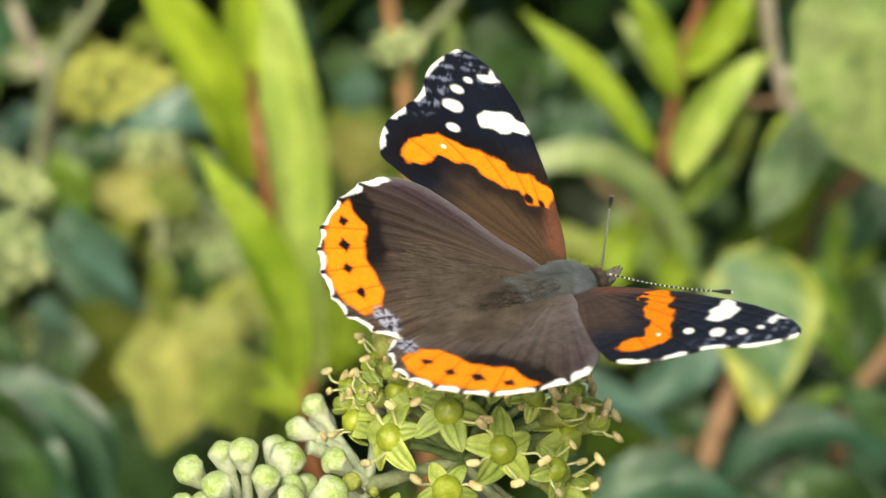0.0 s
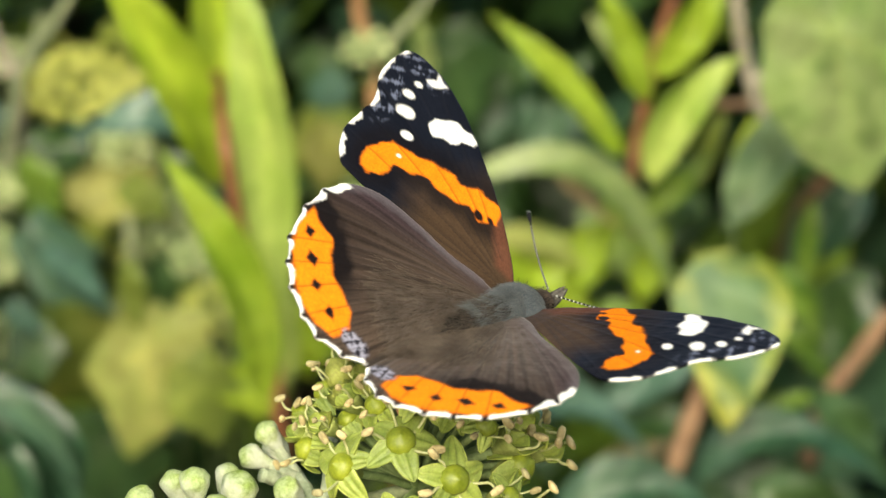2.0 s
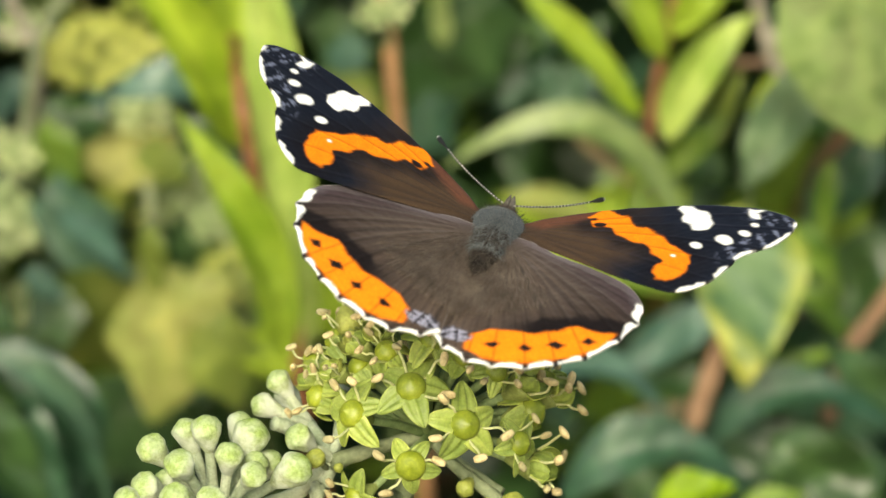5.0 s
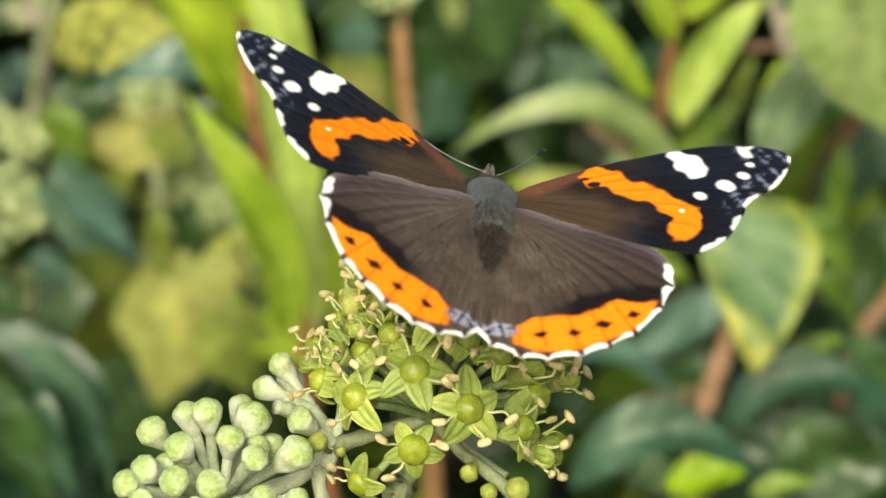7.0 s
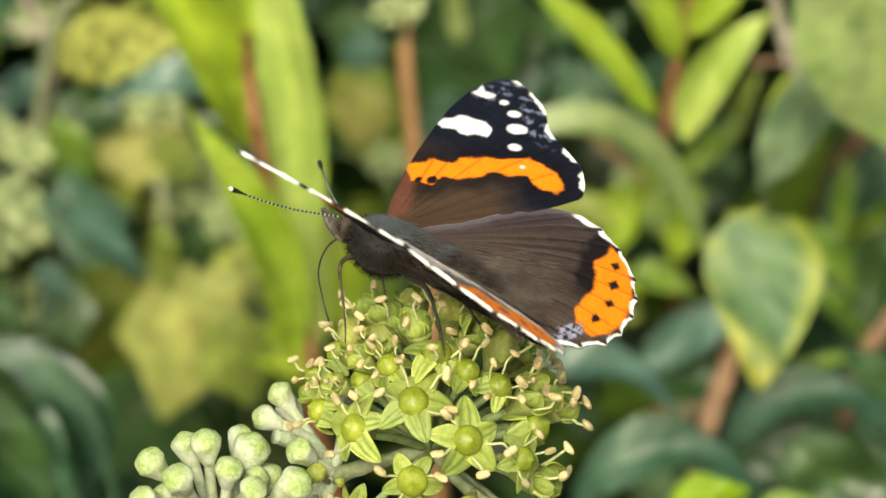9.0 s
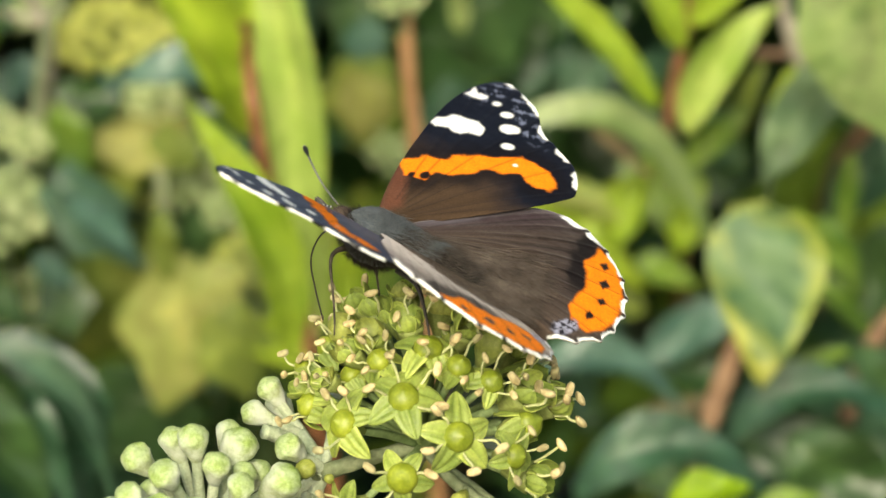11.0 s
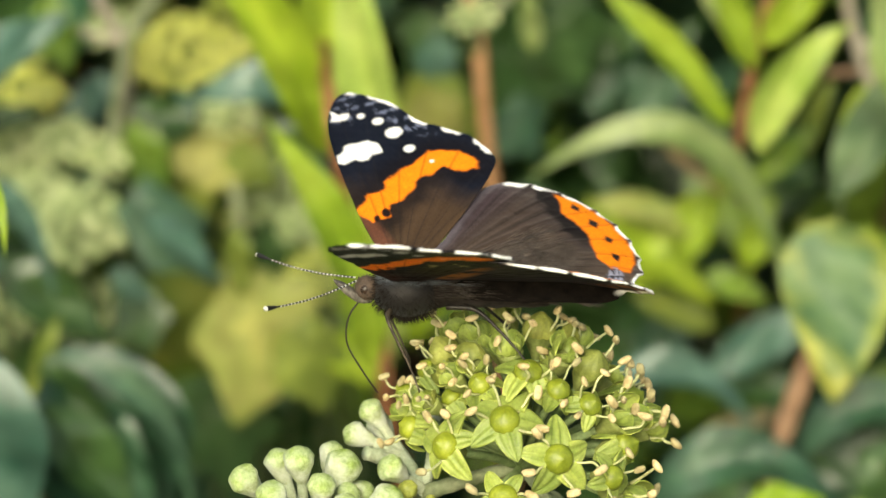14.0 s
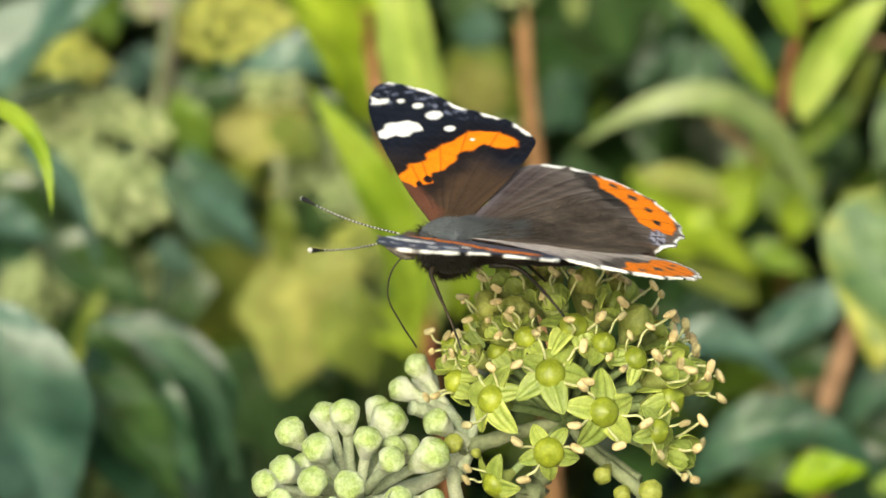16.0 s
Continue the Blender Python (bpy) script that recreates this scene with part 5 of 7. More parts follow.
willow = thing('leafy_shrub', 'bright green shrub with arching pointed leaves on brown stems', 'shrub')
stalk(willow, 'stem', [(0.0480, 0.2650, 1.1562), (0.0454, 0.2650, 1.1474), (0.0439, 0.2650, 1.1386), (0.0425, 0.2650, 1.1307), (0.0415, 0.2650, 1.1211), (0.0429, 0.2800, 1.1082), (0.0476, 0.3300, 1.0797), (0.0555, 0.4200, 1.0302), (0.0600, 0.5000, 0.9000), (0.0600, 0.6000, 0.4000), (0.0600, 0.6000, -0.0200)], [0.0010, 0.0012], M_STEM_RED)
leaf(willow, 'lance', 'fresh', (0.0387, 0.2550, 1.1288), (0.0139, 0.2550, 1.1569), 0.0065, 0.07, (0.1, -0.8, 0.9))
leaf(willow, 'lance', 'pale', (0.0436, 0.2500, 1.1259), (0.0600, 0.2500, 1.1509), 0.0085, 0.06, (0.27, -0.69, 0.5), via=(0.0459, 0.2500, 1.1435))
leaf(willow, 'lance', 'fresh', (0.0432, 0.2620, 1.1370), (0.0340, 0.2620, 1.1606), 0.0065, 0.06, (0, -0.75, 0.65))
leaf(willow, 'lance', 'sage', (0.0442, 0.3000, 1.1244), (0.0346, 0.3000, 1.1396), 0.0048, 0.06, (0, -0.55, 0.85))
leaf(willow, 'lance', 'fresh', (0.0451, 0.2620, 1.1420), (0.0572, 0.2620, 1.1627), 0.0080, 0.06, (0.4, -0.7, 0.7))
leaf(willow, 'lance', 'olive', (0.0425, 0.2750, 1.1334), (0.0473, 0.2750, 1.1480), 0.0046, 0.05, (0, -0.75, 0.65))
leaf(willow, 'lance', 'arched', (0.0026, 0.2620, 1.1150), (0.0510, 0.2620, 1.0941), 0.0069, 0.00, (0.1, -0.75, 0.65), blunt=1.15, fold=0.2, wave=0.03, via=(0.0369, 0.2620, 1.1436))
leaf(willow, 'lance', 'withered', (0.0260, 0.2640, 1.1230), (0.0388, 0.2640, 1.1107), 0.0027, 0.00, (0.1, -0.75, 0.65), fold=0.1)
leaf(willow, 'lance', 'fresh', (0.0225, 0.2900, 1.0844), (0.0442, 0.2900, 1.1026), 0.0077, 0.05, (0, -0.75, 0.65))
leaf(willow, 'lance', 'fresh', (0.0322, 0.2850, 1.0868), (0.0416, 0.2850, 1.1066), 0.0079, 0.05, (0, -0.55, 0.85))
leaf(willow, 'lance', 'olive', (0.0200, 0.3000, 1.0883), (0.0370, 0.3000, 1.0772), 0.0067, 0.05, (0, -0.75, 0.65))
leaf(willow, 'lance', 'fresh', (0.0449, 0.2850, 1.0856), (0.0499, 0.2850, 1.1012), 0.0066, 0.05, (0, -0.75, 0.65))
leaf(willow, 'lance', 'mid', (0.0451, 0.2720, 1.1094), (0.0569, 0.2720, 1.1223), 0.0055, 0.05, (0.3, -0.6, 0.7))
leaf(willow, 'lance', 'olive', (0.0545, 0.2850, 1.1095), (0.0604, 0.2850, 1.1259), 0.0047, 0.05, (0, -0.75, 0.65))
leaf(willow, 'lance', 'greyed', (0.0718, 0.2500, 1.1430), (0.0573, 0.2500, 1.1158), 0.0114, 0.05, (-0.2, -0.8, 0.5), blunt=0.85)
leaf(willow, 'lance', 'fresh', (0.0634, 0.2570, 1.1363), (0.0585, 0.2570, 1.1172), 0.0045, 0.05, (0, -0.75, 0.65))
leaf(willow, 'lobed', 'lime', (0.0679, 0.2200, 1.1801), (0.0787, 0.2200, 1.1363), 0.0287, 0.05, (-0.1, -0.75, 0.62), soft=0.75)
stalk(willow, 'stem', [(0.0851, 0.2650, 1.1318), (0.0798, 0.2650, 1.1234), (0.0759, 0.2900, 1.1019), (0.0852, 0.4000, 1.0366), (0.0904, 0.4500, 0.9917)], [0.0018, 0.0016], M_STEM_TAN)
leaf(willow, 'lance', 'deep', (0.0879, 0.2800, 1.1117), (0.0725, 0.2800, 1.0951), 0.0119, 0.08, (0, -0.75, 0.65))
leaf(willow, 'lance', 'mid', (0.0763, 0.2720, 1.1129), (0.0749, 0.2720, 1.0929), 0.0047, 0.05, (0, -0.75, 0.65))
leaf(willow, 'lance', 'fresh', (0.0729, 0.2700, 1.0903), (0.0654, 0.2700, 1.1021), 0.0051, 0.05, (0, -0.75, 0.65))
leaf(willow, 'lance', 'mid', (0.0694, 0.2620, 1.1046), (0.0781, 0.2620, 1.0870), 0.0059, 0.05, (0, -0.75, 0.65))
leaf(willow, 'lance', 'dark', (0.0916, 0.3000, 1.0858), (0.0805, 0.3000, 1.0608), 0.0147, 0.05, (0, -0.75, 0.65))
leaf(willow, 'lance', 'mid', (0.0669, 0.2500, 1.0987), (0.0802, 0.2500, 1.0836), 0.0044, 0.05, (0, -0.75, 0.65))
stalk(willow, 'stem', [(0.0519, 0.2050, 1.1128), (0.0507, 0.2050, 1.1072), (0.0485, 0.2050, 1.0998), (0.0460, 0.2050, 1.0904), (0.0449, 0.2050, 1.0798), (0.0500, 0.2400, 1.0000), (0.0500, 0.3000, 0.6000), (0.0500, 0.3300, -0.0200)], [0.0019, 0.0022], M_STEM_TAN)
leaf(willow, 'lance', 'deep', (0.0494, 0.2200, 1.0772), (0.0867, 0.2200, 1.0795), 0.0085, 0.02, (0, -0.6, 0.8), via=(0.0616, 0.2200, 1.1021))
leaf(willow, 'lance', 'mid', (0.0601, 0.2300, 1.0857), (0.0745, 0.2300, 1.0935), 0.0049, 0.06, (0, -0.55, 0.85))
leaf(willow, 'lance', 'dark', (0.0713, 0.2250, 1.0962), (0.0874, 0.2250, 1.0780), 0.0087, 0.05, (0.3, -0.6, 0.7))
stalk(willow, 'stem', [(0.0885, 0.2450, 1.1022), (0.0828, 0.2450, 1.0930), (0.0771, 0.2450, 1.0832), (0.0746, 0.2450, 1.0696)], [0.0018, 0.0018], M_STEM_TAN)
leaf(willow, 'lance', 'dark', (0.0543, 0.2400, 1.0675), (0.0902, 0.2400, 1.0615), 0.0136, 0.06, (0, -0.7, 0.6))
leaf(willow, 'lance', 'deep', (0.0230, 0.2000, 1.0781), (0.0579, 0.2000, 1.0781), 0.0108, 0.02, (0, -0.6, 0.8), via=(0.0371, 0.2000, 1.1013))
leaf(willow, 'lance', 'lime_bright', (0.0378, 0.1800, 1.0899), (0.0514, 0.1800, 1.0928), 0.0076, 0.03, (-0.07, -0.53, 0.87))
leaf(willow, 'lance', 'mid', (0.0525, 0.1850, 1.0859), (0.0639, 0.1850, 1.0881), 0.0044, 0.05, (0, -0.55, 0.85))
leaf(willow, 'lance', 'sheen', (0.0167, 0.2500, 1.0789), (0.0449, 0.2500, 1.0699), 0.0074, 0.02, (0, -0.6, 0.8), via=(0.0324, 0.2500, 1.0865))
leaf(willow, 'lance', 'sheen', (0.0587, 0.3000, 1.0678), (0.0386, 0.3000, 1.0532), 0.0102, 0.05, (0, -0.7, 0.6))
leaf(willow, 'lance', 'dark', (0.0591, 0.3100, 1.0428), (0.0415, 0.3100, 1.0506), 0.0104, 0.05, (0, -0.75, 0.65))
leaf(willow, 'lance', 'withered', (0.0356, 0.2700, 1.0525), (0.0506, 0.2700, 1.0622), 0.0070, 0.05, (0, -0.75, 0.65))
leaf(willow, 'lance', 'withered', (0.0586, 0.2500, 1.0573), (0.0658, 0.2500, 1.0621), 0.0038, 0.05, (0, -0.75, 0.65))
leaf(willow, 'lance', 'teal', (0.0366, 0.3300, 1.1086), (0.0224, 0.3300, 1.0955), 0.0104, 0.05, (0, -0.75, 0.65))
leaf(willow, 'lance', 'teal', (0.0266, 0.3400, 1.1045), (0.0145, 0.3400, 1.0944), 0.0082, 0.05, (0, -0.55, 0.85))
leaf(willow, 'lance', 'dark', (0.0265, 0.3400, 1.1157), (0.0162, 0.3400, 1.1045), 0.0081, 0.05, (0, -0.75, 0.65))
leaf(willow, 'lance', 'sage', (0.0034, 0.3000, 1.1245), (0.0021, 0.3000, 1.1385), 0.0044, 0.05, (0, -0.75, 0.65))
leaf(willow, 'lance', 'dark', (0.0288, 0.3100, 1.1156), (0.0353, 0.3100, 1.1275), 0.0067, 0.05, (0, -0.75, 0.65))
leaf(willow, 'lance', 'dark', (0.0586, 0.3100, 1.0899), (0.0514, 0.3100, 1.1059), 0.0079, 0.05, (0, -0.75, 0.65))
leaf(willow, 'lance', 'olive', (0.0551, 0.2800, 1.0987), (0.0599, 0.2800, 1.0855), 0.0043, 0.05, (0, -0.75, 0.65))
leaf(willow, 'lance', 'mid', (0.0375, 0.2900, 1.0820), (0.0499, 0.2900, 1.0758), 0.0062, 0.05, (0, -0.75, 0.65))
leaf(willow, 'lance', 'deep', (0.0365, 0.3300, 1.0511), (0.0260, 0.3300, 1.0404), 0.0107, 0.05, (0, -0.75, 0.65))
leaf(willow, 'lance', 'fresh', (0.0133, 0.2900, 1.0977), (0.0393, 0.2900, 1.0752), 0.0106, 0.05, (0.1, -0.7, 0.7))
leaf(willow, 'lance', 'yellow', (0.0352, 0.2850, 1.0935), (0.0142, 0.2850, 1.0999), 0.0077, 0.05, (0, -0.55, 0.85))
leaf(willow, 'lance', 'fresh', (0.0294, 0.2950, 1.0777), (0.0125, 0.2950, 1.0850), 0.0078, 0.05, (0, -0.75, 0.65))
leaf(willow, 'lance', 'olive', (0.0402, 0.3000, 1.0653), (0.0230, 0.3000, 1.0727), 0.0068, 0.05, (0, -0.75, 0.65))
edged = thing('variegated_leaf_spray', 'dark green leaf with a yellow margin on a brown stem', 'leaf')
leaf(edged, 'lance', 'edged', (0.0555, 0.2160, 1.1278), (0.0543, 0.1950, 1.1037), 0.0209, 0.04, (0.0, -0.93, 0.35), blunt=0.66, fold=0.12)
stalk(edged, 'stem', [(0.0556, 0.2160, 1.1271), (0.0585, 0.2400, 1.1215), (0.0665, 0.3000, 1.0981)], [0.0006, 0.0005], M_PEDICEL_DARK)
ivy = thing('ivy_plant', 'dark and blue-green ivy leaves, some turning yellow', 'ivy')
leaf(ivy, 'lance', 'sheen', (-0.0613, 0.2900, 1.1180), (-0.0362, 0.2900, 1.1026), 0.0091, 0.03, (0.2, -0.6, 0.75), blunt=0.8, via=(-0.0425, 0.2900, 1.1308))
leaf(ivy, 'lance', 'dark', (-0.0486, 0.2850, 1.1166), (-0.0370, 0.2850, 1.1048), 0.0065, 0.03, (0, -0.75, 0.65))
leaf(ivy, 'lobed', 'pale_yellow', (-0.0487, 0.3050, 1.1014), (-0.0705, 0.3050, 1.0999), 0.0167, 0.04, (0, -0.55, 0.85), soft=0.4)
leaf(ivy, 'lobed', 'olive', (-0.0510, 0.3000, 1.1042), (-0.0547, 0.3000, 1.0945), 0.0122, 0.04, (0, -0.75, 0.65))
leaf(ivy, 'lobed', 'olive', (-0.0655, 0.3100, 1.0937), (-0.0631, 0.3100, 1.0832), 0.0124, 0.04, (0, -0.75, 0.65), soft=0.3)
leaf(ivy, 'lance', 'mid', (-0.0751, 0.3000, 1.1109), (-0.0698, 0.3000, 1.0927), 0.0086, 0.05, (0, -0.75, 0.65))
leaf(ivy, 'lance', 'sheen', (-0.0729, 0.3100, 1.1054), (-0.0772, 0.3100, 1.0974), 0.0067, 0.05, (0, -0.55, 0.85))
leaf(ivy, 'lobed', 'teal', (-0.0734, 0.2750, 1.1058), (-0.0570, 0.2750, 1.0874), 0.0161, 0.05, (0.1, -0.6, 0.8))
# narrow pale leaf laid over the teal one as its streak of sky sheen
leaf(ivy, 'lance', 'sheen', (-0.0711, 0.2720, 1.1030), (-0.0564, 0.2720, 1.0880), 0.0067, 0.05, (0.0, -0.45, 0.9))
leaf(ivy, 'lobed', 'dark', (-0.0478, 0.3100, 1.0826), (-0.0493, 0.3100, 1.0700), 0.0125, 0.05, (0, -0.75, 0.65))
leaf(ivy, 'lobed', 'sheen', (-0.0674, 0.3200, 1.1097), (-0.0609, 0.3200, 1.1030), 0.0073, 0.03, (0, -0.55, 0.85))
leaf(ivy, 'lobed', 'yellow', (-0.0461, 0.2800, 1.0868), (-0.0549, 0.2800, 1.0525), 0.0264, 0.05, (0.15, -0.7, 0.7), soft=0.32)
leaf(ivy, 'lobed', 'olive', (-0.0605, 0.3150, 1.0727), (-0.0737, 0.3150, 1.0469), 0.0266, 0.05, (0.36, -0.77, 0.5), soft=0.5)
leaf(ivy, 'lobed', 'olive', (-0.0426, 0.2750, 1.0783), (-0.0365, 0.2750, 1.0587), 0.0164, 0.05, (0.1, -0.7, 0.6), soft=0.4)
leaf(ivy, 'lance', 'olive', (-0.0538, 0.2800, 1.0964), (-0.0526, 0.2800, 1.0807), 0.0057, 0.05, (0, -0.75, 0.65))
leaf(ivy, 'lobed', 'dark', (-0.0519, 0.3000, 1.0403), (-0.0665, 0.3000, 1.0481), 0.0218, 0.05, (0, -0.75, 0.65))
leaf(ivy, 'lance', 'sheen', (-0.0799, 0.2900, 1.0821), (-0.0724, 0.2900, 1.0747), 0.0058, 0.05, (0, -0.55, 0.85))
leaf(ivy, 'lobed', 'dark', (-0.0702, 0.2900, 1.0759), (-0.0807, 0.2900, 1.0659), 0.0134, 0.05, (0, -0.75, 0.65))
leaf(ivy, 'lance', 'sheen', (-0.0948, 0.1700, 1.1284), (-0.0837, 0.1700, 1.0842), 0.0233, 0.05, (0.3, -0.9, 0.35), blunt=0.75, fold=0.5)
leaf(ivy, 'lance', 'deep', (-0.0781, 0.1950, 1.1130), (-0.0641, 0.1950, 1.0722), 0.0292, 0.05, (0.2, -0.75, 0.6), blunt=0.7, fold=0.6)
# narrow lighter leaf added as the sheen streak across the deep leaf
leaf(ivy, 'lance', 'teal', (-0.0772, 0.1850, 1.1169), (-0.0549, 0.1850, 1.0869), 0.0057, 0.05, (0.2, -0.65, 0.75), via=(-0.0603, 0.1850, 1.1150))
leaf(ivy, 'lance', 'dark', (-0.0798, 0.1830, 1.1084), (-0.0645, 0.1830, 1.0836), 0.0115, 0.05, (0.4, -0.6, 0.7))
leaf(ivy, 'lance', 'deep', (-0.0671, 0.1880, 1.1048), (-0.0621, 0.1880, 1.0830), 0.0067, 0.05, (-0.2, -0.8, 0.5))
leaf(ivy, 'lance', 'dark', (-0.0794, 0.1900, 1.1144), (-0.0694, 0.1900, 1.0994), 0.0086, 0.05, (-0.3, -0.85, 0.3))
leaf(ivy, 'lance', 'olive', (-0.0852, 0.2500, 1.0913), (-0.0914, 0.2500, 1.0734), 0.0042, 0.05, (0, -0.75, 0.65))
leaf(ivy, 'lance', 'sheen', (-0.0979, 0.2400, 1.1255), (-0.0842, 0.2400, 1.1008), 0.0055, 0.05, (0.2, -0.5, 0.85), via=(-0.0890, 0.2400, 1.1189))
leaf(ivy, 'lance', 'sheen', (-0.1086, 0.2500, 1.1073), (-0.0948, 0.2500, 1.1011), 0.0084, 0.05, (0, -0.55, 0.85))
leaf(ivy, 'lance', 'dark', (-0.1094, 0.2700, 1.1063), (-0.0974, 0.2700, 1.0886), 0.0129, 0.05, (0, -0.75, 0.65))
leaf(ivy, 'lance', 'dark', (-0.0993, 0.2700, 1.0934), (-0.0783, 0.2700, 1.0766), 0.0119, 0.05, (0, -0.75, 0.65))
leaf(ivy, 'lance', 'sheen', (-0.1138, 0.2700, 1.1226), (-0.0830, 0.2700, 1.1444), 0.0148, 0.04, (0.0, -0.6, 0.8), fold=0.2)
leaf(ivy, 'lance', 'mid', (-0.0911, 0.3000, 1.1361), (-0.0874, 0.3000, 1.1196), 0.0088, 0.04, (0, -0.75, 0.65))
leaf(ivy, 'lance', 'sheen', (-0.0802, 0.3100, 1.1156), (-0.0899, 0.3100, 1.0996), 0.0086, 0.04, (0, -0.55, 0.85))
leaf(ivy, 'lance', 'dark', (-0.1113, 0.3000, 1.1087), (-0.0922, 0.3000, 1.1112), 0.0067, 0.04, (0, -0.75, 0.65))
leaf(ivy, 'lance', 'dark', (-0.0755, 0.3000, 1.1125), (-0.0611, 0.3000, 1.1102), 0.0067, 0.04, (0.1, -0.9, 0.4))
leaf(ivy, 'lance', 'dark', (-0.1000, 0.3300, 1.0934), (-0.0920, 0.3300, 1.0884), 0.0058, 0.04, (0.1, -0.9, 0.4))
leaf(ivy, 'lobed', 'mid', (-0.0735, 0.3100, 1.0997), (-0.0704, 0.3100, 1.0886), 0.0114, 0.04, (0, -0.75, 0.65))
leaf(ivy, 'lobed', 'olive', (-0.0163, 0.3350, 1.1054), (-0.0165, 0.3350, 1.0852), 0.0174, 0.04, (0, -0.75, 0.65), soft=0.4)
leaf(ivy, 'lobed', 'pale_yellow', (-0.0151, 0.3300, 1.1037), (-0.0175, 0.3300, 1.0893), 0.0127, 0.04, (0, -0.55, 0.85), soft=0.4)
leaf(ivy, 'lobed', 'sheen', (-0.0141, 0.3450, 1.1088), (-0.0201, 0.3450, 1.0974), 0.0117, 0.03, (-0.14, -0.51, 0.8))
leaf(ivy, 'lobed', 'dark', (0.0021, 0.3200, 1.1115), (0.0089, 0.3200, 1.1188), 0.0158, 0.03, (0.1, -0.98, 0.05))
leaf(ivy, 'lobed', 'mid', (-0.0164, 0.3200, 1.0677), (-0.0072, 0.3200, 1.0561), 0.0151, 0.03, (0, -0.75, 0.65))
leaf(ivy, 'lobed', 'olive', (-0.0253, 0.3150, 1.0790), (-0.0163, 0.3150, 1.0688), 0.0138, 0.03, (0, -0.75, 0.65), soft=0.3)
leaf(ivy, 'lobed', 'dark', (-0.0002, 0.3400, 1.0765), (0.0094, 0.3400, 1.0608), 0.0178, 0.03, (0, -0.75, 0.65))
leaf(ivy, 'lobed', 'dark', (0.0141, 0.3400, 1.0647), (0.0046, 0.3400, 1.0515), 0.0179, 0.03, (0, -0.75, 0.65))
leaf(ivy, 'lobed', 'deep', (-0.0025, 0.3500, 1.0915), (0.0058, 0.3500, 1.0811), 0.0155, 0.03, (0, -0.75, 0.65))
stalk(ivy, 'stem', [(-0.0825, 0.3000, 1.0946), (-0.0795, 0.3000, 1.1055), (-0.0776, 0.3000, 1.1162), (-0.0748, 0.3000, 1.1280), (-0.0684, 0.3000, 1.1374), (-0.0626, 0.3000, 1.1477)], [0.0012, 0.0009], M_STALK)
stalk(ivy, 'stem', [(-0.0588, 0.3000, 1.0660), (-0.0569, 0.3000, 1.0773), (-0.0550, 0.3000, 1.0859), (-0.0552, 0.3000, 1.0957)], [0.0016, 0.0011], M_STALK)
# dark leaf added in place of the shade in a gap of the hedge
leaf(ivy, 'lobed', 'dark', (0.0055, 0.3150, 1.1303), (0.0134, 0.3150, 1.1123), 0.0212, 0.03, (0.1, -0.98, 0.05))
leaf(ivy, 'lobed', 'dark', (-0.0165, 0.3500, 1.1131), (-0.0214, 0.3500, 1.1005), 0.0141, 0.03, (0, -0.75, 0.65))
leaf(willow, 'lance', 'dark', (0.0593, 0.2000, 1.0903), (0.0795, 0.2000, 1.0780), 0.0166, 0.05, (0.1, -0.97, 0.1))
leaf(willow, 'lance', 'dark', (0.0580, 0.2500, 1.0741), (0.0681, 0.2500, 1.0585), 0.0117, 0.05, (0.1, -0.97, 0.1))
leaf(ivy, 'lobed', 'dark', (-0.1025, 0.2800, 1.0995), (-0.0944, 0.2800, 1.0850), 0.0142, 0.05, (0, -0.75, 0.65))
leaf(ivy, 'lobed', 'dark', (-0.0817, 0.3200, 1.0878), (-0.0752, 0.3200, 1.0751), 0.0139, 0.05, (0, -0.75, 0.65))
leaf(ivy, 'lobed', 'dark', (-0.0751, 0.3200, 1.0777), (-0.0802, 0.3200, 1.0648), 0.0140, 0.05, (0, -0.75, 0.65))
# dark leaf added as the shade in the gap under the yellow leaf
leaf(ivy, 'lobed', 'dark', (-0.0617, 0.2900, 1.0592), (-0.0556, 0.2900, 1.0309), 0.0228, 0.03, (0.1, -0.98, 0.05))
curl = thing('curled_leaf', 'narrow bright green leaf with a curled drooping tip', 'leaf')
leaf(curl, 'lance', 'fresh', (-0.0789, 0.0780, 1.2031), (-0.0663, 0.0630, 1.1935), 0.0025, 0.02, (0, -0.75, 0.65), via=(-0.0661, 0.0705, 1.2049))
stalk(curl, 'stem', [(-0.0789, 0.0780, 1.2031), (-0.0944, 0.0815, 1.1995), (-0.12, 0.1, 1.0), (-0.11, 0.12, 0.5), (-0.1, 0.12, -0.02)], [0.0005, 0.0012, 0.002], M_STALK)
far_umbel((-0.0662, 0.3300, 1.1109), 0.0112, M_FAR_FLOWER, 'yellow-green rounded ivy flower head', 1, 64, 0.62)
far_umbel((-0.0575, 0.3150, 1.1029), 0.0065, M_FAR_BUD, 'pale green rounded ivy flower head in bud', 2, 46, 0.80)
far_umbel((-0.0497, 0.3150, 1.0871), 0.0073, M_FAR_BUD, 'pale green rounded ivy flower head in bud', 3, 46, 0.90)
far_umbel((-0.0393, 0.3050, 1.0730), 0.0068, M_FAR_FLOWER, 'yellow-green rounded ivy flower head', 4, 46, 0.95)
far_umbel((-0.0435, 0.3100, 1.0823), 0.0045, M_FAR_BUD, 'pale green rounded ivy flower head in bud', 5, 30, 0.90)
far_umbel((-0.0373, 0.3150, 1.0758), 0.0046, M_FAR_BUD, 'pale green rounded ivy flower head in bud', 6, 30, 0.90)
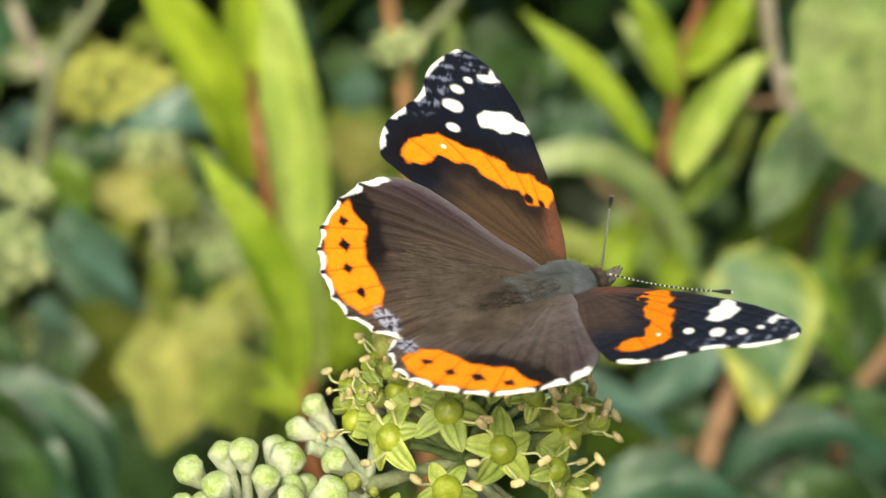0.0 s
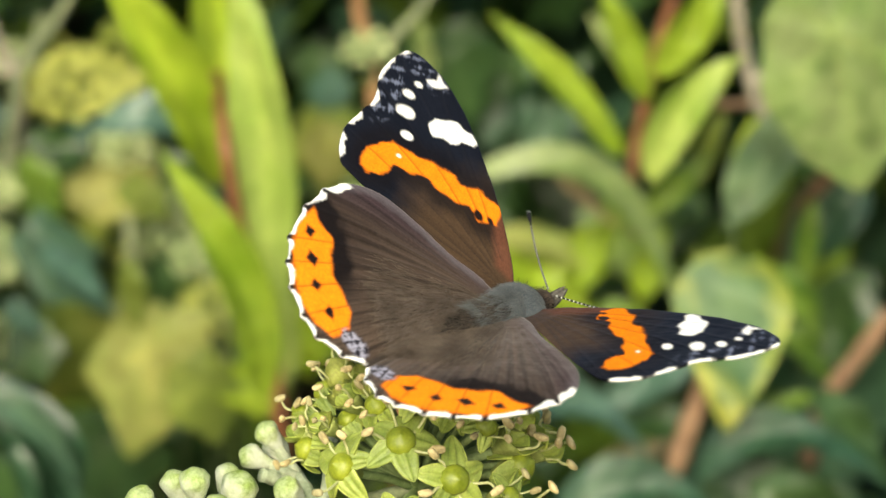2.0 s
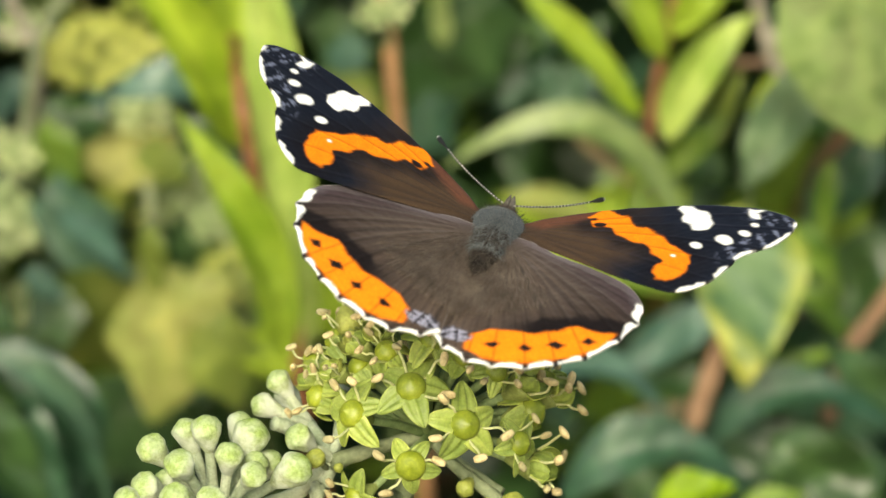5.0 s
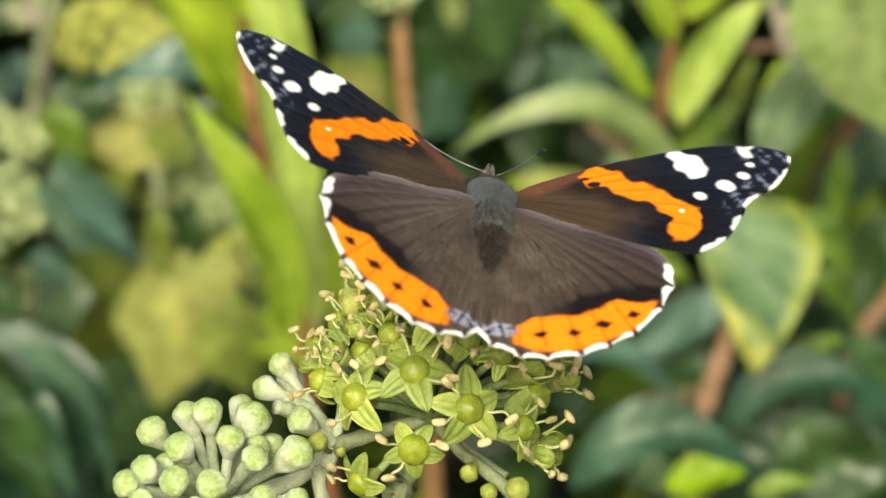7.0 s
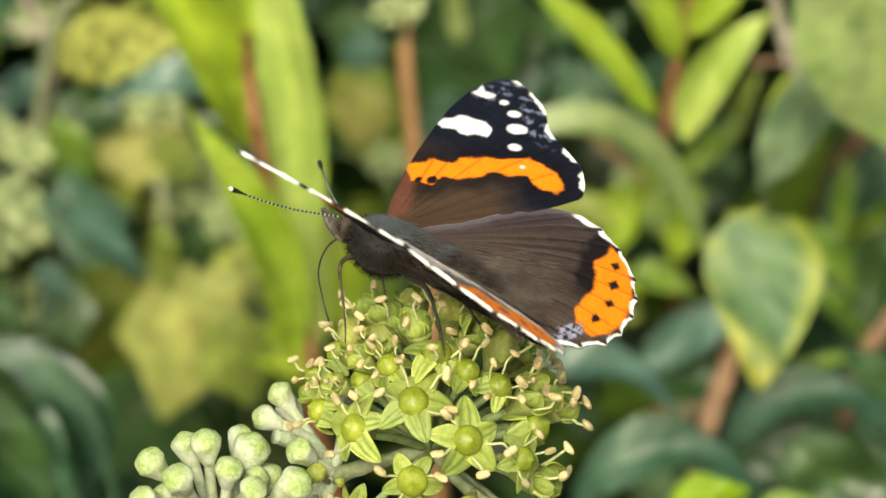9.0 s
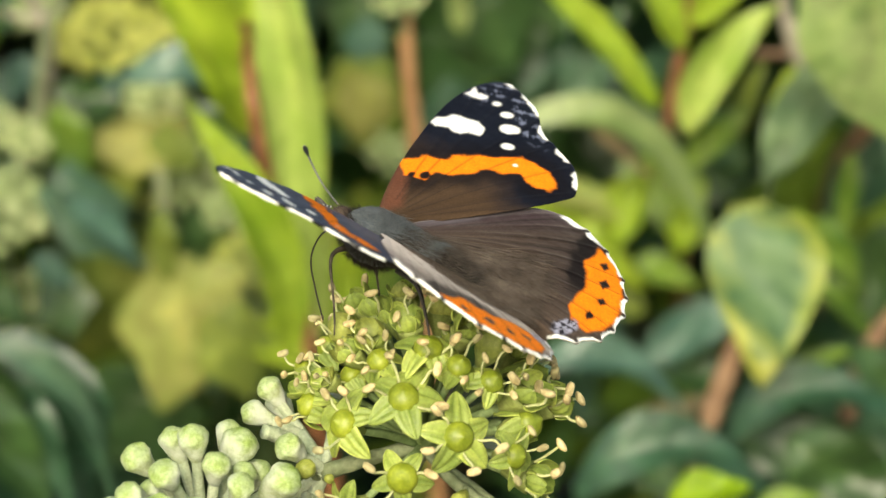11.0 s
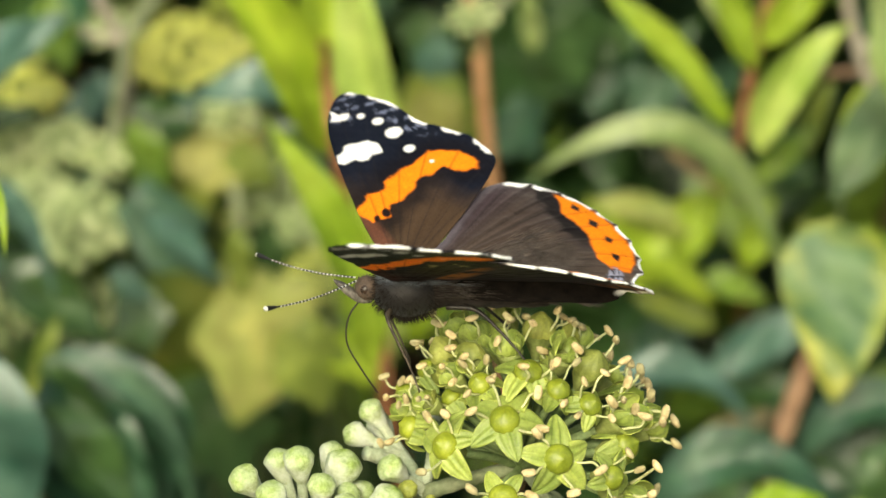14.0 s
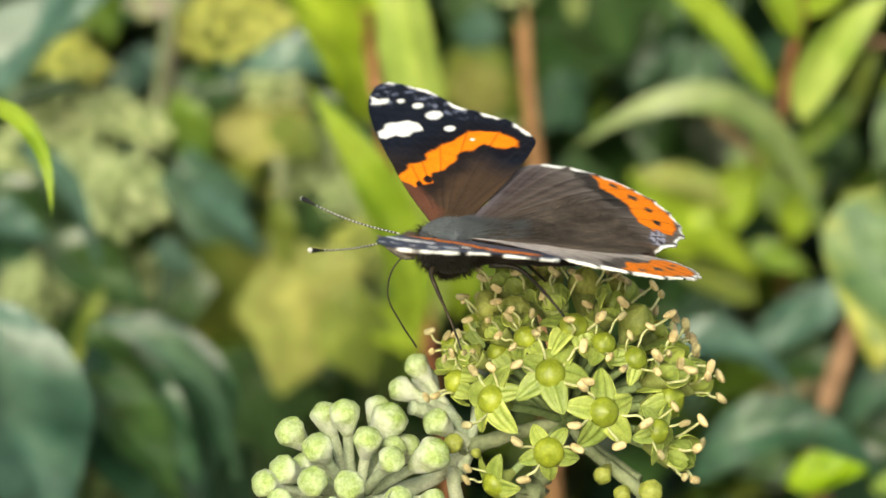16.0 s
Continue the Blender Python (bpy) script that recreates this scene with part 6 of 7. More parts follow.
far_umbel((-0.0554, 0.3200, 1.0802), 0.0048, M_FAR_FLOWER, 'yellow-green rounded ivy flower head', 7, 30, 0.90)
far_umbel((-0.0360, 0.3150, 1.0605), 0.0046, M_FAR_BUD, 'pale green rounded ivy flower head in bud', 8, 30, 0.90)
far_umbel((-0.0079, 0.2780, 1.1404), 0.0046, M_FAR_BUD, 'pale green rounded ivy flower head in bud', 9, 30, 0.80)
far_umbel((-0.0101, 0.3000, 1.0994), 0.0040, M_FAR_BUD, 'pale green rounded ivy flower head in bud', 10, 24, 0.90)
far_umbel((-0.0886, 0.3000, 1.1054), 0.0056, M_FAR_BUD, 'pale green rounded ivy flower head in bud', 11, 46, 0.80)
far_umbel((-0.0805, 0.3000, 1.1022), 0.0051, M_FAR_BUD, 'pale green rounded ivy flower head in bud', 12, 46, 0.85)
far_umbel((-0.0995, 0.3050, 1.1011), 0.0081, M_FAR_BUD, 'pale green rounded ivy flower head in bud', 13, 46, 0.75)
far_umbel((-0.0941, 0.3000, 1.0951), 0.0063, M_FAR_BUD, 'pale green rounded ivy flower head in bud', 14, 46, 0.80)
far_umbel((-0.0851, 0.2900, 1.0908), 0.0084, M_FAR_BUD, 'pale green rounded ivy flower head in bud', 15, 54, 0.95)
far_umbel((-0.1080, 0.3100, 1.0920), 0.0064, M_FAR_BUD, 'pale green rounded ivy flower head in bud', 16, 46, 0.80)
far_umbel((-0.1007, 0.3300, 1.1022), 0.0077, M_FAR_FLOWER, 'yellow-green rounded ivy flower head', 17, 46, 0.80)
far_umbel((-0.1092, 0.3300, 1.0511), 0.0079, M_FAR_BUD, 'pale green rounded ivy flower head in bud', 18, 46, 0.70)
far_umbel((-0.0889, 0.3350, 1.0495), 0.0087, M_FAR_BUD, 'pale green rounded ivy flower head in bud', 19, 46, 0.65)
far_umbel((-0.0816, 0.3300, 1.1167), 0.0057, M_FAR_BUD, 'pale green rounded ivy flower head in bud', 20, 30, 0.60)
dead = thing('dead_twig', 'pale grey withered twig caught in the shrub', 'twig')
stalk(dead, 'stem', [(0.0589, 0.2650, 1.1594), (0.0603, 0.2650, 1.1496), (0.0618, 0.2650, 1.1430), (0.0632, 0.2650, 1.1380), (0.0644, 0.2650, 1.1341)], [0.0013, 0.0011], M_STEM_GREY)
stalk(dead, 'stem', [(0.0628, 0.2650, 1.1397), (0.0658, 0.2650, 1.1408), (0.0667, 0.2650, 1.1369), (0.0644, 0.2650, 1.1307), (0.0630, 0.2650, 1.1251)], [0.0011, 0.0008], M_STEM_GREY)
stalk(dead, 'stem', [(0.0574, 0.2700, 1.1329), (0.0647, 0.2700, 1.1334), (0.0730, 0.2700, 1.1343)], [0.0008, 0.0007], M_STEM_TAN)
withered = thing('withered_stalk', 'pale forked dry flower stalk in the ivy', 'stalk')
stalk(withered, 'stem', [(-0.0830, 0.3050, 1.1389), (-0.0806, 0.3050, 1.1319), (-0.0769, 0.3050, 1.1246), (-0.0761, 0.3050, 1.1177), (-0.0781, 0.3050, 1.1033)], [0.0013, 0.0010], M_STEM_GREY)
stalk(withered, 'stem', [(-0.0769, 0.3050, 1.1246), (-0.0804, 0.3050, 1.1255), (-0.0858, 0.3050, 1.1272)], [0.0009, 0.0007], M_STEM_GREY)
stalk(withered, 'stem', [(-0.0769, 0.3050, 1.1246), (-0.0735, 0.3050, 1.1308), (-0.0711, 0.3050, 1.1366)], [0.0009, 0.0007], M_STALK)

# ---- the depth of the hedge, the ground ----
def hedge_leaves(name, label, colours, count, near, far, seed, size, low=-0.3, high=0.24):
    """Uncounted leaves in the depth of the hedge, on many slopes, joined in one mesh."""
    rng = random.Random(seed)
    verts, faces, mats = [], [], []
    unit = [lance_leaf((0, 0, 0), (1, 0, 0), 0.5, 0.08, (0, 0, 1)), lobed_leaf((0, 0, 0), (1, 0, 0), 0.9, 0.05, (0, 0, 1))]
    slim = []
    for v, f in unit:
        half = len(v) // 2
        slim.append((np.array([tuple(p) for p in v[:half]]), [q for q in f if max(q) < half]))
    for _ in range(count):
        y = near + (far - near) * rng.random()
        x = rng.uniform(-0.34, 0.34) * (0.6 + y)
        z = 1.386 - 0.4663 * (y + 0.351) + rng.uniform(low, high) * (0.45 + y * 0.7)
        v, f = slim[rng.random() < 0.55]
        s = size * rng.uniform(0.6, 1.25)
        m = np.array((Euler((rng.gauss(0.75, 0.5), rng.gauss(0, 0.5), rng.uniform(-2.6, -0.5))).to_matrix()))
        n = len(verts)
        verts.extend((v * s @ m.T + np.array((x, y, z))).tolist())
        c = rng.randrange(len(colours))
        for q in f:
            faces.append(tuple(i + n for i in q))
            mats.append(c)
    ob = new(name, mesh_of(name, verts, faces, [LEAF[c] for c in colours], mats))
    return tagged(ob, label, "foliage", "", "stuff")


hedge_leaves("hedge_leaves", "dense dark green ivy and shrub leaves in the hedge", ("dark", "deep", "dark", "mid", "dark", "teal", "dark", "olive", "dark", "mid"), 1000, 0.36, 0.62, 21, 0.042)
hedge_leaves("hedge_leaves", "mixed green leaves at the face of the hedge", ("mid", "teal", "dark", "dark", "deep", "dark", "olive", "dark"), 700, 0.34, 0.42, 77, 0.02)
# unseen leaves, added above the view to keep sun off the depth of the hedge
hedge_leaves("hedge_leaves", "leaves added above the view to shade the hedge", ("mid", "dark", "olive", "dark"), 900, 0.33, 0.5, 31, 0.045, 0.12, 0.6)
hedge_leaves("hedge_leaves", "deep dark green leaves inside the hedge", ("dark", "dark", "dark", "deep"), 1100, 0.62, 1.15, 5, 0.06)


def hedge_body(name, label, colours, count, seed):
    """The whole hedge from the ground up: small folded leaves, denser towards its faces."""
    rng = random.Random(seed)
    v0, _ = lance_leaf((0, 0, 0), (1, 0, 0), 0.5, 0.08, (0, 0, 1))
    keep = np.array([tuple(v0[i * 9 + j]) for i in (0, 4, 9, 15, 22) for j in (0, 4, 8)])
    quads = [(i * 3 + j, i * 3 + j + 1, i * 3 + j + 4, i * 3 + j + 3) for i in range(4) for j in range(2)]
    verts, faces, mats = [], [], []
    for _ in range(count):
        z = 1.78 * rng.random() ** 0.8
        y = 0.5 + 0.75 * rng.random() ** 1.5
        x = rng.uniform(-1.35, 1.35) * (1 - 0.12 * rng.random() * z)
        if z > 1.6 + 0.12 * math.sin(5 * x) * math.cos(4 * y):
            z -= 0.25
        s = rng.uniform(0.05, 0.09)
        m = np.array(Euler((rng.gauss(0.75, 0.5), rng.gauss(0, 0.5), rng.uniform(-2.6, -0.5))).to_matrix())
        n = len(verts)
        verts.extend((keep * s @ m.T + np.array((x, y, z))).tolist())
        c = rng.randrange(len(colours))
        for q in quads:
            faces.append(tuple(i + n for i in q))
            mats.append(c)
    return tagged(new(name, mesh_of(name, verts, faces, [LEAF[c] for c in colours], mats)), label, "foliage", "", "stuff")


hedge_body("hedge_leaves", "tall hedge of dark green leaves down to the ground", ("dark", "deep", "dark", "dark", "mid", "dark", "teal"), 11000, 9)


def hedge_branches(count, seed):
    rng = random.Random(seed)
    runs = []
    for _ in range(count):
        x, y = rng.uniform(-1.25, 1.25), rng.uniform(0.62, 1.15)
        h = rng.uniform(1.0, 1.55)
        pts = [(x, y, -0.02), (x + rng.uniform(-0.06, 0.06), y + rng.uniform(-0.05, 0.05), h * 0.4), (x + rng.uniform(-0.12, 0.12), y + rng.uniform(-0.08, 0.08), h * 0.75), (x + rng.uniform(-0.2, 0.2), y + rng.uniform(-0.1, 0.1), h)]
        runs.append(tube(glide(pts, 4), np.linspace(0.009, 0.002, 13), 7))
    return tagged(new("hedge_branches", mesh_of("hedge_branches", *joined(*runs), M_STEM_TAN)), "thin brown woody branches inside the hedge", "branches", "", "stuff")


hedge_branches(60, 12)


def ground_sheet():
    verts, faces, n = [], [], 60
    for i in range(n + 1):
        for j in range(n + 1):
            u, v = 2 * i / n - 1, 2 * j / n - 1
            x, y = math.copysign(abs(u) ** 3, u) * 400, math.copysign(abs(v) ** 3, v) * 400
            verts.append((x, y, 0.02 * math.sin(x * 3) * math.cos(y * 2.3)))
    for i in range(n):
        for j in range(n):
            a = i * (n + 1) + j
            faces.append((a, a + n + 1, a + n + 2, a + 1))
    return tagged(new("ground", mesh_of("ground", verts, faces, M_SOIL)), "dark soil with leaf litter under the hedge", "ground", "", "structure")


ground_sheet()

def motions():
    """The butterfly turns on the flowers; its wings and antennae move on it."""
    walk(butterfly, [
        (0, pose(0.00787, 0.00097, 1.21770, -1.65, 17.82, -50.97)),
        (0.5, pose(0.00795, 0.00142, 1.21717, 1.57, 19.55, -50.89)),
        (1, pose(0.00883, 0.00197, 1.21656, -3.03, 19.76, -54.22)),
        (1.5, pose(0.00912, 0.00498, 1.21502, -11.60, 18.62, -53.79)),
        (2, pose(0.00768, 0.00320, 1.21737, -3.01, 19.63, -46.08)),
        (2.5, pose(0.00749, 0.00358, 1.21725, -2.06, 20.75, -43.74)),
        (3, pose(0.00555, 0.00187, 1.21982, 7.34, 12.78, -22.82)),
        (3.5, pose(0.00526, -0.00016, 1.22102, 3.79, 11.17, -11.08)),
        (6, pose(0.00617, 0.00123, 1.22012, 3.87, 12.61, -13.72)),
        (6.5, pose(0.00615, 0.00202, 1.21973, 3.56, 12.31, -13.38)),
        (7, pose(0.00498, -0.00092, 1.22238, 5.92, 17.01, 0.32)),
        (7.5, pose(0.00212, 0.00626, 1.21905, 6.07, 11.04, 33.61)),
        (8, pose(-0.00102, 0.00778, 1.21875, 8.68, 11.08, 47.73)),
        (8.5, pose(-0.00363, 0.00827, 1.21762, 10.94, 13.75, 61.06)),
        (9, pose(-0.00416, 0.00825, 1.21787, 12.46, 11.39, 62.28)),
        (11.5, pose(-0.00415, 0.01231, 1.21590, 14.92, 8.69, 59.49)),
        (12, pose(-0.00429, 0.01126, 1.21649, 13.90, 9.81, 57.51)),
        (12.5, pose(-0.00490, 0.01143, 1.21613, 14.45, 7.54, 62.09)),
        (13, pose(-0.00822, 0.00931, 1.21602, 5.34, 11.24, 77.95)),
        (13.5, pose(-0.00864, 0.00777, 1.21766, 6.15, 10.24, 87.40)),
        (14, pose(-0.01122, 0.00847, 1.21575, 4.22, 9.33, 97.07)),
        (14.5, pose(-0.01180, 0.00609, 1.21660, 4.06, 8.84, 95.53)),
        (15, pose(-0.01148, 0.00487, 1.21721, 6.32, 7.35, 99.91)),
        (15.5, pose(-0.01140, 0.00617, 1.21651, 6.41, 7.75, 100.15)),
        (16, pose(-0.01149, 0.00684, 1.21611, 6.28, 5.36, 99.64)),
    ])
    walk(left_forewing, [
        (0, pose(-0.0015, 0.0030, 0.0010, 6.3, 15.8, 2.0)),
        (0.5, pose(-0.0015, 0.0030, 0.0010, 4.7, 14.2, 1.2)),
        (1, pose(-0.0015, 0.0030, 0.0010, 4.9, 17.0, 2.2)),
        (1.5, pose(-0.0015, 0.0030, 0.0010, 6.7, 28.3, 3.6)),
        (2, pose(-0.0015, 0.0030, 0.0010, 3.6, 23.7, 3.3)),
        (2.5, pose(-0.0015, 0.0030, 0.0010, 6.2, 18.8, 1.8)),
        (3, pose(-0.0015, 0.0030, 0.0010, 0.3, 29.3, 3.3)),
        (3.5, pose(-0.0015, 0.0030, 0.0010, 5.0, 25.9, 2.4)),
        (6, pose(-0.0015, 0.0030, 0.0010, 2.8, 19.8, 3.7)),
        (6.5, pose(-0.0015, 0.0030, 0.0010, 3.1, 19.7, 4.1)),
        (7, pose(-0.0015, 0.0030, 0.0010, 5.2, 17.0, 6.8)),
        (7.5, pose(-0.0015, 0.0030, 0.0010, 5.8, 22.5, 1.9)),
        (8, pose(-0.0015, 0.0030, 0.0010, 7.2, 25.9, 2.0)),
        (8.5, pose(-0.0015, 0.0030, 0.0010, 4.7, 23.1, 3.7)),
        (9, pose(-0.0015, 0.0030, 0.0010, 5.8, 24.6, 3.8)),
        (11.5, pose(-0.0015, 0.0030, 0.0010, 3.8, 20.6, 4.4)),
        (12, pose(-0.0015, 0.0030, 0.0010, 6.3, 19.4, 7.9)),
        (12.5, pose(-0.0015, 0.0030, 0.0010, 4.1, 29.3, 3.3)),
        (13, pose(-0.0015, 0.0030, 0.0010, 4.8, 24.2, 1.5)),
        (13.5, pose(-0.0015, 0.0030, 0.0010, 3.5, 30.8, -1.9)),
        (14, pose(-0.0015, 0.0030, 0.0010, -0.5, 23.3, -4.7)),
        (14.5, pose(-0.0015, 0.0030, 0.0010, 1.0, 18.0, -2.9)),
        (15, pose(-0.0015, 0.0030, 0.0010, 0.6, 16.7, -7.6)),
        (15.5, pose(-0.0015, 0.0030, 0.0010, 0.3, 16.2, -8.0)),
        (16, pose(-0.0015, 0.0030, 0.0010, 2.1, 16.5, -6.8)),
    ])
    walk(left_hindwing, [
        (0, pose(-0.0015, 0.0000, 0.0014, 1.5, 12.5, 4.1)),
        (0.5, pose(-0.0015, 0.0000, 0.0014, -0.3, 11.3, 2.9)),
        (1, pose(-0.0015, 0.0000, 0.0014, -0.2, 14.4, 4.2)),
        (1.5, pose(-0.0015, 0.0000, 0.0014, 2.1, 25.4, 5.4)),
        (2, pose(-0.0015, 0.0000, 0.0014, -0.1, 22.9, 5.6)),
        (2.5, pose(-0.0015, 0.0000, 0.0014, 2.3, 18.2, 4.8)),
        (3, pose(-0.0015, 0.0000, 0.0014, -0.2, 26.6, 3.3)),
        (3.5, pose(-0.0015, 0.0000, 0.0014, 1.8, 21.9, 1.5)),
        (6, pose(-0.0015, 0.0000, 0.0014, -1.1, 14.8, 3.2)),
        (6.5, pose(-0.0015, 0.0000, 0.0014, 0.0, 15.5, 3.2)),
        (7, pose(-0.0015, 0.0000, 0.0014, 5.5, 16.0, 5.9)),
        (7.5, pose(-0.0015, 0.0000, 0.0014, 6.2, 22.4, 1.3)),
        (8, pose(-0.0015, 0.0000, 0.0014, 5.7, 27.0, -0.0)),
        (8.5, pose(-0.0015, 0.0000, 0.0014, 3.9, 23.9, 0.9)),
        (9, pose(-0.0015, 0.0000, 0.0014, 4.9, 24.5, 0.7)),
        (11.5, pose(-0.0015, 0.0000, 0.0014, 3.9, 22.2, 1.6)),
        (12, pose(-0.0015, 0.0000, 0.0014, 5.5, 20.7, 5.6)),
        (12.5, pose(-0.0015, 0.0000, 0.0014, 1.0, 29.3, 0.2)),
        (13, pose(-0.0015, 0.0000, 0.0014, 2.4, 24.1, -1.5)),
        (13.5, pose(-0.0015, 0.0000, 0.0014, 0.9, 31.5, -8.4)),
        (14, pose(-0.0015, 0.0000, 0.0014, -1.8, 23.0, -8.9)),
        (14.5, pose(-0.0015, 0.0000, 0.0014, -0.6, 17.3, -6.7)),
        (15, pose(-0.0015, 0.0000, 0.0014, 0.0, 15.5, -5.2)),
        (15.5, pose(-0.0015, 0.0000, 0.0014, 0.7, 15.6, -5.9)),
        (16, pose(-0.0015, 0.0000, 0.0014, 1.4, 15.5, -5.7)),
    ])
    walk(right_forewing, [
        (0, pose(0.0015, 0.0030, 0.0010, 8.2, -26.2, -8.3)),
        (0.5, pose(0.0015, 0.0030, 0.0010, 6.0, -27.0, -7.4)),
        (1, pose(0.0015, 0.0030, 0.0010, 5.5, -25.4, -6.3)),
        (1.5, pose(0.0015, 0.0030, 0.0010, 8.1, -32.5, -2.9)),
        (2, pose(0.0015, 0.0030, 0.0010, 4.9, -28.0, -1.6)),
        (2.5, pose(0.0015, 0.0030, 0.0010, 7.1, -27.1, -4.8)),
        (3, pose(0.0015, 0.0030, 0.0010, 5.3, -25.3, -4.7)),
        (3.5, pose(0.0015, 0.0030, 0.0010, 5.2, -21.2, -9.0)),
        (6, pose(0.0015, 0.0030, 0.0010, 2.1, -16.1, -6.5)),
        (6.5, pose(0.0015, 0.0030, 0.0010, 2.8, -16.5, -6.6)),
        (7, pose(0.0015, 0.0030, 0.0010, 8.0, -23.2, -7.3)),
        (7.5, pose(0.0015, 0.0030, 0.0010, 11.0, -27.4, -15.1)),
        (8, pose(0.0015, 0.0030, 0.0010, 12.0, -29.1, -13.2)),
        (8.5, pose(0.0015, 0.0030, 0.0010, 8.4, -22.8, -9.0)),
        (9, pose(0.0015, 0.0030, 0.0010, 10.0, -22.0, -8.7)),
        (11.5, pose(0.0015, 0.0030, 0.0010, 4.9, -15.7, -5.4)),
        (12, pose(0.0015, 0.0030, 0.0010, 5.6, -16.0, -4.0)),
        (12.5, pose(0.0015, 0.0030, 0.0010, 5.0, -25.3, -5.2)),
        (13, pose(0.0015, 0.0030, 0.0010, 7.6, -23.2, -8.3)),
        (13.5, pose(0.0015, 0.0030, 0.0010, 11.7, -29.0, -5.4)),
        (14, pose(0.0015, 0.0030, 0.0010, 5.2, -26.7, -4.3)),
        (14.5, pose(0.0015, 0.0030, 0.0010, 4.2, -20.6, -2.6)),
        (15, pose(0.0015, 0.0030, 0.0010, 3.3, -19.9, -6.1)),
        (15.5, pose(0.0015, 0.0030, 0.0010, 3.7, -18.7, -6.0)),
        (16, pose(0.0015, 0.0030, 0.0010, 3.6, -14.3, -6.3)),
    ])
    walk(right_hindwing, [
        (0, pose(0.0015, 0.0000, 0.0014, 4.3, -20.0, -9.0)),
        (0.5, pose(0.0015, 0.0000, 0.0014, 1.6, -20.5, -7.9)),
        (1, pose(0.0015, 0.0000, 0.0014, 2.3, -20.2, -6.5)),
        (1.5, pose(0.0015, 0.0000, 0.0014, 3.8, -26.3, -4.6)),
        (2, pose(0.0015, 0.0000, 0.0014, 0.6, -21.3, -3.4)),
        (2.5, pose(0.0015, 0.0000, 0.0014, 2.9, -19.8, -6.7)),
        (3, pose(0.0015, 0.0000, 0.0014, 1.9, -20.0, -6.5)),
        (3.5, pose(0.0015, 0.0000, 0.0014, 3.4, -16.2, -11.8)),
        (6, pose(0.0015, 0.0000, 0.0014, 0.2, -11.6, -8.6)),
        (6.5, pose(0.0015, 0.0000, 0.0014, 1.3, -12.7, -8.6)),
        (7, pose(0.0015, 0.0000, 0.0014, 6.4, -19.5, -8.8)),
        (7.5, pose(0.0015, 0.0000, 0.0014, 7.5, -19.5, -11.2)),
        (8, pose(0.0015, 0.0000, 0.0014, 7.9, -21.7, -11.3)),
        (8.5, pose(0.0015, 0.0000, 0.0014, 5.2, -18.4, -9.8)),
        (9, pose(0.0015, 0.0000, 0.0014, 6.1, -17.9, -10.4)),
        (11.5, pose(0.0015, 0.0000, 0.0014, 2.4, -9.5, -4.6)),
        (12, pose(0.0015, 0.0000, 0.0014, 2.1, -9.4, -4.0)),
        (12.5, pose(0.0015, 0.0000, 0.0014, 2.0, -18.9, -4.9)),
        (13, pose(0.0015, 0.0000, 0.0014, 1.0, -15.3, -9.5)),
        (13.5, pose(0.0015, 0.0000, 0.0014, 8.5, -24.4, -4.0)),
        (14, pose(0.0015, 0.0000, 0.0014, 2.9, -21.2, -5.8)),
        (14.5, pose(0.0015, 0.0000, 0.0014, 1.7, -15.1, -3.4)),
        (15, pose(0.0015, 0.0000, 0.0014, 1.0, -14.4, -6.3)),
        (15.5, pose(0.0015, 0.0000, 0.0014, 1.2, -12.8, -6.1)),
        (16, pose(0.0015, 0.0000, 0.0014, 0.6, -7.8, -7.0)),
    ])
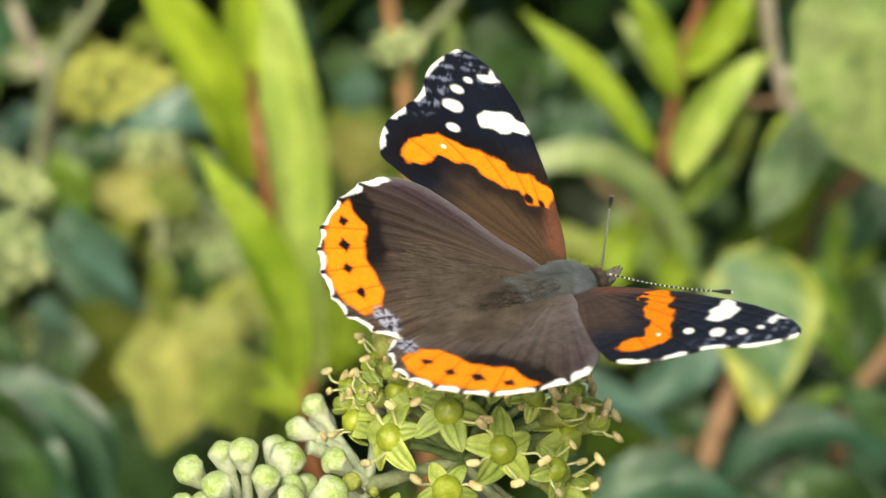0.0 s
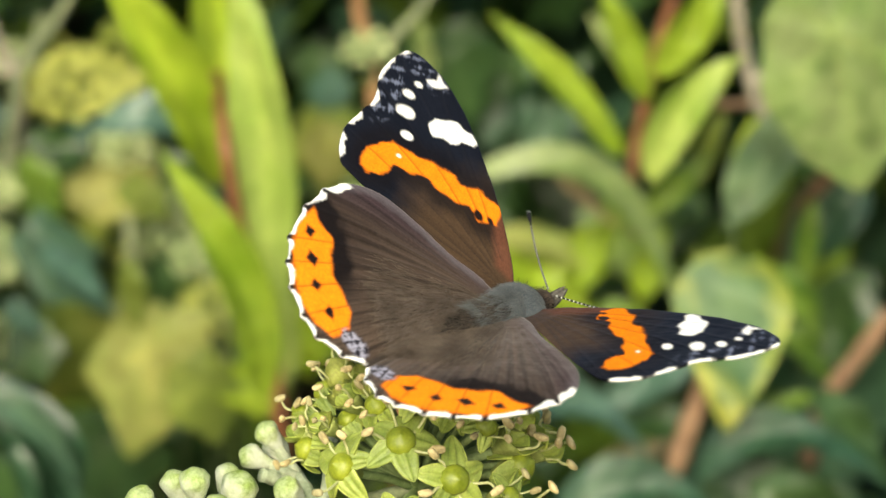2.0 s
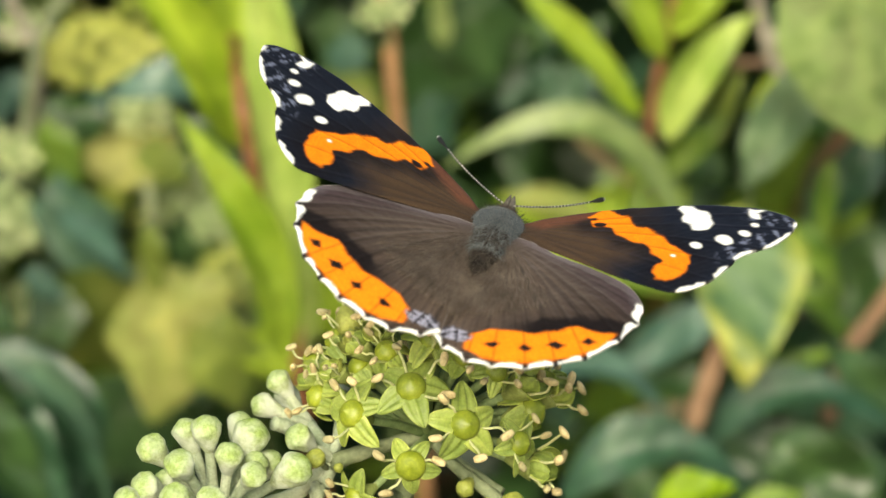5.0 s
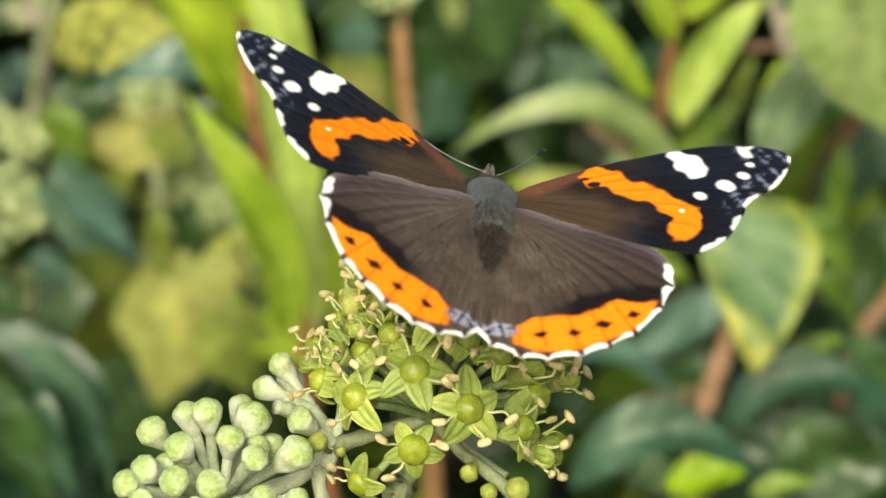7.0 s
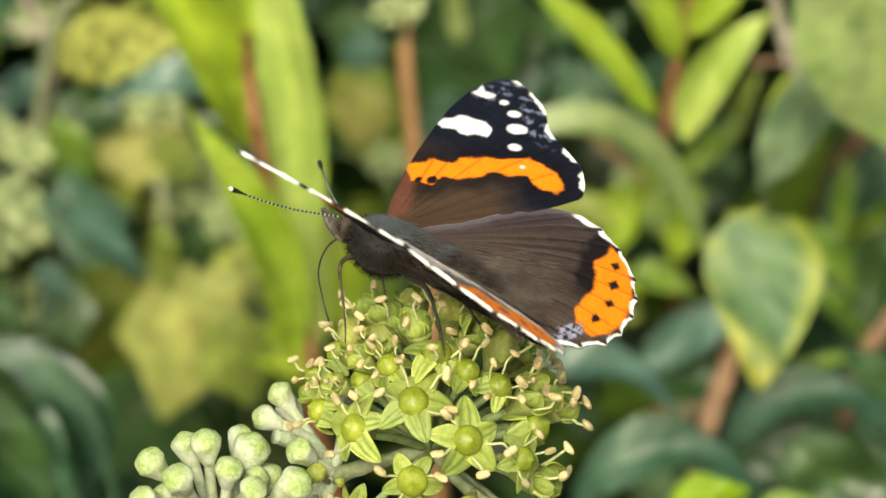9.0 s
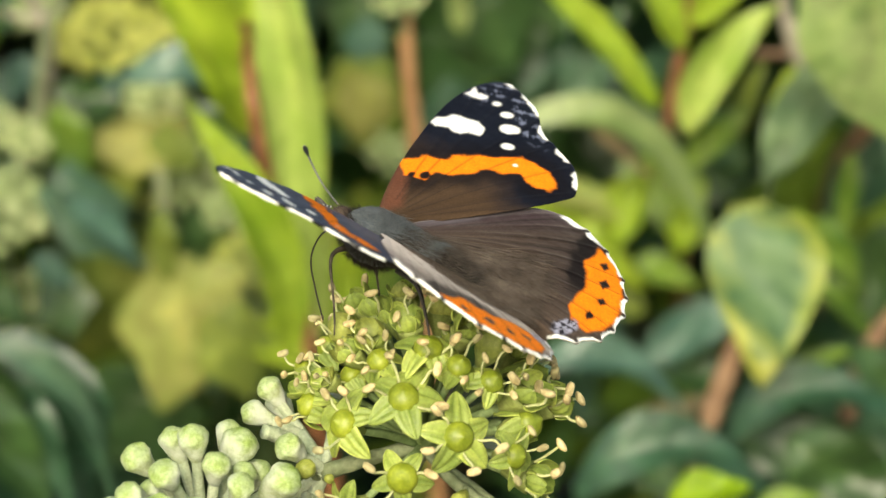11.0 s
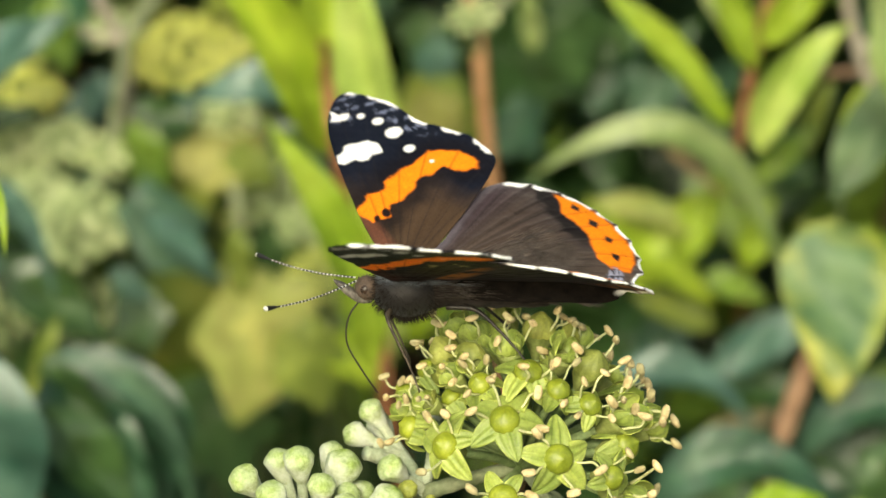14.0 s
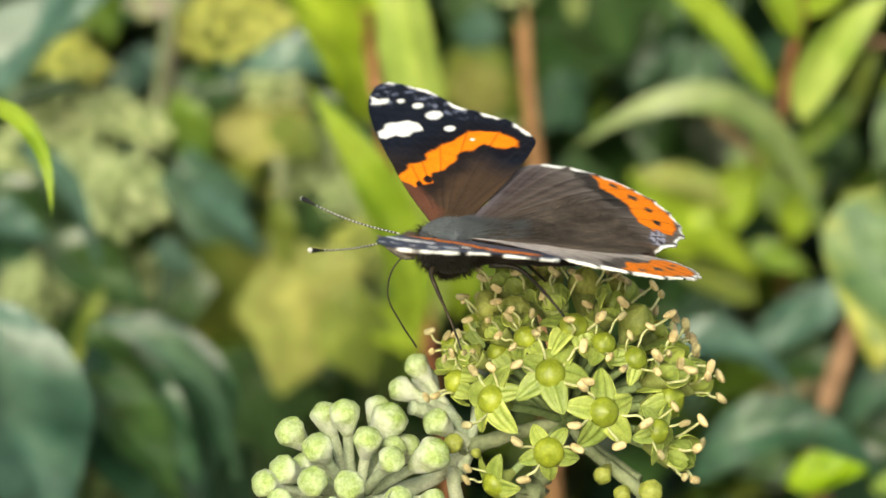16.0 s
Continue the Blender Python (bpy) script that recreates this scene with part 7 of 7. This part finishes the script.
    walk(left_antenna, [
        (0, pose(-0.0007, 0.0083, 0.0009, -6.9, -0.0, 43.8)),
        (0.5, pose(-0.0007, 0.0083, 0.0009, -10.7, -0.0, 43.1)),
        (1, pose(-0.0007, 0.0083, 0.0009, -10.0, -0.0, 41.4)),
        (1.5, pose(-0.0007, 0.0083, 0.0009, -4.9, -0.0, 45.3)),
        (2, pose(-0.0007, 0.0083, 0.0009, -7.5, -0.0, 50.8)),
        (2.5, pose(-0.0007, 0.0083, 0.0009, -6.1, -0.0, 46.0)),
        (3, pose(-0.0007, 0.0083, 0.0009, -4.9, -0.0, 47.4)),
        (3.5, pose(-0.0007, 0.0083, 0.0009, -3.5, -0.0, 36.2)),
        (6, pose(-0.0007, 0.0083, 0.0009, -7.0, -0.0, 38.5)),
        (6.5, pose(-0.0007, 0.0083, 0.0009, -6.2, -0.0, 38.6)),
        (7, pose(-0.0007, 0.0083, 0.0009, -18.2, -0.0, 25.8)),
        (7.5, pose(-0.0007, 0.0083, 0.0009, -10.5, -0.0, 1.1)),
        (8, pose(-0.0007, 0.0083, 0.0009, 16.3, -0.0, 75.7)),
        (8.5, pose(-0.0007, 0.0083, 0.0009, 9.1, -0.0, 70.4)),
        (9, pose(-0.0007, 0.0083, 0.0009, 12.7, -0.0, 67.9)),
        (11.5, pose(-0.0007, 0.0083, 0.0009, 20.0, -0.0, 76.2)),
        (12, pose(-0.0007, 0.0083, 0.0009, 18.5, -0.0, 79.0)),
        (12.5, pose(-0.0007, 0.0083, 0.0009, 12.2, -0.0, 67.5)),
        (13, pose(-0.0007, 0.0083, 0.0009, 28.3, -0.0, 84.9)),
        (13.5, pose(-0.0007, 0.0083, 0.0009, -6.9, -0.0, 55.6)),
        (14, pose(-0.0007, 0.0083, 0.0009, 1.6, -0.0, 49.9)),
        (14.5, pose(-0.0007, 0.0083, 0.0009, 3.7, -0.0, 52.2)),
        (15, pose(-0.0007, 0.0083, 0.0009, 5.0, -0.0, 46.1)),
        (15.5, pose(-0.0007, 0.0083, 0.0009, 5.1, -0.0, 46.0)),
        (16, pose(-0.0007, 0.0083, 0.0009, 8.3, -0.0, 46.0)),
    ])
    walk(right_antenna, [
        (0, pose(0.0007, 0.0083, 0.0009, -12.3, -0.0, -17.5)),
        (0.5, pose(0.0007, 0.0083, 0.0009, -15.0, -0.0, -18.8)),
        (1, pose(0.0007, 0.0083, 0.0009, -14.1, -0.0, -18.4)),
        (1.5, pose(0.0007, 0.0083, 0.0009, -4.9, -0.0, -45.3)),
        (2, pose(0.0007, 0.0083, 0.0009, -14.9, -0.0, -19.7)),
        (2.5, pose(0.0007, 0.0083, 0.0009, -10.0, -0.0, -26.0)),
        (3, pose(0.0007, 0.0083, 0.0009, -20.1, -0.0, -23.3)),
        (3.5, pose(0.0007, 0.0083, 0.0009, -11.1, -0.0, -35.3)),
        (6, pose(0.0007, 0.0083, 0.0009, -15.2, -0.0, -28.3)),
        (6.5, pose(0.0007, 0.0083, 0.0009, -14.3, -0.0, -28.7)),
        (7, pose(0.0007, 0.0083, 0.0009, -12.3, -0.0, -23.1)),
        (7.5, pose(0.0007, 0.0083, 0.0009, -3.6, -0.0, -35.5)),
        (8, pose(0.0007, 0.0083, 0.0009, -0.7, -0.0, -45.3)),
        (8.5, pose(0.0007, 0.0083, 0.0009, -2.8, -0.0, -49.1)),
        (9, pose(0.0007, 0.0083, 0.0009, -2.2, -0.0, -50.8)),
        (11.5, pose(0.0007, 0.0083, 0.0009, -5.9, -0.0, -44.8)),
        (12, pose(0.0007, 0.0083, 0.0009, -4.8, -0.0, -44.3)),
        (12.5, pose(0.0007, 0.0083, 0.0009, -4.9, -0.0, -45.3)),
        (13, pose(0.0007, 0.0083, 0.0009, -3.7, -0.0, -65.9)),
        (13.5, pose(0.0007, 0.0083, 0.0009, -12.9, -0.0, -45.1)),
        (14, pose(0.0007, 0.0083, 0.0009, -4.9, -0.0, -53.4)),
        (14.5, pose(0.0007, 0.0083, 0.0009, -3.7, -0.0, -53.3)),
        (15, pose(0.0007, 0.0083, 0.0009, -3.1, -0.0, -56.9)),
        (15.5, pose(0.0007, 0.0083, 0.0009, -2.9, -0.0, -56.2)),
        (16, pose(0.0007, 0.0083, 0.0009, -3.7, -0.0, -56.9)),
    ])


motions()
